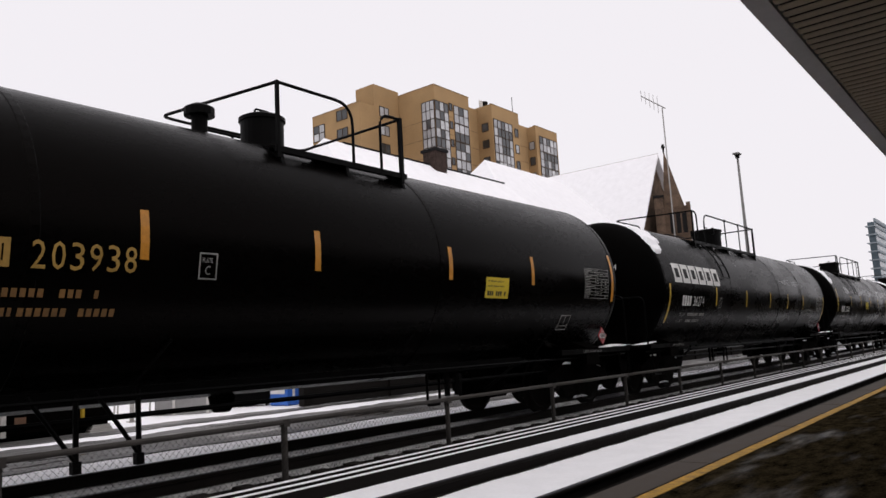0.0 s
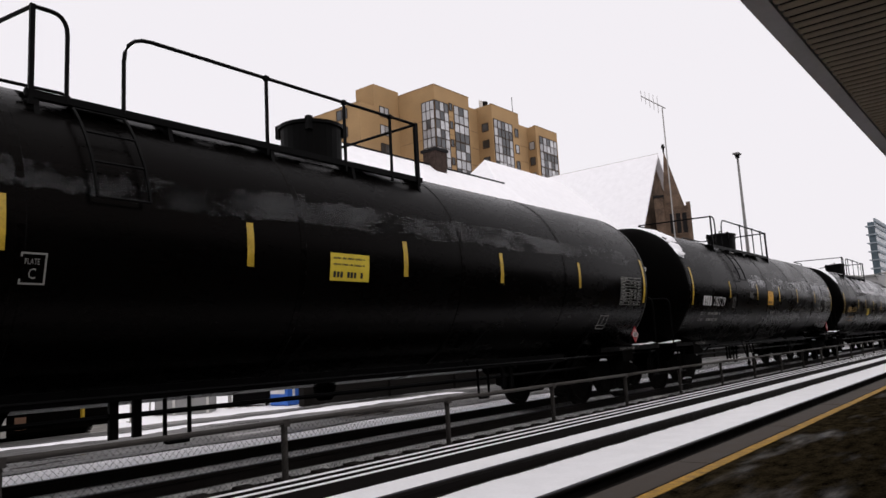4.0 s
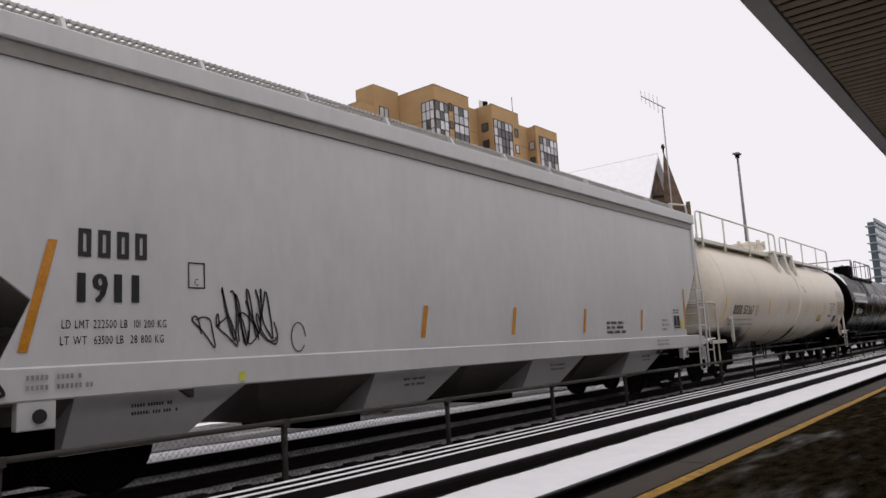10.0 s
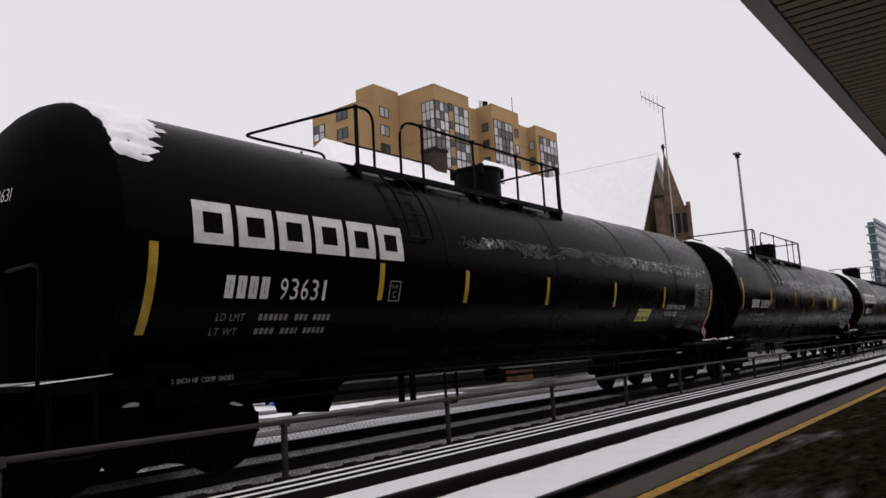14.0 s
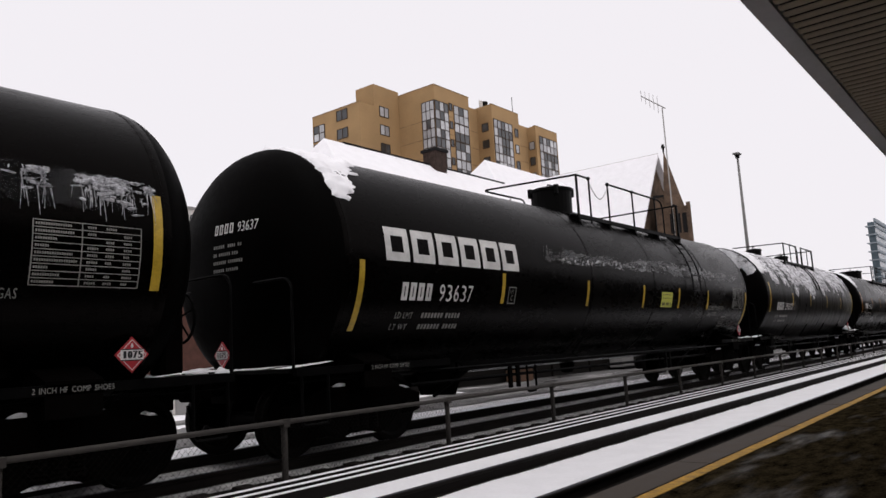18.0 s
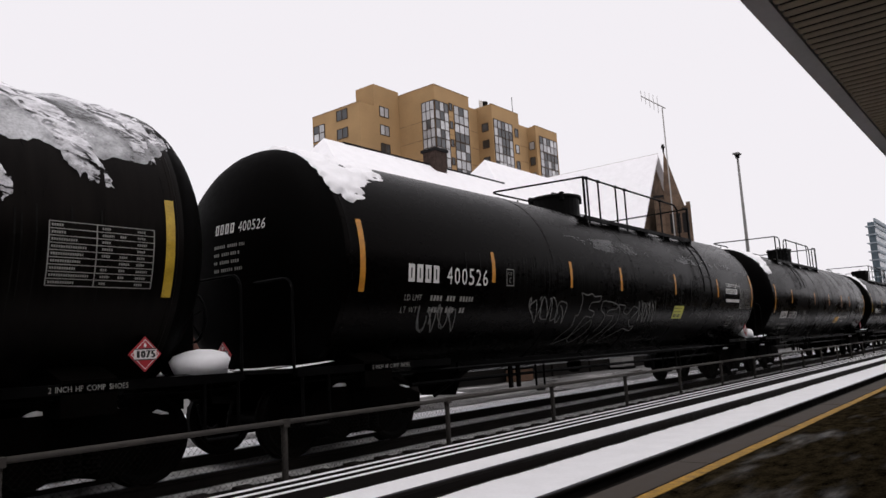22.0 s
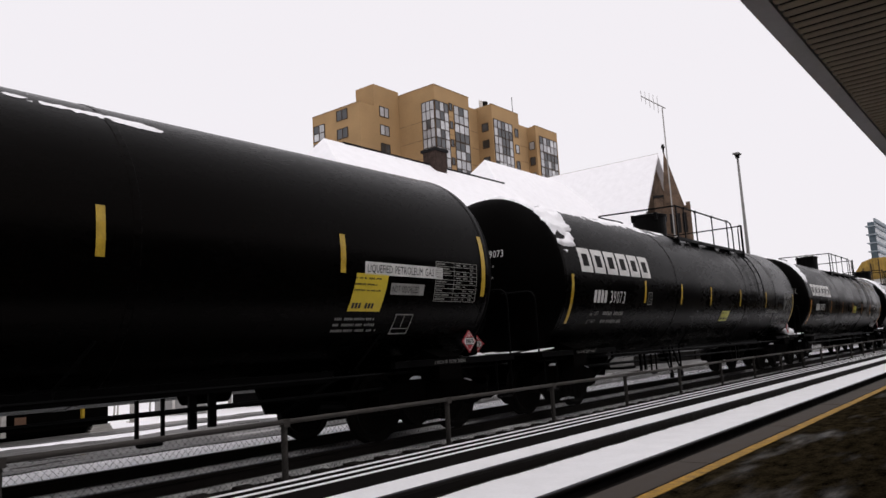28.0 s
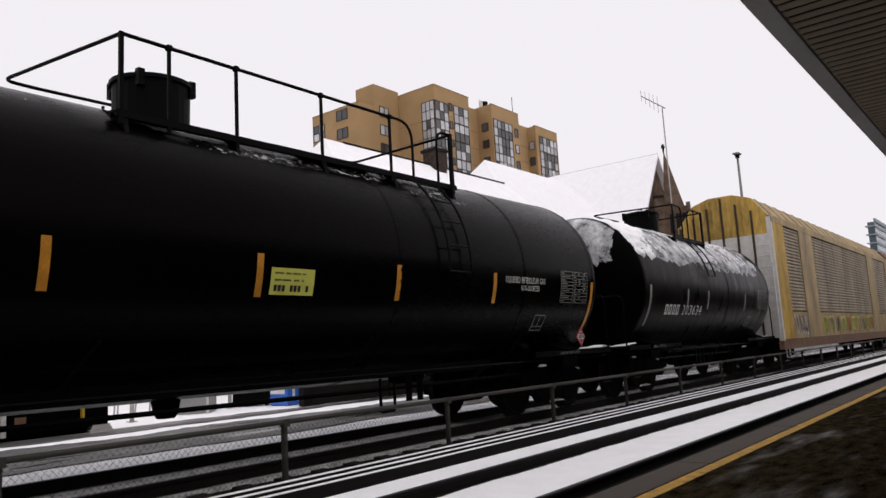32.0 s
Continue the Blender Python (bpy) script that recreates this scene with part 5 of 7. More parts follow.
def end_gear(parent, x, d, mat="black_steel", lump=False):
    """Steps, end rails and platform at a tank's end; d is the way out."""
    a, b = (x + 0.15 * d, x + 0.95 * d)
    lo, hi = min(a, b), max(a, b)
    part("end_platform", boxed(lo, hi, -1.35, 1.35, 1.02, 1.07), mat, parent)
    verts, faces = [], []
    m = 30
    for i in range(m + 1):
        y = -1.33 + 2.66 * i / m
        g = max(0.0, 0.4 + noise.noise(Vector((y * 2.2, x, d))))
        verts += [(lo + 0.02, y, 1.075), (lo + 0.02 + (hi - lo - 0.04) * min(1, g + 0.25), y, 1.085 + 0.06 * g)]
    for i in range(m):
        if noise.noise(Vector((i * 0.31, x * 1.7, 4.0 + d))) > -0.08:
            faces.append((2 * i, 2 * i + 1, 2 * i + 3, 2 * i + 2))
    meshed("platform_snow", verts, faces, "snow", parent, "snow on the end platform", smooth=True)
    part("end_handrail", tubed(rounded([(x + 0.9 * d, 1.36, 1.05), (x + 0.9 * d, 1.36, 2.12), (x + 0.9 * d, -1.36, 2.12), (x + 0.9 * d, -1.36, 1.05)], 0.18, 5), 0.018), mat, parent)
    back = 0.8 if mat == "cream_rail" else 1.9
    part("side_sill", boxed(min(x - back * d, x + 0.9 * d), max(x - back * d, x + 0.9 * d), -1.42, -1.34, 0.98, 1.07), mat, parent)
    if mat == "black_steel":
        write("brake_notice", "2 INCH HF COMP SHOES", x + (0.3 if d < 0 else -1.1), 1.0, 0.05, "stencil_grey", parent, put=on_flat(-1.42), squeeze=0.85)
    part("body_bolster", prism(bmesh.new(), [(-1.42, 0.78), (1.42, 0.78), (1.42, 1.1), (1.0, 1.25), (-1.0, 1.25), (-1.42, 1.1)], "x", x - 0.58 * d - 0.41, x - 0.58 * d + 0.09), "grimy_steel", parent)
    st = x + 0.62 * d
    part("sill_step", tubed(rounded([(st - 0.2, -1.4, 1.0), (st - 0.2, -1.4, 0.42), (st + 0.2, -1.4, 0.42), (st + 0.2, -1.4, 1.0)], 0.05), 0.02), mat, parent)
    part("stub_sill", boxed(min(x + 0.5 * d, x - 2.6 * d), max(x + 0.5 * d, x - 2.6 * d), -0.3, 0.3, 0.70, 0.98), "grimy_steel", parent)
    coupler(parent, x + 0.92 * d, d)
    truck(parent, x - 0.58 * d - 0.16)
    if d > 0 and mat == "black_steel":
        # hand brake: spoked wheel on its housing, and a lump of snow
        w, cy, cz, r = x + 0.66, -0.8, 1.68, 0.27
        rim = part("brake_wheel", tubed([(w, cy + r * math.cos(t), cz + r * math.sin(t)) for t in [2 * math.pi * i / 20 for i in range(21)]], 0.017), mat, parent)
        for i in range(5):
            t = 2 * math.pi * i / 5 + 0.3
            part("spoke", tubed([(w - 0.03, cy, cz), (w, cy + r * math.cos(t), cz + r * math.sin(t))], 0.011, 5), mat, rim)
        part("brake_housing", boxed(x + 0.36, x + 0.62, cy - 0.14, cy + 0.14, 1.075, 1.8, bevel=0.04), "grimy_steel", parent)
        if not lump:
            return
        bm = lathe(bmesh.new(), [(-0.1, 0.19), (0.05, 0.21), (0.11, 0.18), (0.14, 0.11), (0.15, 0.02)], "z", 18, (0, 0, 0))
        for q in bm.verts:
            q.co += 0.05 * noise.noise_vector(q.co * 5 + Vector((x, 0, 0)))
            q.co = Vector((x + 0.55 + 1.5 * q.co.x, -1.14 + q.co.y, 1.17 + q.co.z))
        part("snow_lump", bm, "snow", parent, "lump of snow on the end platform", smooth=True)


def tank_body(parent, L, mat, depth=HEAD, n=72, label=""):
    prof = [(-0.2 - depth * math.sin(t), R_T * math.cos(t)) for t in [radians(a) for a in (89.5, 82, 74, 66, 58, 50, 42, 34, 26, 18, 10, 5)]]
    body = prof + [(x, R_T) for x in (-0.2, L)] + [(L - 0.2 - a, r) for a, r in prof[::-1]]
    bm = lathe(bmesh.new(), body, "x", n, (0, 0, Z_T))
    ob = part("tank", bm, mat, parent, label, smooth=True)
    if mat != "tank_white":
        ob.data.materials.append(M["tank_head"])
        for p in ob.data.polygons:
            if p.center.x < -0.24 or p.center.x > L + 0.04:
                p.material_index = 1
    return ob


def ring(parent, x, mat, w=0.05, lift=0.007):
    key = ("ring", w, lift, mat)
    if key not in KIT:
        bm = lathe(bmesh.new(), [(-w, R_T - 0.004), (-w * 0.7, R_T + lift), (w * 0.7, R_T + lift), (w, R_T - 0.004)], "x", 72, (0, 0, Z_T))
        bmesh.ops.delete(bm, geom=[f for f in bm.faces if len(f.verts) > 4], context="FACES")
        KIT[key] = part("seam_band", bm, mat, parent, smooth=False)
        KIT[key].location = (x, 0, 0)
    else:
        shared("seam_band", KIT[key], parent, x)


def stripes(parent, xs, mat, v0, v1, w=0.088):
    for x in xs:
        decal("reflector_strip", [(x - w / 2, x + w / 2, v0, v1)], mat, parent)


def underside(parent, L, mat="black_steel", seed=0, jacket=True):
    """Pipes, brake gear and hoops that hang below the tank."""
    if jacket:
        part("brake_pipe", tubed([(-0.9, -1.28, 0.92), (L + 0.9, -1.28, 0.92)], 0.02), mat, parent)
        part("jacket_skirt", boxed(2.6, L - 2.6, -1.0, -0.96, 0.86, 1.0), mat, parent)
    part("brake_pipe", tubed([(1.6, -0.9, 0.72), (L - 1.6, -0.9, 0.70)], 0.03), mat, parent)
    for x in (4.1, L - 4.6):
        part("hanger_plate", boxed(x, x + 0.09, -0.94, -0.9, 0.50, 0.95), mat, parent)
        part("hanger_plate", boxed(x + 0.24, x + 0.33, -0.94, -0.9, 0.50, 0.95), mat, parent)
    rnd = random.Random(seed)
    c = L / 2
    part("outlet", lathe(bmesh.new(), [(0.58, 0.1), (0.64, 0.14), (0.85, 0.18)], "z", 14, (c, 0, 0)), "grimy_steel", parent)
    part("brake_cylinder", lathe(bmesh.new(), [(0, 0.13), (0.55, 0.13), (0.6, 0.05)], "x", 14, (L - 4.4, -0.5, 0.86)), "grimy_steel", parent)
    part("air_reservoir", lathe(bmesh.new(), [(0, 0.1), (0.05, 0.2), (0.95, 0.2), (1.0, 0.1)], "x", 16, (L - 5.9, 0.5, 0.97)), "grimy_steel", parent)
    for x in (2.15, L - 3.45):
        part("brake_beam", prism(bmesh.new(), [(x, 0.95), (x + 0.2, 0.52), (x + 1.0, 0.46), (x + 1.3, 0.95)], "y", -0.5, -0.44), "grimy_steel", parent)
        part("brake_lever", tubed([(x + 0.3, -0.62, 0.5), (x + 1.2, -0.7, 0.9)], 0.03), mat, parent)
    for k in range(2):
        x = 4.9 + (L - 10.2) * k + rnd.uniform(-0.4, 0.4)
        part("hanger", tubed(rounded([(x, -0.92, 0.85), (x, -0.92, 0.40), (x + 0.28, -0.92, 0.40), (x + 0.28, -0.92, 0.85)], 0.04), 0.022), mat, parent)
    if seed in (1, 4, 11, 13):
        for x in (c - 2.3, c - 1.7):
            part("brace_hanger", tubed([(x, -1.1, 0.97), (x, -1.12, 0.36)], 0.026), mat, parent)
            part("brace_hanger", tubed([(x - 0.42, -1.1, 0.97), (x, -1.12, 0.36)], 0.022), mat, parent)
            part("hanger_foot", boxed(x - 0.04, x + 0.04, -1.15, -1.08, 0.26, 0.37), mat, parent)
    for k in range(4 if jacket else 0):
        x = 2.4 + (L - 4.8) * k / 3
        a0, a1 = radians(-58), radians(-36)
        part("pipe_bracket", tubed([(x + 0.35, -(R_T + 0.02) * math.cos(a1), Z_T + (R_T + 0.02) * math.sin(a1)), (x + 0.1, -(R_T + 0.05) * math.cos(a0) - 0.2, Z_T + (R_T + 0.02) * math.sin(a0)), (x, -1.28, 0.92)], 0.018), mat, parent)


def graffiti(name, parent, strokes, mat="chalk", w=0.035, put=on_side):
    """Spray-painted lines: each stroke is a run of (x, v)."""
    for run in strokes:
        verts, faces = [], []
        pts = [Vector(p[:2]) for p in run]
        for i, p in enumerate(pts):
            d = (pts[min(i + 1, len(pts) - 1)] - pts[max(i - 1, 0)])
            d = d.normalized() if d.length else Vector((1, 0))
            q = Vector((-d.y, d.x)) * w / 2
            verts += [put(p.x + q.x, p.y + q.y, 0.009), put(p.x - q.x, p.y - q.y, 0.009)]
        for i in range(len(pts) - 1):
            faces.append((2 * i, 2 * i + 2, 2 * i + 3, 2 * i + 1))
        meshed(name, verts, faces, mat, parent)


def scrawl(x, v, w, h, letters, seed):
    """Loose looping strokes, no words."""
    rnd = random.Random(seed)
    runs = []
    for k in range(letters):
        cx = x + w * (k + 0.5) / letters
        lw = w / letters
        ph = rnd.uniform(0, 6)
        runs.append([(cx + lw * (0.5 * math.sin(1.7 * t + ph) + 0.12 * math.sin(3.9 * t)), v + h * (0.5 + 0.5 * math.cos(2.3 * t + ph * 1.3) + 0.1 * math.sin(5 * t))) for t in [i * 0.16 for i in range(26)]])
    return runs


def tank_car(u0, L, label, number, tank="tank_black", stripe="stripe_yellow", strips=(), band=None, rails=None, dome_x=7.6, dome_size=(0.44, 0.58), seams=(), text_mat="stencil_white", mark_n=4,
             num=(0.8, -0.48, 2.3), logo=None, end_number=True, plate_x=None, card=None, table_v=-0.5, table=True, lpg=None, placards=("1075", "1075"), snow=(), end_stripe=(-0.45, 0.47), strip_v=(-0.23, 0.24), loads=True, ladder=4.15, seed=0, deck=None, grime=False, slant=0.0):
    car = thing("tank_car", label, "tank car", "freight train cars")
    CARS.append((car, u0))
    tank_body(car, L, tank)
    for x in seams:
        ring(car, x, tank)
    for x in (-0.18, L - 0.02):
        ring(car, x, tank, 0.03, 0.004)
    for d, x in ((-1, 0.0), (1, L)):
        end_gear(car, x, d, lump=seed in (9, 10, 13))
    underside(car, L, seed=seed)
    # long tapes at both ends, short ones along the flank
    decal("end_strip", [(-0.04, 0.055, *end_stripe)], stripe, car, slant=0)
    decal("end_strip", [(L - 0.125, L - 0.03, *end_stripe)], stripe, car, slant=0)
    stripes(car, strips, stripe, *strip_v)
    if rails:
        walk_deck(car, *(deck or (rails["x0"] - 0.05, rails["x1"] + 0.1)), seed=seed)
        rail_top(car, **rails)
        ladder = rails["segs"][0][1] + 0.04 if rails["x0"] < 6 else rails["x1"] - 0.9
        if number != "203938":
            side_ladder(car, ladder, -4 if ladder > 8 else 10, 46, w=0.5)
    if dome_x:
        dome(car, dome_x, *dome_size)
    # lettering
    if number:
        x, v, x1 = num
        p = (x1 - x) / (mark_n + 0.75 + len(number) - 0.28)
        h = 0.24
        rects = []
        for k in range(mark_n):
            rects += outline(x + k * p, x + k * p + 0.72 * p, v, v + h, 0.05)
        decal("mark", rects, text_mat, car, "owner's mark in plain block shapes")
        write_fixed("number", number, x + (mark_n + 0.75) * p, v, h, p, text_mat, car)
        if loads:
            small = "stencil_grey" if text_mat != "stencil_orange" else "stencil_amber"
            write("load_limit", "LD LMT", x - 0.03, v - 0.25, 0.085, small, car, squeeze=0.8)
            write("light_weight", "LT WT", x - 0.06, v - 0.42, 0.085, small, car, squeeze=0.8)
            decal("weight_text", bar_lines(x + 0.5, v - 0.245, 1.1, 2, 0.17, 0.075, seed), small, car)
        if end_number:
            e = lambda s, v, lift=0.0: (-0.2 - HEAD * math.sqrt(max(0.02, 1 - ((s * s + (v - Z_T) ** 2) / R_T ** 2))) - 0.012, -s, v)
            decal("end_mark", mark_bars(0.0, 2.78, 0.13, mark_n, 0.5), text_mat, car, put=e)
            write("end_number", number, 0.43, 2.78, 0.13, text_mat, car, put=e, squeeze=0.7)
            decal("end_data", bar_lines(0.0, 2.6, 0.6, 4, 0.1, 0.04, seed + 9), "stencil_grey", car, put=e)
    if logo:
        x, v, h = logo
        rects = []
        for k in range(6):
            a = x + k * 0.53
            rects += outline(a, a + 0.46, v, v + h, 0.115)
        decal("logo", rects, "stencil_white", car, "large white block-shaped maker's mark", lift=0.009)
    if plate_x:
        px, pv = plate_x
        decal("plate_box", outline(px, px + 0.21, pv, pv + 0.27, 0.016), "stencil_grey", car)
        write("plate_text", "PLATE", px + 0.035, pv + 0.17, 0.05, "stencil_grey", car, squeeze=0.55)
        write("plate_letter", "C", px + 0.07, pv + 0.05, 0.09, "stencil_grey", car)
    if card:
        x, v, w, h, mat = card
        decal("phone_card", [(x, x + w, v, v + h)], mat, car, "coloured emergency information card", slant=slant)
        c = decal("card_text", bar_lines(x + 0.05, v + h - 0.07, w - 0.1, max(1, int(h / 0.15)), 0.075, 0.022, seed + 3) + [(x + 0.05 + 0.056 * i, x + 0.09 + 0.056 * i, v + 0.04, v + 0.11) for i in range(int((w - 0.1) / 0.056)) if i not in (3, 7)], "stencil_black", car, lift=0.011, slant=slant)
    if table:
        decal("data_table", grid_table(L - 1.2, table_v, 0.95, 0.55, 9, 4, seed), "stencil_grey", car, "stencilled inspection table")
    if lpg:
        x, v, lines, h, m = lpg
        for k, t in enumerate(lines):
            write("commodity_text", t, x + 0.02 * k, v - k * h * 1.6, h, m, car, squeeze=0.62)
    decal("inspection_box", outline(L - 1.9, L - 1.55, -1.03, -0.73, 0.018) + [(L - 1.73, L - 1.715, -0.92, -0.75), (L - 1.88, L - 1.57, -0.95, -0.935)], "stencil_grey", car, slant=0.06)
    if placards:
        placard(car, L - 0.2, -1.36, 1.30, placards[1])
        placard(car, -0.96, -0.1, 1.27, placards[0], "end")
    for k, s in enumerate(snow):
        snow_cover(*s[:1], *s[1:5], seed * 11 + k, car, **s[5])
    return car


CAP = dict(level=0.62, fade_lo=7, fade_x=0.42, fade_in=0.1, taper=0.55, brush=0.75, slit=0.15, fx=1.3, fa=0.05, thick=0.05, drop=9, label="thick snow drift on the tank top")


def cap(a0=24, x1=1.0, **k):
    a0 -= 4
    return ("snow_drift", -0.32, x1 + 0.15, a0, 150, dict(CAP, **k))


def frost(x0, x1, a0, a1, level=0.0, **k):
    return ("frost", x0, x1, a0 - 2, a1 + 2, dict(dict(mat="frost", level=level + (0.55 if k.get("mat") != "snow" else -0.3), lift=0.006, thick=0.008, fade_lo=5, fx=0.5, fa=0.08, slit=0.12, label="broken crust of frost"), **k))


def wet(x0, x1, a0, a1, level=0.1):
    return ("wet_sheen", x0, x1, a0, a1, dict(mat="slick", level=level, lift=0.003, thick=0.003, fade_lo=4, fx=0.35, fa=0.08, label="wet glossy patch"))


TYPE1 = dict(x0=3.24, x1=8.64, segs=((3.24, 3.56, 0, 1), (4.12, 8.64, 1, 0)), posts=(5.9, 7.18, 8.08))
CHAINED1 = dict(x0=3.24, x1=8.62, segs=((3.24, 3.55, 0, 1), (4.1, 7.2, 1, 0), (8.06, 8.62, 0, 0)), posts=(4.65, 5.87, 7.2, 8.06), chain=(7.2, 8.06))
TYPE2 = dict(x0=6.62, x1=12.0, segs=((6.62, 11.08, 0, 1), (11.66, 12.0, 1, 0)), posts=(7.15, 8.0, 9.3, 10.6))
GAS = "LIQUEFIED PETROLEUM GAS"
HIGH, LOW = dict(end_stripe=(-0.45, 0.47), strip_v=(-0.23, 0.24)), dict(end_stripe=(-0.97, -0.05), strip_v=(-0.55, -0.08))
MID = dict(end_stripe=(-0.9, 0.02), strip_v=(-0.45, 0.02))


def train():
    tank_car(-2.40, 15.78, "black tank car with orange lettering and yellow tapes", "203938", stripe="stripe_orange", strips=(5.97, 8.1, 10.59, 12.78), rails=dict(x0=7.95, x1=10.18, segs=((7.95, 9.22, 0, 1), (9.76, 10.18, 1, 0)), posts=()), dome_x=8.6, dome_size=(0.29, 0.52),
             text_mat="stencil_orange", num=(4.22, -0.36, 5.9), plate_x=(6.55, -0.39), card=(11.45, -0.47, 0.62, 0.32, "placard_yellow"), table_v=-0.4, seams=(5.0, 10.4), seed=1)
    a = CARS[-1][0]
    part("relief_valve", lathe(bmesh.new(), [(3.9, 0.1), (4.28, 0.1), (4.28, 0.19), (4.38, 0.19), (4.43, 0.1)], "z", 14, (7.55, -0.1, 0)), "black_steel", a)
    tank_car(16.23, 15.45, "black tank car with large white block letters", "36274", strips=(3.13, 5.69, 8.11, 10.17, 12.24), rails=TYPE1, num=(0.78, -0.48, 2.21), logo=(0.33, 0.06, 0.46), plate_x=(3.34, -0.51), seams=(4.4, 9.2, 12.0), snow=(cap(24, 0.95), wet(1.5, 6, 22, 40, -0.25), wet(9, 15.5, 8, 24, 0.0)), lpg=(12.5, -0.54, (GAS, "NOT-ODORIZED"), 0.09, "stencil_grey"), seed=2, **MID)
    tank_car(34.45, 15.4, "black tank car with patchy gloss and white lettering", "202730", strips=(2.84, 5.27, 7.74, 9.99, 12.5), stripe="stripe_yellow", rails=TYPE1, num=(0.74, -0.49, 2.43), plate_x=(3.01, -0.5), card=(6.4, -0.33, 0.65, 0.33, "placard_yellow"), seams=(3.0, 6.0, 9.0, 12.0), snow=(cap(24, 0.9), wet(1.5, 15, 8, 27, 0.35)), seed=3, **HIGH)
    tank_car(52.64, 15.45, "black tank car with frost patches and an orange card", "202729", strips=(2.8, 5.31, 7.72, 10.0, 12.6), rails=TYPE1, num=(0.73, -0.45, 2.38), plate_x=(3.01, -0.48), card=(6.37, -0.36, 0.6, 0.42, "placard_orange"), seams=(3.4, 6.4, 9.3, 12.2), snow=(cap(25, 1.0), wet(4.4, 15.3, 4, 23, 0.55)), lpg=(12.9, -0.08, ("NON-ODORIZED", "LIQUEFIED", "PETROLEUM GAS"), 0.12, "stencil_grey"), seed=4, **HIGH)
    d = CARS[-1][0]
    graffiti("spray_paint", d, scrawl(5.5, -0.93, 0.55, 0.27, 3, 51) + scrawl(6.65, -0.91, 0.65, 0.34, 3, 52), w=0.015)
    graffiti("spray_paint", d, scrawl(8.6, -0.87, 0.45, 0.22, 3, 53) + scrawl(9.2, -0.85, 0.85, 0.22, 4, 54) + scrawl(11.28, -0.62, 0.28, 0.24, 3, 55), w=0.013)
    for run in (((10.75, -0.42), (10.85, -0.52), (11.15, -0.55), (11.6, -0.5), (11.95, -0.52)), ((10.85, -0.35), (10.95, -0.5), (11.2, -0.62), (11.6, -0.7), (11.85, -0.66)), ((11.05, -0.3), (11.25, -0.38), (11.4, -0.7), (11.3, -0.85), (11.1, -0.92)), ((11.6, -0.25), (11.45, -0.4), (11.3, -0.6), (11.0, -0.68), (10.8, -0.85)), ((11.85, -0.3), (11.9, -0.42), (12.05, -0.4)), ((11.38, -0.24), (11.5, -0.5), (11.62, -0.36), (11.55, -0.28))):
        graffiti("spray_paint", d, [[p[:2] for p in rounded([(a, b, 0) for a, b in run], 0.14, 4)]], w=0.012)
    decal("notice", bar_lines(4.56, -0.04, 0.36, 4, 0.042, 0.022, 56), "stencil_grey", d)
    for x0, x1, top, low, count, to in ((4.55, 5.3, 13, 3, 110, 12), (5.5, 6.25, 15, 4, 120, 12), (9.3, 10.6, 16, 10, 90, 16), (11.5, 12.75, 18, 4, 260, 17), (12.8, 15.3, 18, 2, 1150, 16)):
        icicles(d, x0, x1, top, low, count, int(10 * x0), to)
    tank_car(70.77, 15.5, "black tank car with orange lettering and frosted top", "958700", strips=(3.16, 5.05, 7.25, 9.55, 12.0), rails=CHAINED1, text_mat="stencil_orange", num=(0.81, -0.51, 2.8), plate_x=(3.34, -0.52), card=(5.42, -0.62, 0.6, 0.32, "placard_yellow"), seams=(2.9, 5.6, 8.2, 10.9), snow=(cap(25, 0.9), wet(0.3, 8.0, 24, 74, 0.7),
             ("snow_film", 3.0, 15.62, 14, 120, dict(mat="brushed_snow", level=1.25, lift=0.006, thick=0.008, fade_lo=2.5, fx=0.8, fa=0.05, drop=4, brush=0.35, slit=0.2, top=((3, 11.4, 12.3, 13.5, 14.7, 15.6), (74, 80, 55, 42, 38, 30)), label="brushed film of snow over the shoulder")),
             ("snow_crust", 3.6, 15.6, 15, 58, dict(mat="crust", level=-0.25, lift=0.012, thick=0.02, fade_lo=3, fx=0.45, fa=0.06, drop=4, brush=0.6, slit=0.2, top=((3, 11, 12, 13, 14, 15.6), (58, 58, 50, 38, 32, 28)), label="crusted snow on the shoulder")),
             ("snow_lip", 3.4, 15.6, 14.5, 23, dict(mat="crust", level=0.95, lift=0.014, thick=0.02, fade_lo=2, fx=1.2, fa=0.1, drop=4, slit=0.2, label="crisp lower edge of the snow crust"))), placards=("1075", "1055"), seed=5, end_stripe=(-0.58, 0.36), strip_v=(-0.35, 0.1))
    k = CARS[-1][0]
    icicles(k, 12.4, 15.5, 17, 6, 620, 58, 18, 0.35)
    icicles(k, 3.4, 6.5, 13, 8, 120, 59, 16, 0.3)
    decal("red_label", [(12.77, 13.33, -0.6, -0.48)], "placard_white", k, "white label with red lettering")
    write("commodity_text", "ISOBUTYLENE", 12.79, -0.585, 0.09, "placard_red", k, put=lambda x, v, lift=0.011: on_side(x, v, 0.011), squeeze=0.6)
    decal("white_label", outline(12.69, 13.2, -0.79, -0.66, 0.015), "placard_white", k)
    write("commodity_text", "NON-ODORIZED", 12.73, -0.77, 0.08, "stencil_white", k, squeeze=0.52)
    hopper_car(88.1)
    white_tank_car(106.96)
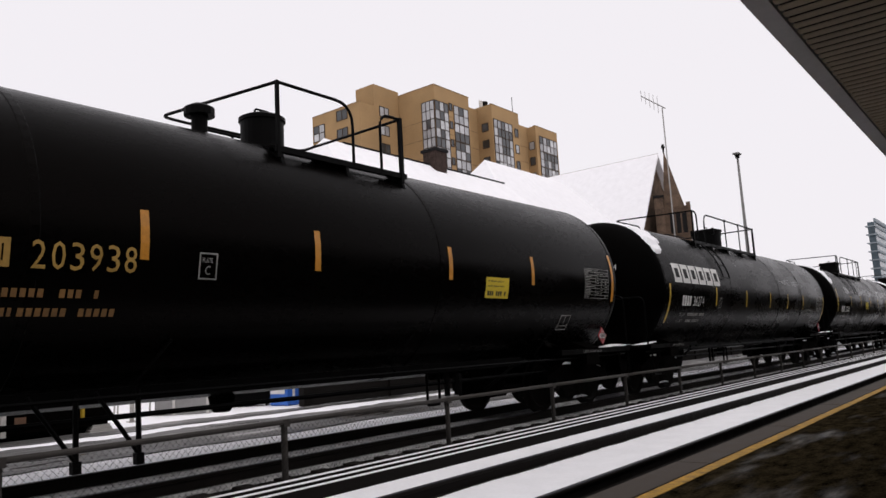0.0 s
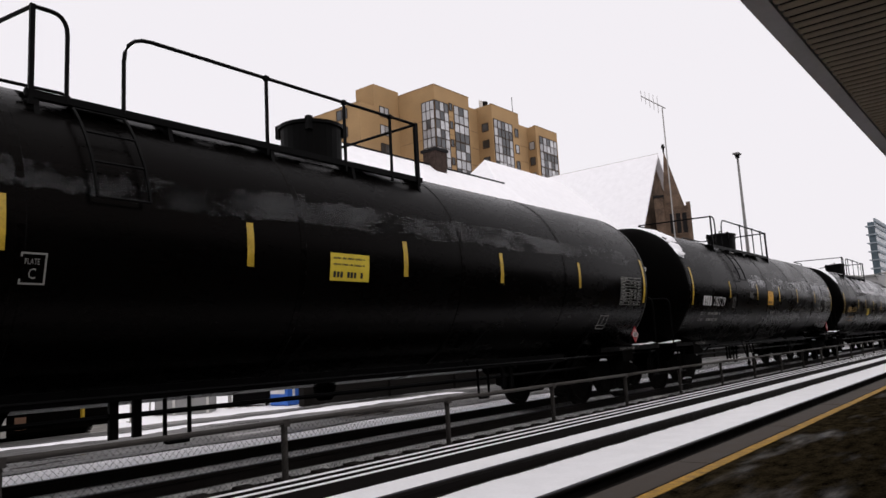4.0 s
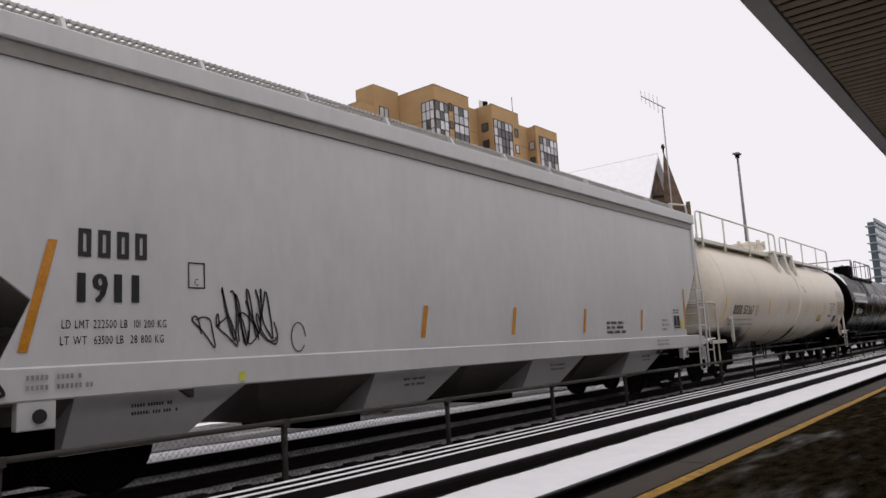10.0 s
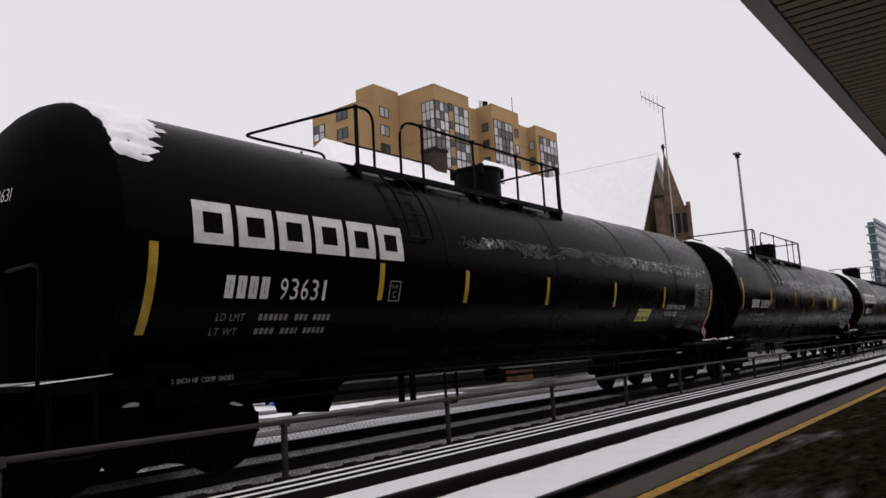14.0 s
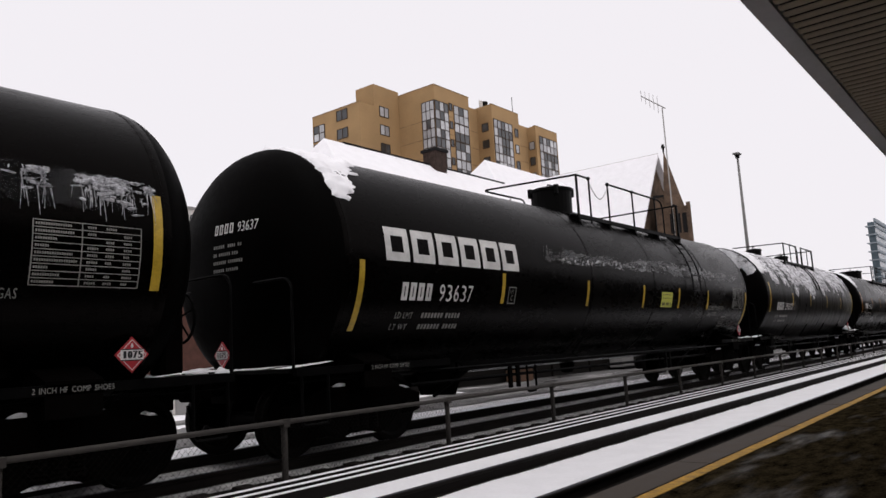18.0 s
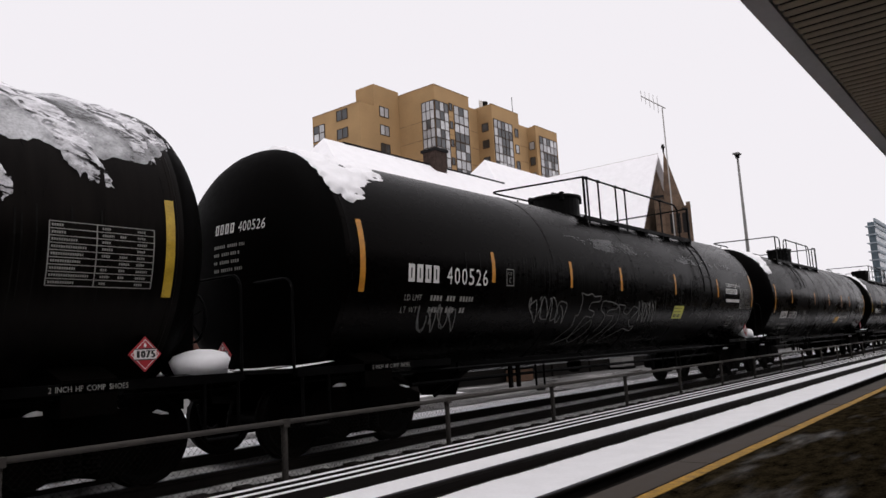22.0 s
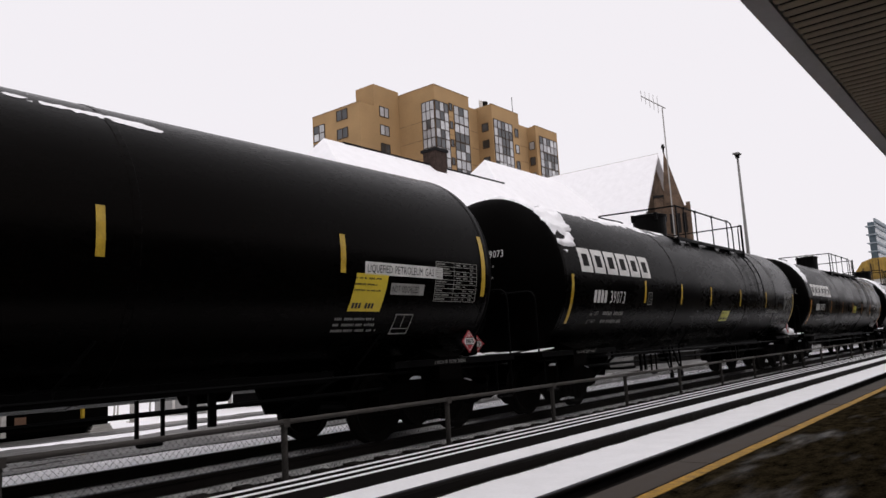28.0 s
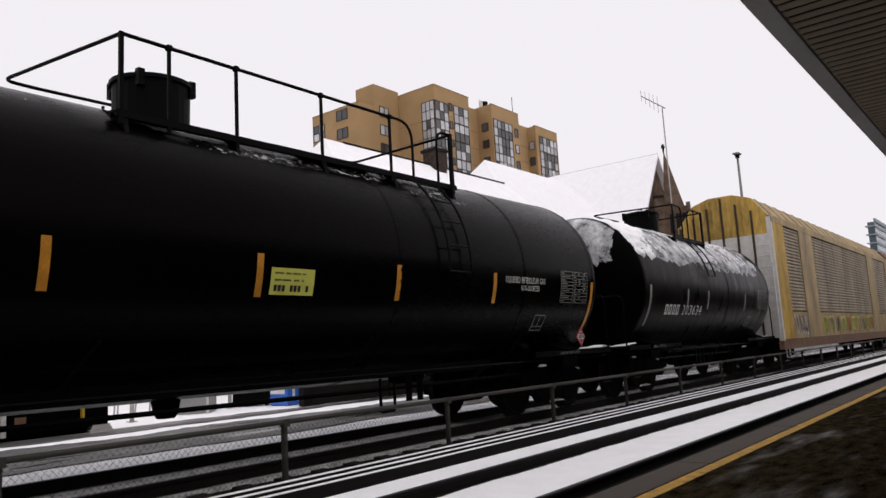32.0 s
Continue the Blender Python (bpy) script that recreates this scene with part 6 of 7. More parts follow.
    tank_car(124.61, 15.35, "black tank car with large white block letters", "93631", strips=(3.13, 4.93, 7.23, 9.8, 12.27), stripe="stripe_yellow", rails=dict(TYPE1, x1=8.66, segs=((3.22, 3.57, 0, 1), (4.12, 8.66, 1, 0)), posts=(4.62, 5.91, 7.21, 8.1)), num=(0.83, -0.57, 2.24), logo=(0.43, -0.03, 0.45), plate_x=(3.29, -0.56), card=(10.95, -0.86, 0.66, 0.28, "placard_lime"), seams=(4.5, 7.6, 10.6, 13.0), snow=(cap(26, 0.5), frost(4.9, 6.4, 8, 17, -0.05), frost(10, 15.3, 8, 19, 0.0), wet(4.2, 15.2, 5, 22, 0.35)), lpg=(12.42, -0.57, (GAS, "NON-ODORIZED"), 0.1, "stencil_white"), seed=6, slant=0.25, **LOW)
    tank_car(142.58, 16.0, "black tank car with frost along its flank", "218097", strips=(2.81, 5.82, 8.43, 10.76, 13.15), rails=dict(x0=3.27, x1=9.2, segs=((3.27, 3.5, 0, 1), (4.11, 9.2, 1, 0)), posts=(5.76, 7.49, 8.33)), dome_x=8.6, num=(0.85, -0.46, 2.74), plate_x=(3.0, -0.46), card=(11.78, -0.44, 0.62, 0.5, "placard_yellow"), seams=(3.4, 6.5, 10.0), snow=(cap(24, 0.7), frost(3.5, 12, 6, 22, -0.45), wet(3, 16, 4, 24, 0.2)), lpg=(13.73, -0.44, ("NON-ODORIZED",), 0.12, "stencil_grey"), seed=7, end_stripe=(-0.52, 0.4), strip_v=(-0.34, 0.14))
    i = CARS[-1][0]
    icicles(i, 3.6, 11.5, 17, 8, 420, 77, 17, 0.75)
    icicles(i, 11.8, 15.9, 20, 4, 1500, 78, 18, 0.7)
    write("commodity_text", GAS, 13.7, -0.62, 0.09, "stencil_grey", i, squeeze=0.6)
    write("rule_mark", "FRA AP", 13.0, -0.66, 0.12, "stencil_white", i, squeeze=0.7)
    decal("notice", bar_lines(13.0, -0.78, 0.85, 3, 0.09, 0.035, 61), "stencil_grey", i)
    tank_car(161.21, 15.45, "black tank car with large white block letters", "93637", strips=(3.12, 5.91, 8.4, 10.38, 12.3), rails=dict(x0=6.66, x1=11.96, segs=((6.66, 7.19, 0, 0), (8.05, 11.04, 0, 1), (11.66, 11.96, 1, 0)), posts=(7.19, 8.05, 9.29, 10.56), chain=(7.19, 8.05)), num=(0.77, -0.54, 2.33), logo=(0.44, -0.03, 0.45), plate_x=(3.27, -0.55), card=(9.35, -0.53, 0.62, 0.34, "placard_lime"), seams=(6.1, 9.0, 12.2), snow=(cap(24, 0.85, level=0.8), frost(4.6, 9.2, 7, 15, 0.0), frost(9.0, 15.5, 8, 18, -0.45), wet(4, 15, 4, 20, 0.45)), lpg=(12.39, -0.56, (GAS, "NON-ODORIZED"), 0.1, "stencil_grey"), seed=8, **LOW)
    tank_car(179.17, 13.06, "short dark tank car streaked with clinging snow", "29600", tank="tank_brown", strips=(2.72, 5.25, 7.96, 10.56), rails=dict(x0=4.22, x1=8.52, segs=((4.22, 6.15, 0, 1), (6.7, 8.52, 1, 0)), posts=(5.12, 5.96, 6.83, 7.69), z=4.40), dome_x=4.56, dome_size=(0.26, 0.33), num=(0.8, -0.5, 2.67), plate_x=(2.88, -0.48), seams=(3.6, 7.2, 10.95),
             snow=(cap(22, 1.2, level=0.6), ("clinging_snow", 0.0, 13.2, -2, 90, dict(mat="crust", level=0.95, lift=0.012, thick=0.03, fx=0.9, fa=0.035, fade_lo=13, drop=12, rim=((0, 1.2, 2, 3.2, 3.45, 3.6, 4.4, 5.1, 5.4, 6.1, 6.4, 7.2, 7.9, 9.9, 11.1, 12.4, 13.3), (15, 18, 11, 1, 1, 11, 11, 10, 1, 1, 9, 2, 9, 8, 4, 16, 19)), comb=((0, 2.6, 3.2, 6.0, 6.5, 13.3), (1.5, 1.3, 0.2, 0.3, 2.0, 2.2)), label="ragged streaks of clinging snow")), ("frost_film", 6.3, 13.2, 22, 88, dict(mat="thin_frost", level=0.75, lift=0.004, thick=0.004, fade_lo=8, fx=0.5, fa=0.06, drop=8, label="thin film of frost")), ("head_snow", 0.3, 6.2, 30, 70, dict(mat="crust", level=-0.1, lift=0.02, thick=0.03, fx=0.6, fa=0.04, fade_lo=6, drop=8))), seed=9, end_stripe=(-0.58, 0.37), strip_v=(-0.36, 0.09))
    k = CARS[-1][0]
    dome(k, 8.4, 0.255, 0.32)
    head_frost(k, -1.2, 1.38, 2.9, 4)
    drips(k, 0.2, 12.9, 4, -22, 230, 3)
    decal("notice", bar_lines(5.0, -0.72, 0.8, 5, 0.12, 0.03, 5), "chalk", k)
    decal("notice", bar_lines(8.0, -0.7, 0.8, 5, 0.12, 0.03, 6), "chalk", k)
    decal("notice", bar_lines(10.2, -0.7, 0.6, 3, 0.12, 0.03, 7), "chalk", k)
    tank_car(194.74, 16.05, "black tank car with amber tapes and pale spray paint", "400526", stripe="stripe_orange", strips=(2.83, 5.26, 7.3, 10.15, 13.05), rails=dict(x0=6.95, x1=12.7, segs=((6.95, 12.02, 0, 1), (12.4, 12.7, 0, 0)), posts=(7.1, 7.6, 8.43, 8.89, 10.89)), dome_x=7.75, dome_size=(0.52, 0.42), num=(0.86, -0.29, 2.67), plate_x=(3.18, -0.27), card=(10.15, -0.8, 0.6, 0.31, "placard_lime"), seams=(4.7, 8.0, 12.6), snow=(cap(24, 1.2, level=0.6), wet(2.5, 15.8, 16, 34, 0.0)), lpg=(13.7, 0.07, (GAS,), 0.098, "stencil_white"), seed=10, **HIGH)
    k = CARS[-1][0]
    decal("white_label", [(13.67, 14.61, -0.12, 0.02)], "stencil_white", k)
    write("commodity_text", "NON-ODORIZED", 13.74, -0.1, 0.1, "stencil_black", k, put=lambda x, v, lift=0.011: on_side(x, v, 0.011), squeeze=0.68)
    decal("white_label", [(13.7, 14.8, -0.34, -0.26)], "stencil_white", k)
    graffiti("spray_paint", k, scrawl(1.15, -0.98, 0.9, 0.36, 4, 3), w=0.022)
    graffiti("spray_paint", k, scrawl(3.9, -0.85, 1.3, 0.4, 4, 5), w=0.024)
    piece = (
        ((5.25, -1.36), (5.3, -1.2), (5.62, -0.95), (5.56, -0.72), (5.7, -0.75), (5.72, -0.4), (5.62, -0.3), (5.9, -0.36), (6.05, -0.3), (6.15, -0.38), (6.45, -0.34), (6.42, -0.46), (6.05, -0.48), (6.0, -0.62), (6.3, -0.66), (6.25, -0.78), (5.95, -0.74), (5.8, -1.0), (5.72, -1.2), (5.25, -1.36)),
        ((5.72, -1.2), (5.95, -1.0), (6.25, -0.8), (6.35, -0.95), (6.2, -1.15), (5.9, -1.34), (5.72, -1.28), (5.72, -1.2)),
        ((6.3, -1.38), (6.42, -1.2), (6.72, -0.96), (6.78, -0.72), (6.5, -0.62), (6.52, -0.44), (6.95, -0.46), (7.25, -0.52), (7.2, -0.6), (6.85, -0.62), (6.8, -0.74), (7.15, -0.72), (7.1, -0.9), (6.9, -1.1), (6.62, -1.3), (6.3, -1.38)),
        ((7.0, -1.34), (7.1, -1.1), (7.4, -0.9), (7.35, -0.6), (7.2, -0.5), (7.6, -0.52), (7.5, -0.66), (7.75, -0.72), (7.95, -0.52), (8.25, -0.58), (8.1, -0.72), (7.9, -0.84), (8.1, -1.0), (8.3, -0.96), (8.2, -1.1), (7.8, -1.02), (7.5, -1.16), (7.0, -1.34)))
    for run in piece:
        graffiti("spray_paint", k, [[tuple(p) for p in rounded([(a, b, 0) for a, b in run], 0.08, 3)]], w=0.02)
    drips(k, 2.0, 13.6, 7, -14, 260, 5)
    graffiti("spray_paint", k, scrawl(8.2, -0.85, 0.9, 0.42, 5, 11), w=0.024)
    tank_car(213.25, 15.5, "black jacketed tank car with slanted white lettering", "50353", stripe="stripe_orange", strips=(2.05, 5.36, 7.78, 10.2, 11.9), rails=dict(x0=2.62, x1=8.65, segs=((2.62, 3.2, 0, 1), (3.68, 7.58, 1, 1), (8.06, 8.65, 1, 0)), posts=(4.12, 5.64, 7.16)), num=(0.83, -0.79, 2.84), plate_x=(3.84, -0.81), end_stripe=(-0.6, 0.33), strip_v=(-0.27, 0.2), card=(9.3, -1.0, 0.65, 0.27, "placard_orange"), table_v=-0.44, seams=(4.6, 5.9, 7.2, 8.5, 9.8, 11.1, 12.4, 13.7), snow=(cap(24, 1.7, level=0.55), frost(3.5, 10, 48, 66, 0.0, mat="snow")), lpg=(10.22, -0.79, (GAS, "NON-ODORIZED"), 0.12, "stencil_white"), seed=11, slant=0.4)
    tank_car(231.0, 16.05, "black tank car with yellow tapes and card", "308732", strips=(3.0, 5.3, 7.42, 10.15, 13.1), rails=dict(x0=3.5, x1=8.92, segs=((3.5, 7.56, 0, 1), (8.42, 8.92, 1, 0)), posts=(4.5, 5.77, 7.02), chain=(7.56, 8.42)), dome_x=7.9, num=(0.98, -0.5, 2.79), card=(13.26, -0.7, 0.57, 0.48, "placard_yellow"), table_v=-0.54, seams=(3.3, 6.0, 10.5), snow=(cap(24, 0.8), frost(5, 11.5, 46, 66, 0.0, mat="snow"), frost(9.5, 13, 32, 40, -0.35, mat="snow")), seed=12, slant=0.15, **HIGH)
    k = CARS[-1][0]
    decal("white_label", [(13.47, 15.0, -0.23, -0.07)], "stencil_white", k)
    write("commodity_text", GAS, 13.51, -0.2, 0.1, "stencil_black", k, put=lambda x, v, lift=0.011: on_side(x, v, 0.011), squeeze=0.68)
    decal("white_label", [(13.96, 14.62, -0.47, -0.32)], "stencil_grey", k)
    write("commodity_text", "NOT ODORIZED", 13.99, -0.44, 0.09, "stencil_black", k, put=lambda x, v, lift=0.011: on_side(x, v, 0.011), squeeze=0.52)
    decal("notice", bar_lines(13.1, -0.82, 0.8, 3, 0.08, 0.035, 63), "stencil_grey", k)
    tank_car(249.72, 15.4, "black tank car with large white block letters", "39073", strips=(3.17, 5.23, 7.23, 9.63, 12.14), stripe="stripe_yellow", rails=TYPE2, num=(0.85, -0.48, 2.19), logo=(0.36, 0.08, 0.47), plate_x=(3.32, -0.49), card=(8.15, -0.87, 0.62, 0.29, "placard_lime"), seams=(5.0, 10.2, 13.2), snow=(cap(17, 1.1, level=0.45), frost(4, 13, 40, 60, -0.35, mat="snow"), ("ridge_snow", 0.7, 6.7, 50, 110, dict(level=0.35, lift=0.012, thick=0.03, fade_lo=8, fx=0.6, drop=8, label="thin ridge of snow along the top"))), lpg=(12.3, -0.6, (GAS, "NOT-ODORIZED"), 0.1, "stencil_grey"), seed=13, slant=0.25, **MID)
    tank_car(267.68, 15.55, "black tank car with block letters and sprayed end", "34953", stripe="stripe_orange", strips=(3.46, 5.73, 7.93, 10.14, 12.33), rails=TYPE2, num=(0.84, -0.47, 2.32), logo=(0.32, 0.07, 0.45), plate_x=(3.11, -0.47), card=(8.08, -0.52, 0.62, 0.3, "placard_lime"), seams=(5.0, 10.2, 13.2), snow=(cap(20, 1.1, level=0.5), frost(4, 13, 36, 60, -0.6)), lpg=(12.62, -0.21, (GAS,), 0.1, "stencil_white"), seed=14, end_stripe=(-1.03, -0.11), strip_v=(-0.55, -0.08))
    k = CARS[-1][0]
    write("commodity_text", "NON-ODORIZED", 13.07, -0.33, 0.09, "stencil_white", k, squeeze=0.55)
    e = lambda s, v, lift=0.0: (-0.2 - HEAD * math.sqrt(max(0.02, 1 - ((s * s + (v - Z_T) ** 2) / R_T ** 2))) - 0.014, -s, v)
    tag = (
        ((-0.9, 2.35), (-0.55, 3.0), (-0.2, 3.15), (-0.35, 2.75), (-0.75, 2.7), (-0.4, 2.45), (-0.6, 2.2), (-0.95, 2.3)),
        ((-0.1, 2.3), (-0.25, 2.8), (0.1, 3.2), (0.4, 2.95), (0.25, 2.4), (-0.05, 2.25), (-0.1, 2.75)),
        ((0.3, 2.2), (0.45, 3.3), (0.55, 2.85), (0.72, 3.35), (0.68, 2.45), (0.55, 2.3), (0.85, 2.95), (1.08, 3.1), (1.1, 2.8), (0.8, 2.55), (0.95, 2.4)),
        ((1.0, 2.75), (1.06, 2.5), (1.14, 2.78)), ((1.2, 2.55), (1.2, 2.75)), ((1.3, 2.75), (1.25, 2.6), (1.32, 2.52)),
        ((0.95, 2.35), (1.25, 2.42), (1.0, 2.25), (1.2, 2.28), (1.02, 1.95), (1.1, 2.15)))
    for run in tag:
        graffiti("spray_paint", k, [rounded([(a, b, 0) for a, b in run], 0.22, 5)], w=0.02, put=e)
    tank_car(285.88, 9.0, "short black tank car under a layer of snow", "203634", tank="tank_brown", strips=(2.2, 3.6, 6.6), stripe="stencil_grey", rails=dict(x0=2.94, x1=4.97, segs=((2.94, 3.5, 0, 1), (3.9, 4.97, 1, 0)), posts=(4.4,)), dome_x=3.6, num=(0.9, -0.7, 3.2), seams=(5.2,), snow=(cap(18, 1.6, level=0.55), ("snow_layer", 0.1, 8.9, 20, 120, dict(mat="crust", level=0.5, lift=0.012, thick=0.03, fade_lo=8, fx=0.8, drop=10, comb=((0, 4.3, 4.9, 5.6, 6.2, 9), (1.6, 1.2, 4.0, 4.0, 0.6, 0.5)), label="broken layer of clinging snow")), ("frost_film", 0.1, 8.9, 12, 60, dict(mat="thin_frost", level=0.5, lift=0.004, thick=0.004, fade_lo=8, fx=0.5, fa=0.06, drop=8, label="thin film of frost"))), placards=None, seed=15, loads=False, **LOW)
    head_frost(CARS[-1][0], -0.9, 1.2, 2.7, 9)
    autorack(296.3, 24.7, "yellow-ended autorack car with ribbed grey side panels", "autorack_yellow", True)
    autorack(322.6, 23.6, "rust-brown autorack car with ribbed side panels", "rust", False)


def hopper_car(u0):
    car = thing("hopper_car", "pale grey covered hopper car with sloping bays", "hopper car", "freight train cars")
    CARS.append((car, u0))
    L, y, g = 16.9, 1.54, "hopper_grey"
    # side sheets, end sheets and slope sheets
    for s in (-1, 1):
        pts = [(0.12, 3.95), (0.15, 2.6), (0.36, 2.58), (0.56, 2.38), (1.31, 1.78), (1.06, 1.22), (L - 1.06, 1.22), (L - 1.04, 1.80), (L - 0.72, 2.1), (L - 0.02, 2.92), (L - 0.02, 3.95)]
        part("side_sheet", prism(bmesh.new(), pts, "y", s * y - 0.02, s * y + 0.02), g, car)
        part("top_chord", boxed(0.05, L - 0.05, s * (y + 0.05) - 0.05, s * (y + 0.05) + 0.05, 3.97, 4.2, bevel=0.015), g, car)
        # darker strip paints the shadow that the chord throws on the side
        part("chord_shade", boxed(0.1, L - 0.1, s * (y + 0.02) - 0.03, s * (y + 0.02) + 0.03, 3.83, 3.968), "hopper_dark", car)
        part("side_sill", boxed(0.42, L - 0.42, s * (y + 0.02) - 0.06, s * (y + 0.02) + 0.06, 0.95, 1.23, bevel=0.015), g, car)
        for x in (1.2, L - 1.5):
            part("sill_plate", boxed(x, x + 0.3, s * (y + 0.02) - 0.05, s * (y + 0.02) + 0.07, 0.72, 0.95, bevel=0.01), g, car)
            part("plate_hole", lathe(bmesh.new(), [(-0.001, 0.06), (0.001, 0.06)], "y", 12, (x + 0.16, s * (y + 0.092), 0.83)), "stencil_black", car)
    for x, d in ((0.12, 1), (L - 0.12, -1)):
        part("end_sheet", boxed(min(x, x + 0.03 * d), max(x, x + 0.03 * d), -y, y, 2.55, 4.1), g, car)
        # darker paint carries the grime and the shade under the slope
        part("slope_sheet", prism(bmesh.new(), [(x, 2.60), (x + 0.03 * d, 2.50), (x + 2.72 * d, 0.86), (x + 2.72 * d, 0.95)] if d > 0 else [(x + 0.1, 2.95), (x + 0.07, 2.85), (x - 2.5, 0.86), (x - 2.5, 0.95)], "y", -y + 0.03, y - 0.03), "hopper_soot_shade", car)
        part("end_centre_post", boxed(min(x - 0.18 * d, x), max(x - 0.18 * d, x), -0.3, 0.3, 1.0, 3.9), g, car)
        for yy in (-y, y):
            part("corner_post", boxed(x - 0.07, x + 0.06, yy - 0.06, yy + 0.06, 2.58 if d > 0 else 2.9, 4.15), g, car)
        part("end_sill", boxed(min(x - 0.3 * d, x + 0.2 * d), max(x - 0.3 * d, x + 0.2 * d), -y, y, 0.98, 1.2, bevel=0.02), g, car)
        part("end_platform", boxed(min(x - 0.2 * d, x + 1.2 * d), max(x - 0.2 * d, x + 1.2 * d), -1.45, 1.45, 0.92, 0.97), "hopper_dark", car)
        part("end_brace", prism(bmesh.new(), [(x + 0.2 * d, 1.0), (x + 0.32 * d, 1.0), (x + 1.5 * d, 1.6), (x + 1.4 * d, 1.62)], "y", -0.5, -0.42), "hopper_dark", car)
        part("grab_rail", tubed([(x - 0.1 * d, -y, 2.05), (x - 0.1 * d, y, 2.05)], 0.016), g, car)
        part("hand_brake", lathe(bmesh.new(), [(-0.03, 0.28), (0.03, 0.28)], "x", 20, (x + 0.5 * d, 0.45, 1.35)), "stencil_black", car)
        coupler(car, x - 0.35 * d, -d)
        truck(car, x + 1.35 * d)
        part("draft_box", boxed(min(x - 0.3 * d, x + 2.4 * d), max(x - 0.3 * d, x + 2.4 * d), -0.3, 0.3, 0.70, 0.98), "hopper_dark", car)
    # roof, hatches and running boards
    pts = [(-y - 0.02, 4.2), (-1.0, 4.36), (-0.4, 4.42), (0.4, 4.42), (1.0, 4.36), (y + 0.02, 4.2), (y, 4.1), (-y, 4.1)]
    part("roof", prism(bmesh.new(), pts, "x", 0.12, L - 0.12), g, car, "shallow arched roof")
    for s in (-1, 1):
        bm = bmesh.new()
        for k in range(4):
            box(bm, 0.0, L, s * (0.70 + 0.13 * k), s * (0.70 + 0.13 * k) + 0.03, 4.52, 4.55)
        for k in range(220):
            x = (L - 0.02) * k / 219
            box(bm, x, x + 0.018, min(s * 0.70, s * 1.12), max(s * 0.70, s * 1.12), 4.52, 4.545)
        part("running_board", bm, "grey_rail", car, "open grating running board")
        for k in range(12):
            x = 0.2 + (L - 0.4) * k / 11
            part("board_bracket", prism(bmesh.new(), [(s * 1.08, 4.3), (s * 1.3, 4.2), (s * 1.14, 4.52), (s * 1.08, 4.52)], "x", x - 0.02, x + 0.02), g, car)
    for x, d in ((0.12, 1), (L - 0.12, -1)):
        # crossover grating on two brackets over the centre post
        bm = bmesh.new()
        lo, hi = min(x - 0.36 * d, x), max(x - 0.36 * d, x)
        for k in range(5):
            box(bm, lo + 0.078 * k, lo + 0.078 * k + 0.03, -0.66, 0.66, 4.44, 4.47)
        for k in range(12):
            box(bm, lo, hi, -0.66 + 0.118 * k, -0.64 + 0.118 * k, 4.445, 4.465)
        part("end_board", bm, "grey_rail", car, "open grating crossover board")
        for yy in (-0.5, 0.5):
            part("board_brace", prism(bmesh.new(), [(x - 0.34 * d, 4.44), (x, 4.44), (x, 4.12), (x - 0.04 * d, 4.12)], "y", yy - 0.02, yy + 0.02), g, car)
        part("corner_rail", tubed(rounded([(x - 0.12 * d, -y - 0.1, 2.3), (x - 0.12 * d, -y + 0.1, 4.5), (x + 0.1 * d, -1.1, 4.56)], 0.06), 0.024), g, car)
    for k in range(4):
        x = 1.2 + 4.0 * k
        part("roof_hatch", boxed(x, x + 2.6, -0.35, 0.35, 4.42, 4.55, bevel=0.03), g, car)
    # outlet bays: a flared slope sheet and a steeper chute wall on each side of the crease
    for k in range(4):
        c = 1.72 + 3.72 * k
        for s in (-1, 1):
            for x0, x1, b0, b1, yb in ((c - 1.8, c, c - 1.15, c, 0.62), (c, c + 1.8, c, c + 1.15, 1.18)):
                bm = bmesh.new()
                top = [bm.verts.new((x, s * yy, 0.97)) for x, yy in ((x0, 1.46), (x1, 1.46), (x1, 0.0), (x0, 0.0))]
                low = [bm.verts.new((x, s * yy, 0.44)) for x, yy in ((b0, yb), (b1, yb), (b1, 0.0), (b0, 0.0))]
                for f in (top, low[::-1]):
                    bm.faces.new(f)
                for i in range(4):
                    bm.faces.new((top[i], low[i], low[(i + 1) % 4], top[(i + 1) % 4]))
                bmesh.ops.recalc_face_normals(bm, faces=bm.faces[:])
                # left half in the darker copy: its shaded side is put in as colour
                part("outlet_bay", bm, "hopper_soot_shade" if x1 == c else g, car)
        part("outlet_gate", boxed(c - 0.45, c + 0.45, -0.7, 0.7, 0.30, 0.43), "grimy_steel", car)
        decal("bay_text", bar_lines(c + 0.5, 0.82, 0.5, 2, 0.07, 0.03, 60 + k), "stencil_black", car, put=on_flat(-1.47))
    # ladders, steps, rails
    for x, d in ((0.12, 1), (L - 0.12, -1)):
        a, b = (x - 0.12 * d, x + 0.3 * d)
        for xx in (a, b):
            part("ladder_rail", tubed([(xx, -y - 0.1, 0.45 if xx == a else 0.95), (xx, -y - 0.1, 2.34)], 0.024), g, car)
        for k in range(4):
            z = 1.02 + 0.435 * k
            part("rung", tubed([(a, -y - 0.1, z), (b, -y - 0.1, z)], 0.014), g, car)
        for yy in (-y - 0.08, -y + 0.42):
            part("ladder_rail", tubed([(x - 0.2 * d, yy, 0.95), (x - 0.2 * d, yy, 2.4)], 0.02), g, car)
        for k in range(4):
            z = 1.02 + 0.45 * k
            part("rung", tubed([(x - 0.2 * d, -y - 0.08, z), (x - 0.2 * d, -y + 0.42, z)], 0.014), g, car)
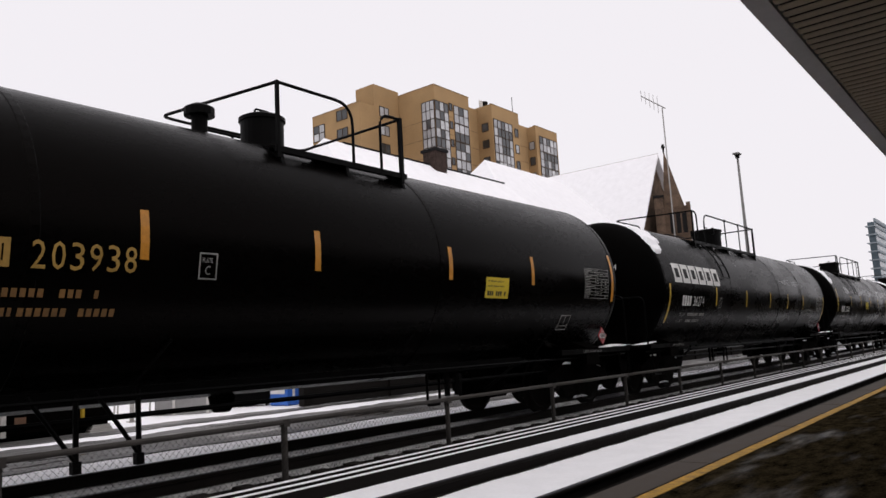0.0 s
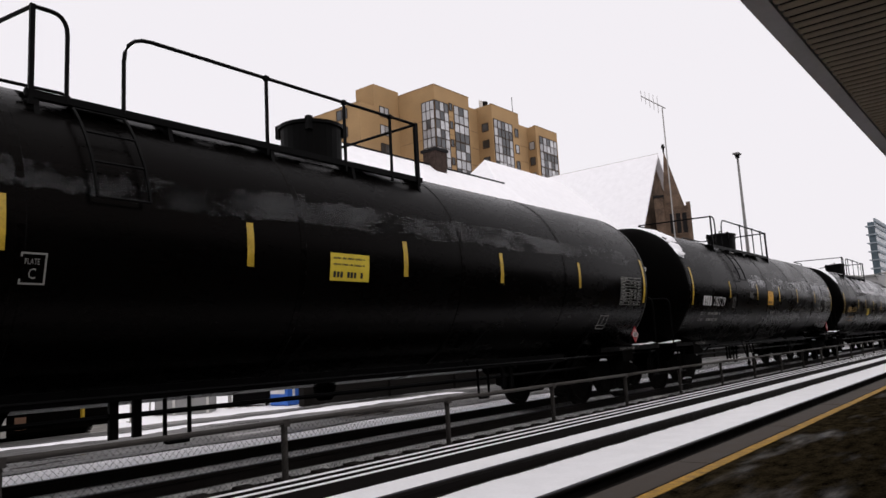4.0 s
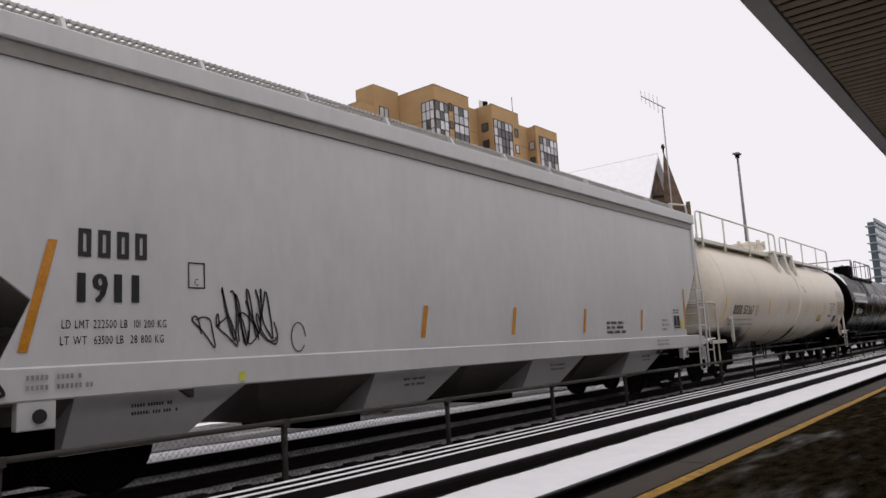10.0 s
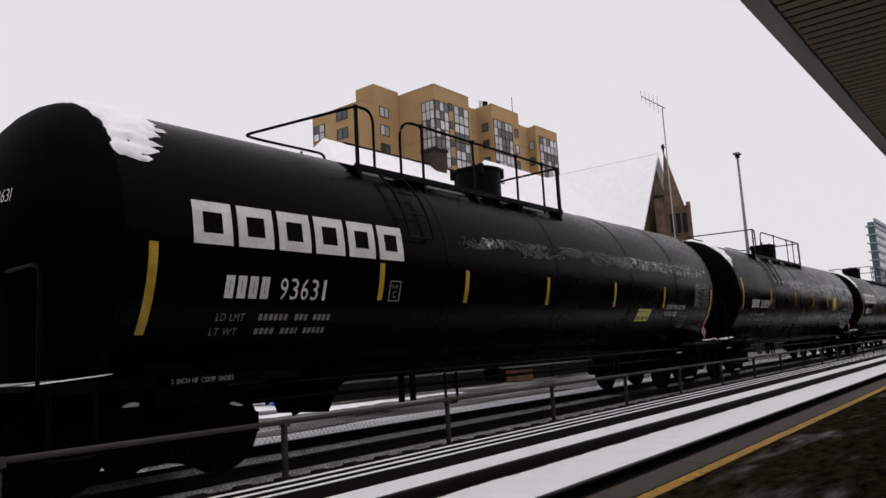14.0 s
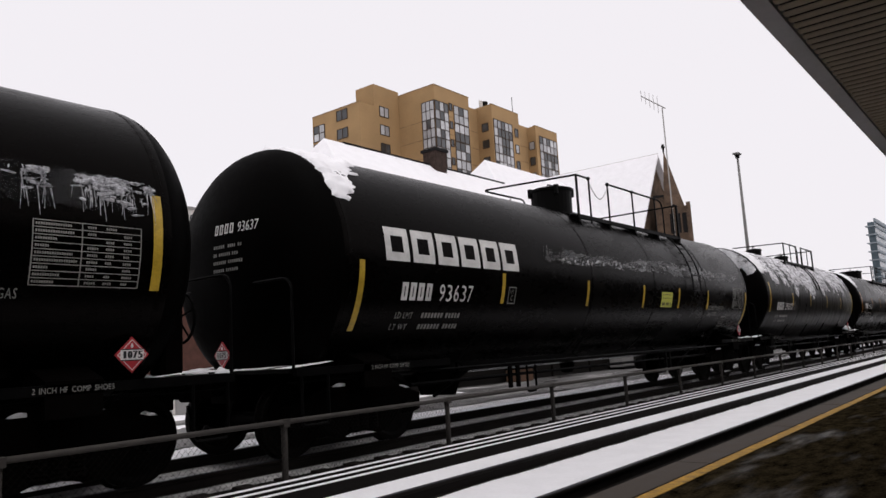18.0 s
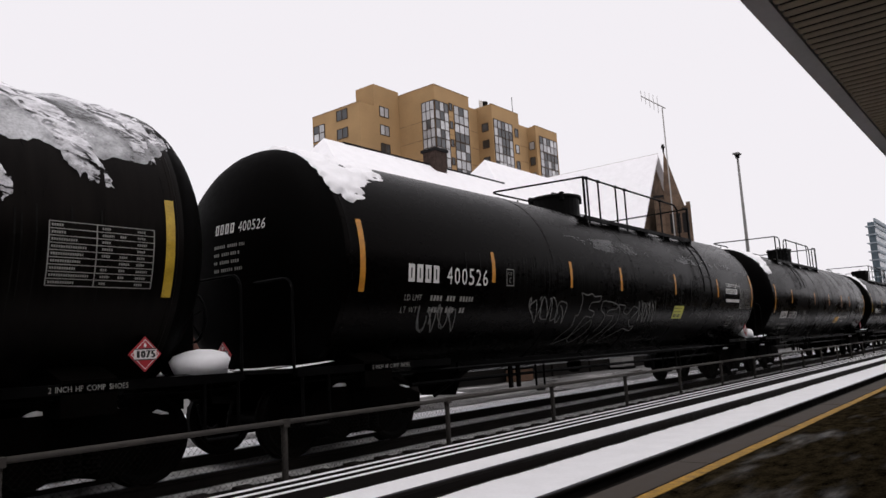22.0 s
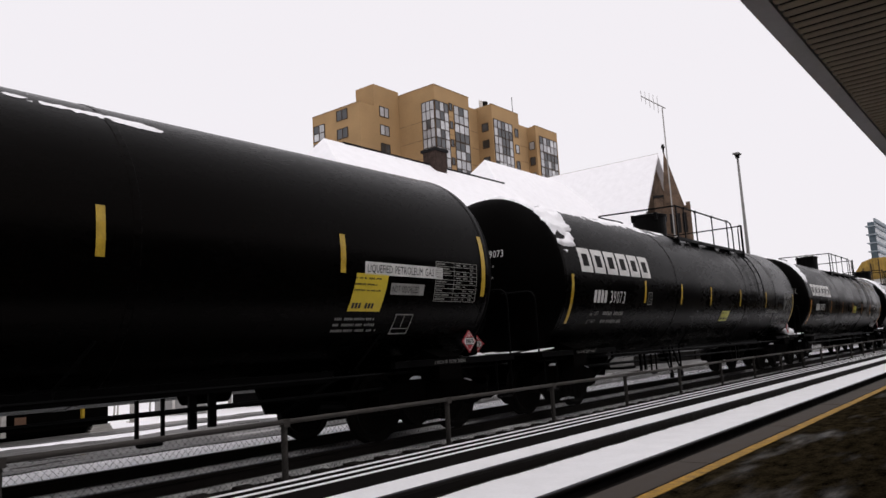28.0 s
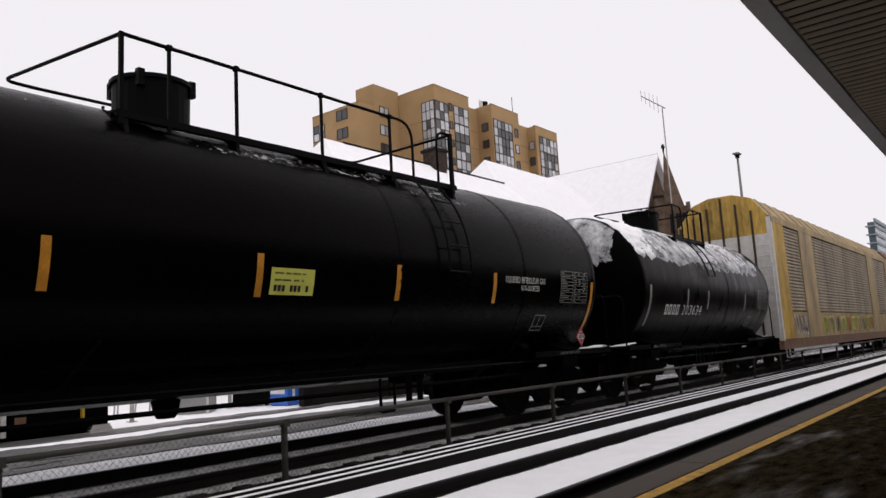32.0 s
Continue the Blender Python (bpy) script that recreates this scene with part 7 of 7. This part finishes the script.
        part("sill_step", tubed(rounded([(x + 0.02 * d, -y - 0.08, 0.95), (x + 0.02 * d, -y - 0.08, 0.40), (x + 0.36 * d, -y - 0.08, 0.40), (x + 0.36 * d, -y - 0.08, 0.95)], 0.04), 0.022), g, car)
        part("step_brace", tubed([(x - 0.35 * d, -y + 0.1, 0.95), (x + 0.0 * d, -y - 0.08, 0.55)], 0.022), g, car)
        part("step_tread", tubed([(x + 0.02 * d, -y - 0.08, 0.66), (x + 0.36 * d, -y - 0.08, 0.66)], 0.014), g, car)
    # lettering on the near side
    flat = on_flat(-y - 0.02)
    decal("mark", mark_bars(1.68, 2.17, 0.25, 4, 0.46), "stencil_black", car, "owner's mark in plain block shapes", put=flat)
    write_fixed("number", "1911", 1.64, 1.77, 0.255, 0.165, "stencil_black", car, put=flat, bold=0.012)
    write("load_limit", "LD LMT 222500 LB  101 200 KG", 1.55, 1.54, 0.075, "stencil_black", car, put=flat, squeeze=0.62)
    write("light_weight", "LT WT  63500 LB  28 800 KG", 1.54, 1.40, 0.075, "stencil_black", car, put=flat, squeeze=0.62)
    decal("plate_box", outline(2.75, 2.94, 1.92, 2.18, 0.014), "stencil_black", car, put=flat)
    write("plate_letter", "C", 2.82, 1.95, 0.07, "stencil_black", car, put=flat)
    decal("reflector_strip", [(1.20, 1.28, 1.35, 2.30)], "stripe_orange", car, put=flat, slant=0.24)
    for x in (6.22, 8.41, 10.76, 13.25):
        decal("reflector_strip", [(x, x + 0.09, 1.37, 1.80)], "stripe_orange", car, put=flat, slant=0.24)
    decal("reflector_strip", [(15.72, 15.8, 1.38, 2.32)], "stripe_orange", car, put=flat, slant=0.1)
    for k in range(3):
        decal("capacity_line", bar_lines(11.72, 1.51 - 0.09 * k, 0.95, 1, 0.1, 0.055, 90 + k), "stencil_black", car, put=flat)
    decal("capacity_text", bar_lines(14.4, 1.56, 0.4, 3, 0.1, 0.05, 71), "stencil_grey", car, put=flat)
    decal("consist_frame", [(15.07, 15.45, 1.38, 1.71)], "placard_white", car, put=flat)
    decal("consist_box", [(15.09, 15.25, 1.45, 1.69), (15.27, 15.43, 1.45, 1.69), (15.09, 15.43, 1.395, 1.435)], "stencil_black", car, put=on_flat(-y - 0.024))
    decal("inspection_tag", [(15.49, 15.65, 1.38, 1.59)], "placard_lime", car, put=flat)
    decal("small_text", bar_lines(15.1, 1.80, 0.4, 2, 0.06, 0.03, 95), "stencil_black", car, put=flat)
    decal("green_tag", [(3.28, 3.36, 0.99, 1.08)], "placard_lime", car, put=on_flat(-y - 0.085))
    graffiti("spray_paint", car, scrawl(3.15, 1.40, 0.6, 0.5, 4, 31), "dark_spray", 0.022, flat)
    graffiti("spray_paint", car, scrawl(2.8, 1.36, 1.0, 0.3, 4, 33), "dark_spray", 0.018, flat)
    graffiti("spray_paint", car, [[(4.12 + 0.10 * math.cos(t), 1.42 + 0.16 * math.sin(t)) for t in [0.3 * i for i in range(20)]]], "dark_spray", 0.014, flat)
    graffiti("spray_paint", car, scrawl(0.62, 1.0, 0.45, 0.14, 3, 35), "stencil_black", 0.03, on_flat(-y - 0.085))
    decal("sill_text", bar_lines(1.25, 1.12, 0.6, 2, 0.08, 0.04, 72) + bar_lines(13.9, 1.12, 0.8, 2, 0.08, 0.04, 73), "stencil_grey", car, put=on_flat(-y - 0.085))
    endp = lambda s, v, lift=0.0: (0.105, -s, v)
    decal("end_mark", mark_bars(1.0, 3.72, 0.13, 4, 0.42), "stencil_black", car, put=endp)
    write("end_number", "1911", 1.03, 3.5, 0.13, "stencil_black", car, put=endp, squeeze=0.75)
    decal("end_data", bar_lines(0.35, 2.75, 0.7, 3, 0.13, 0.05, 74), "stencil_grey", car, put=endp)


def white_tank_car(u0):
    L = 15.45
    car = thing("tank_car", "cream-white tank car with sooty belly and full-length walkway", "tank car", "freight train cars")
    CARS.append((car, u0))
    tank_body(car, L, "tank_white", 0.74)
    for x in (0.02, L - 0.02):
        ring(car, x, "tank_white", 0.03, 0.005)
    ring(car, 7.95, "tank_white", 0.1, 0.04)
    ring(car, -0.12, "tank_white", 0.05, 0.015)
    for x in (2.9, 5.4, 8.93, 10.42, 12.0):
        ring(car, x, "tank_white", 0.02, 0.004)
    for d, x in ((-1, 0.0), (1, L)):
        end_gear(car, x, d, "cream_rail")
        part("corner_bracket", prism(bmesh.new(), [(x - 0.78 * d, 1.72), (x - 0.42 * d, 1.66), (x - 0.42 * d, 1.60), (x - 0.68 * d, 1.62), (x - 0.68 * d, 1.0), (x - 0.78 * d, 1.0)], "y", -1.47, -1.40), "cream_rail", car)
        part("corner_rail", tubed(rounded([(x + 0.9 * d, 1.2, 2.05), (x + 0.9 * d, -1.42, 2.05), (x + 0.45 * d, -1.42, 2.05), (x + 0.40 * d, -1.42, 1.0)], 0.15), 0.03), "cream_rail", car)
    underside(car, L, seed=20, jacket=False)
    # end ladder on the left head
    for yy in (-1.12, -0.6):
        part("ladder_rail", tubed([(-0.86, yy, 0.6), (-0.86, yy, 2.9), (-0.45, yy, 3.95)], 0.026), "cream_rail", car)
    for k in range(10):
        z = 0.8 + 0.33 * k
        xx = -0.86 if z < 2.9 else -0.86 + 0.41 * (z - 2.9) / 1.05
        part("rung", tubed([(xx, -1.12, z), (xx, -0.6, z)], 0.018), "cream_rail", car)
    # full-length walkway with a handrail
    part("walkway", boxed(-0.7, 15.3, -1.17, -0.76, 3.76, 3.80), "cream_rail", car)
    part("walkway", boxed(-0.7, 15.3, 0.76, 1.17, 3.76, 3.80), "cream_rail", car)
    part("deck_edge", boxed(-0.7, 15.3, -1.19, -1.17, 3.74, 3.83), "cream_rail", car)
    part("handrail", tubed(rounded([(-0.67, -1.21, 3.8), (-0.67, -1.21, 4.555), (7.04, -1.21, 4.555), (7.06, -1.21, 3.8)], 0.2), 0.025), "cream_rail", car)
    part("handrail", tubed(rounded([(7.67, -1.21, 3.8), (7.67, -1.21, 4.555), (15.26, -1.21, 4.555), (15.3, -1.21, 3.75)], 0.2), 0.025), "cream_rail", car)
    for x in (-0.25, 1.6, 3.98, 6.3, 8.55, 10.83, 13.2, 15.16):
        part("rail_post", boxed(x - 0.035, x + 0.035, -1.225, -1.193, 3.58, 4.555), "cream_rail", car)
    d = part("manway_dome", lathe(bmesh.new(), [(3.8, 0.62), (4.35, 0.62), (4.35, 0.68), (4.42, 0.68), (4.46, 0.5)], "z", 28, (7.7, 0, 0)), "tank_white", car, "cream valve housing with bolted lid")
    for k in range(6):
        a = k * math.pi / 3
        part("latch", boxed(7.7 + 0.66 * math.cos(a) - 0.05, 7.7 + 0.66 * math.cos(a) + 0.05, 0.66 * math.sin(a) - 0.05, 0.66 * math.sin(a) + 0.05, 4.2, 4.5), "cream_rail", d)
    part("working_platform", boxed(6.2, 8.74, -1.34, -0.7, 3.86, 3.93), "cream_rail", car)
    for x in (6.4, 7.6, 8.6):
        part("platform_gusset", prism(bmesh.new(), [(-1.34, 3.86), (-0.8, 3.86), (-1.05, 3.66), (-1.38, 3.2), (-1.46, 3.2)], "x", x - 0.12, x + 0.12), "cream_rail", car)
    part("hoop_rail", tubed(rounded([(5.9, -0.5, 3.95), (6.1, -0.5, 4.35), (7.1, -0.5, 4.4), (7.2, -0.5, 4.0)], 0.12), 0.02), "cream_rail", car)
    # lettering
    decal("mark", mark_bars(0.72, -0.67, 0.26, 4, 0.5), "stencil_black", car, "owner's mark in plain block shapes")
    write_fixed("number", "57267", 1.62, -0.67, 0.26, 0.19, "stencil_black", car, bold=0.01)
    decal("plate_box", outline(2.78, 3.0, -0.68, -0.40, 0.016), "stencil_black", car)
    write("plate_text", "PLATE", 2.81, -0.50, 0.05, "stencil_black", car, squeeze=0.55)
    write("plate_letter", "C", 2.85, -0.63, 0.09, "stencil_black", car)
    decal("data_text", bar_lines(0.64, -0.86, 2.3, 2, 0.15, 0.05, 81), "stencil_grey", car)
    decal("end_strip", [(-0.08, 0.03, -1.1, -0.2)], "tape_bright", car)
    decal("end_strip", [(L - 0.15, L - 0.05, -0.95, -0.05)], "tape_bright", car)
    stripes(car, (4.16, 6.45, 9.08, 10.4, 11.88), "tape_bright", -0.63, -0.17)
    for t, x, v in (("WATER CAPACITY", 8.33, 0.32), ("280554 LBS", 8.47, 0.235), ("127259 KGS", 8.48, 0.145)):
        gap = 0.37 if len(t) < 12 else 0.51
        ob, end = write("capacity_text", t, 0, v, 0.062, "stencil_black", car, squeeze=0.62)
        for p in ob.data.vertices:
            p.co.x = x + p.co.x * gap / end
    for t, x, w, v in (("NON ODORIZED", 12.61, 1.01, -0.25), ("LIQUIFIED", 12.81, 0.63, -0.37), ("PETROLEUM", 12.74, 0.79, -0.50), ("GAS", 12.96, 0.29, -0.62)):
        ob, end = write("commodity_text", t, 0, v, 0.095, "stencil_black", car, squeeze=0.75)
        for p in ob.data.vertices:
            p.co.x = x + p.co.x * w / end
    decal("small_text", [(12.58, 13.2, -0.68, -0.65), (12.6, 13.15, -0.73, -0.70)], "stencil_black", car)
    decal("phone_card", [(10.83, 11.54, -0.93, -0.65)], "placard_yellow", car)
    decal("card_text", bar_lines(10.87, -0.71, 0.62, 2, 0.06, 0.025, 82) + [(10.88 + 0.052 * i, 10.92 + 0.052 * i, -0.9, -0.82) for i in range(12) if i not in (3, 7)], "stencil_black", car, lift=0.011)
    decal("data_table", grid_table(14.08, -0.62, 1.02, 0.5, 8, 4, 83), "stencil_black", car)
    decal("bracket_frame", outline(13.92, 15.02, 0.06, 0.36, 0.04) + [(14.28, 14.32, 0.1, 0.32), (14.63, 14.67, 0.1, 0.32)], "cream_rail", car, "raised card holder frame", lift=0.035)
    # grey patch inside the holder frame: its shadow put in as colour
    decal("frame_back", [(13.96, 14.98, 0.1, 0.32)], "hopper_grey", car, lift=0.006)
    decal("black_panel", [(13.63, 14.13, -0.95, -0.67)], "stencil_black", car)
    e = lambda s, v, lift=0.0: (-0.2 - 0.74 * math.sqrt(max(0.02, 1 - ((s * s + (v - Z_T) ** 2) / R_T ** 2))) - 0.012, -s, v)
    write("end_number", "57267", 0.35, 2.72, 0.15, "stencil_black", car, put=e, squeeze=0.7)
    decal("end_mark", mark_bars(-0.15, 2.72, 0.15, 4, 0.5), "stencil_black", car, put=e)
    decal("end_data", bar_lines(-0.15, 2.4, 0.8, 4, 0.12, 0.05, 84), "stencil_grey", car, put=e)
    placard(car, 14.88, -1.47, 1.23, "1075", size=0.21)
    part("placard_holder", boxed(14.80, 14.96, -1.455, -1.40, 0.92, 1.45), "cream_rail", car)
    placard(car, -0.96, 0.1, 1.4, "1075", "end")
    snow_cover("snow_drift", 0.1, 2.4, 48, 120, 91, car, **CAP)
    snow_cover("snow_drift", 6.8, 11.0, 35, 110, 92, car, **dict(CAP, level=0.85))
    snow_cover("ridge_snow", 10.6, 15.2, 43, 100, 93, car, **dict(CAP, level=0.45, taper=0.0, fade_in=0.4))


def autorack(u0, L, label, yellow, first):
    car = thing("autorack_car", label, "autorack car", "freight train cars")
    CARS.append((car, u0))
    y = 1.52
    beige = "rack_beige" if first else "rust"
    pts = [(-y, 1.0), (y, 1.0), (y, 5.02), (1.0, 5.72), (0.4, 5.92), (-0.4, 5.92), (-1.0, 5.72), (-y, 5.02)]
    for x in (0, L - 0.08):
        part("end_door", prism(bmesh.new(), pts, "x", x, x + 0.08), yellow, car)
    if first:
        for k in range(6):
            a = -y + 0.06 + (2 * y - 0.12) * k / 6
            part("door_panel", boxed(-0.014, -0.002, a + 0.04, a + (2 * y - 0.12) / 6 - 0.04, 1.0, 4.45), "stone_trim", car, "grimy white lower door panel")
    for k in range(7):
        yy = -y + 0.06 + (2 * y - 0.12) * k / 6
        part("door_rib", boxed(-0.06, 0.0, yy - 0.03, yy + 0.03, 1.0, 5.0 + 0.85 * (1 - abs(k - 3) / 3)), "stone_trim" if k == 0 and first else "mullion" if first else yellow, car)
    part("corner_post", boxed(-0.02, 0.12, -y - 0.05, -y + 0.1, 0.9, 5.0), "stone_trim" if first else yellow, car, "whitish corner post")
    roof = [(-y, 5.02), (-1.0, 5.72), (-0.4, 5.92), (0.4, 5.92), (1.0, 5.72), (y, 5.02), (y - 0.06, 4.98), (0.97, 5.66), (0.4, 5.86), (-0.4, 5.86), (-0.97, 5.66), (-y + 0.06, 4.98)]
    part("roof", prism(bmesh.new(), roof, "x", 0.08, L - 0.08), beige, car, "weathered ribbed roof")
    for k in range(20):
        x = 0.6 + (L - 1.2) * k / 19
        part("roof_rib", prism(bmesh.new(), [(p * 1.01, z + 0.025) for p, z in roof[:6]] + [(p, z) for p, z in roof[5::-1]], "x", x - 0.03, x + 0.03), beige, car)
    runs = [(0.12, 1.5, 0), (1.56, 3.6, 1), (3.64, 5.66, 0), (5.7, 7.6, 1), (7.64, 9.55, 1), (9.6, 11.5, 1), (11.55, 13.5, 1), (13.55, 15.5, 1), (15.55, 17.46, 1), (17.5, 19.5, 0), (19.55, 21.5, 1), (21.55, L - 1.5, 1), (L - 1.45, L - 0.1, 0)]
    for s in (-1, 1):
        part("sill", boxed(0, L, s * (y - 0.05) - 0.08, s * (y - 0.05) + 0.08, 0.62, 0.95), "rust" if first else yellow, car)
        part("top_rail", boxed(0, L, s * y - 0.05, s * y + 0.05, 4.84, 5.06), beige, car)
        part("inner_wall", boxed(0.05, L - 0.05, s * (y - 0.06) - 0.01, s * (y - 0.06) + 0.01, 0.95, 4.9), "grimy_steel", car)
        for a, b, ribbed in runs:
            if not ribbed:
                part("post", boxed(a, b, s * y - 0.04, s * y + 0.04, 0.95, 4.84), yellow if a < 1 else beige, car, "rust-stained side post")
                continue
            bm = bmesh.new()
            prof = []
            for j in range(25):
                z = 1.88 + 0.118 * j
                prof += [(s * (y - 0.03), z), (s * (y + 0.014), z + 0.03), (s * (y + 0.014), z + 0.08)]
            vs0 = [bm.verts.new((a, p, z)) for p, z in prof]
            vs1 = [bm.verts.new((b, p, z)) for p, z in prof]
            for j in range(len(prof) - 1):
                bm.faces.new((vs0[j], vs1[j], vs1[j + 1], vs0[j + 1]))
            part("side_panel", bm, "autorack_panel", car, "ribbed perforated side panel")
            part("lower_panel", boxed(a, b, s * y - 0.03, s * y + 0.0, 0.95, 1.86), beige, car)
    if first:
        flat = on_flat(-y - 0.03)
        graffiti("spray_paint", car, scrawl(1.7, 1.1, 1.7, 0.6, 4, 41), "stencil_white", 0.05, flat)
        graffiti("spray_paint", car, scrawl(1.9, 1.2, 1.5, 0.5, 3, 42), "dark_spray", 0.04, flat)
        for k in range(10):
            x = 5.9 + 1.15 * k
            decal("sprayed_block", [(x, x + 0.85, 1.12, 1.72)], ("placard_lime", "stripe_pale", "frost", "placard_lime", "stripe_orange")[k % 5], car, put=flat)
            graffiti("spray_paint", car, scrawl(x + 0.1, 1.15, 0.7, 0.5, 2, 150 + k), "dark_spray", 0.04, on_flat(-y - 0.04))
    for x, d in ((0.0, -1), (L, 1)):
        coupler(car, x + 0.35 * d, d)
        part("draft_box", boxed(min(x + 0.3 * d, x - 3.2 * d), max(x + 0.3 * d, x - 3.2 * d), -0.4, 0.4, 0.62, 1.0), "grimy_steel", car)
        truck(car, x - 1.9 * d)
        part("sill_step", tubed(rounded([(x - 0.3 * d, -y, 0.7), (x - 0.3 * d, -y, 0.35), (x - 0.7 * d, -y, 0.35), (x - 0.7 * d, -y, 0.7)], 0.04), 0.02), "stone_trim", car)
        for k in range(9):
            z = 1.2 + 0.36 * k
            part("rung", tubed([(x + 0.09 * d, -y + 0.05, z), (x + 0.09 * d, -y + 0.42, z)], 0.014), "stone_trim", car)
    part("deck", boxed(0, L, -y, y, 0.9, 0.94), "grimy_steel", car)


def sooty(m):
    """Oily soot thrown up on the belly above the trucks, with ragged edges."""
    n, l = m.node_tree.nodes, m.node_tree.links
    b = n["Principled BSDF"]
    old = b.inputs["Base Color"].links[0].from_socket
    co, sep = n.new("ShaderNodeTexCoord"), n.new("ShaderNodeSeparateXYZ")
    l.new(co.outputs["Object"], sep.inputs[0])

    def calc(op, a, c, d=None):
        k = n.new("ShaderNodeMath")
        k.operation = op
        for i, v in enumerate((a, c, d)):
            if v is None:
                continue
            if isinstance(v, float):
                k.inputs[i].default_value = v
            else:
                l.new(v, k.inputs[i])
        return k.outputs[0]
    tex = n.new("ShaderNodeTexNoise")
    tex.inputs["Scale"].default_value, tex.inputs["Detail"].default_value = 2.2, 8
    flow = n.new("ShaderNodeMapping")
    flow.inputs["Scale"].default_value = (0.5, 1.0, 1.6)
    l.new(co.outputs["Object"], flow.inputs["Vector"])
    l.new(flow.outputs[0], tex.inputs["Vector"])
    off = calc("ABSOLUTE", calc("ADD", sep.outputs["X"], -7.6), None)
    reach = calc("MULTIPLY", calc("SUBTRACT", off, 4.0), 0.22)
    reach = calc("MINIMUM", reach, 0.34)
    reach = calc("MAXIMUM", reach, -0.12)
    edge = calc("ADD", reach, 1.0)
    wob = calc("MULTIPLY", calc("SUBTRACT", tex.outputs["Fac"], 0.5), 0.4)
    mask = n.new("ShaderNodeMapRange")
    mask.interpolation_type = "SMOOTHSTEP"
    mask.inputs["From Min"].default_value, mask.inputs["From Max"].default_value = -0.12, 0.12
    l.new(calc("ADD", calc("SUBTRACT", edge, sep.outputs["Z"]), wob), mask.inputs["Value"])
    mix = n.new("ShaderNodeMix")
    mix.data_type = "RGBA"
    mix.inputs["B"].default_value = (0.035, 0.028, 0.022, 1)
    l.new(mask.outputs[0], mix.inputs["Factor"])
    l.new(old, mix.inputs["A"])
    l.new(mix.outputs["Result"], b.inputs["Base Color"])


sooty(M["tank_white"])
M["slick"] = broken(material("wet_glossy_black_paint", (0.004, 0.004, 0.0042), 0.14, spec=0.45, grain=0.3, scale=2, fine=20), 3.0, (0.6, 1, 1), 0.4, 0.7, 0.0, 0.8)
train()


# ---- motion: the whole train rolls past, slowing a little ----
def travelled(t):
    return 8.78 * t - 0.01 * t * t


def motions():
    for car, u0 in CARS:
        walk(car, [(t, pose(u0 - travelled(t), 8.0, 0)) for t in range(33)])
    steps = [i * 2 / 30 for i in range(481)]
    turns = [(t, -math.degrees(travelled(t) / WHEEL_R)) for t in steps]
    for ob, x in WHEELSETS:
        walk(ob, [(t, pose(x, 0, WHEEL_R, 0, a, 0)) for t, a in turns])


motions()
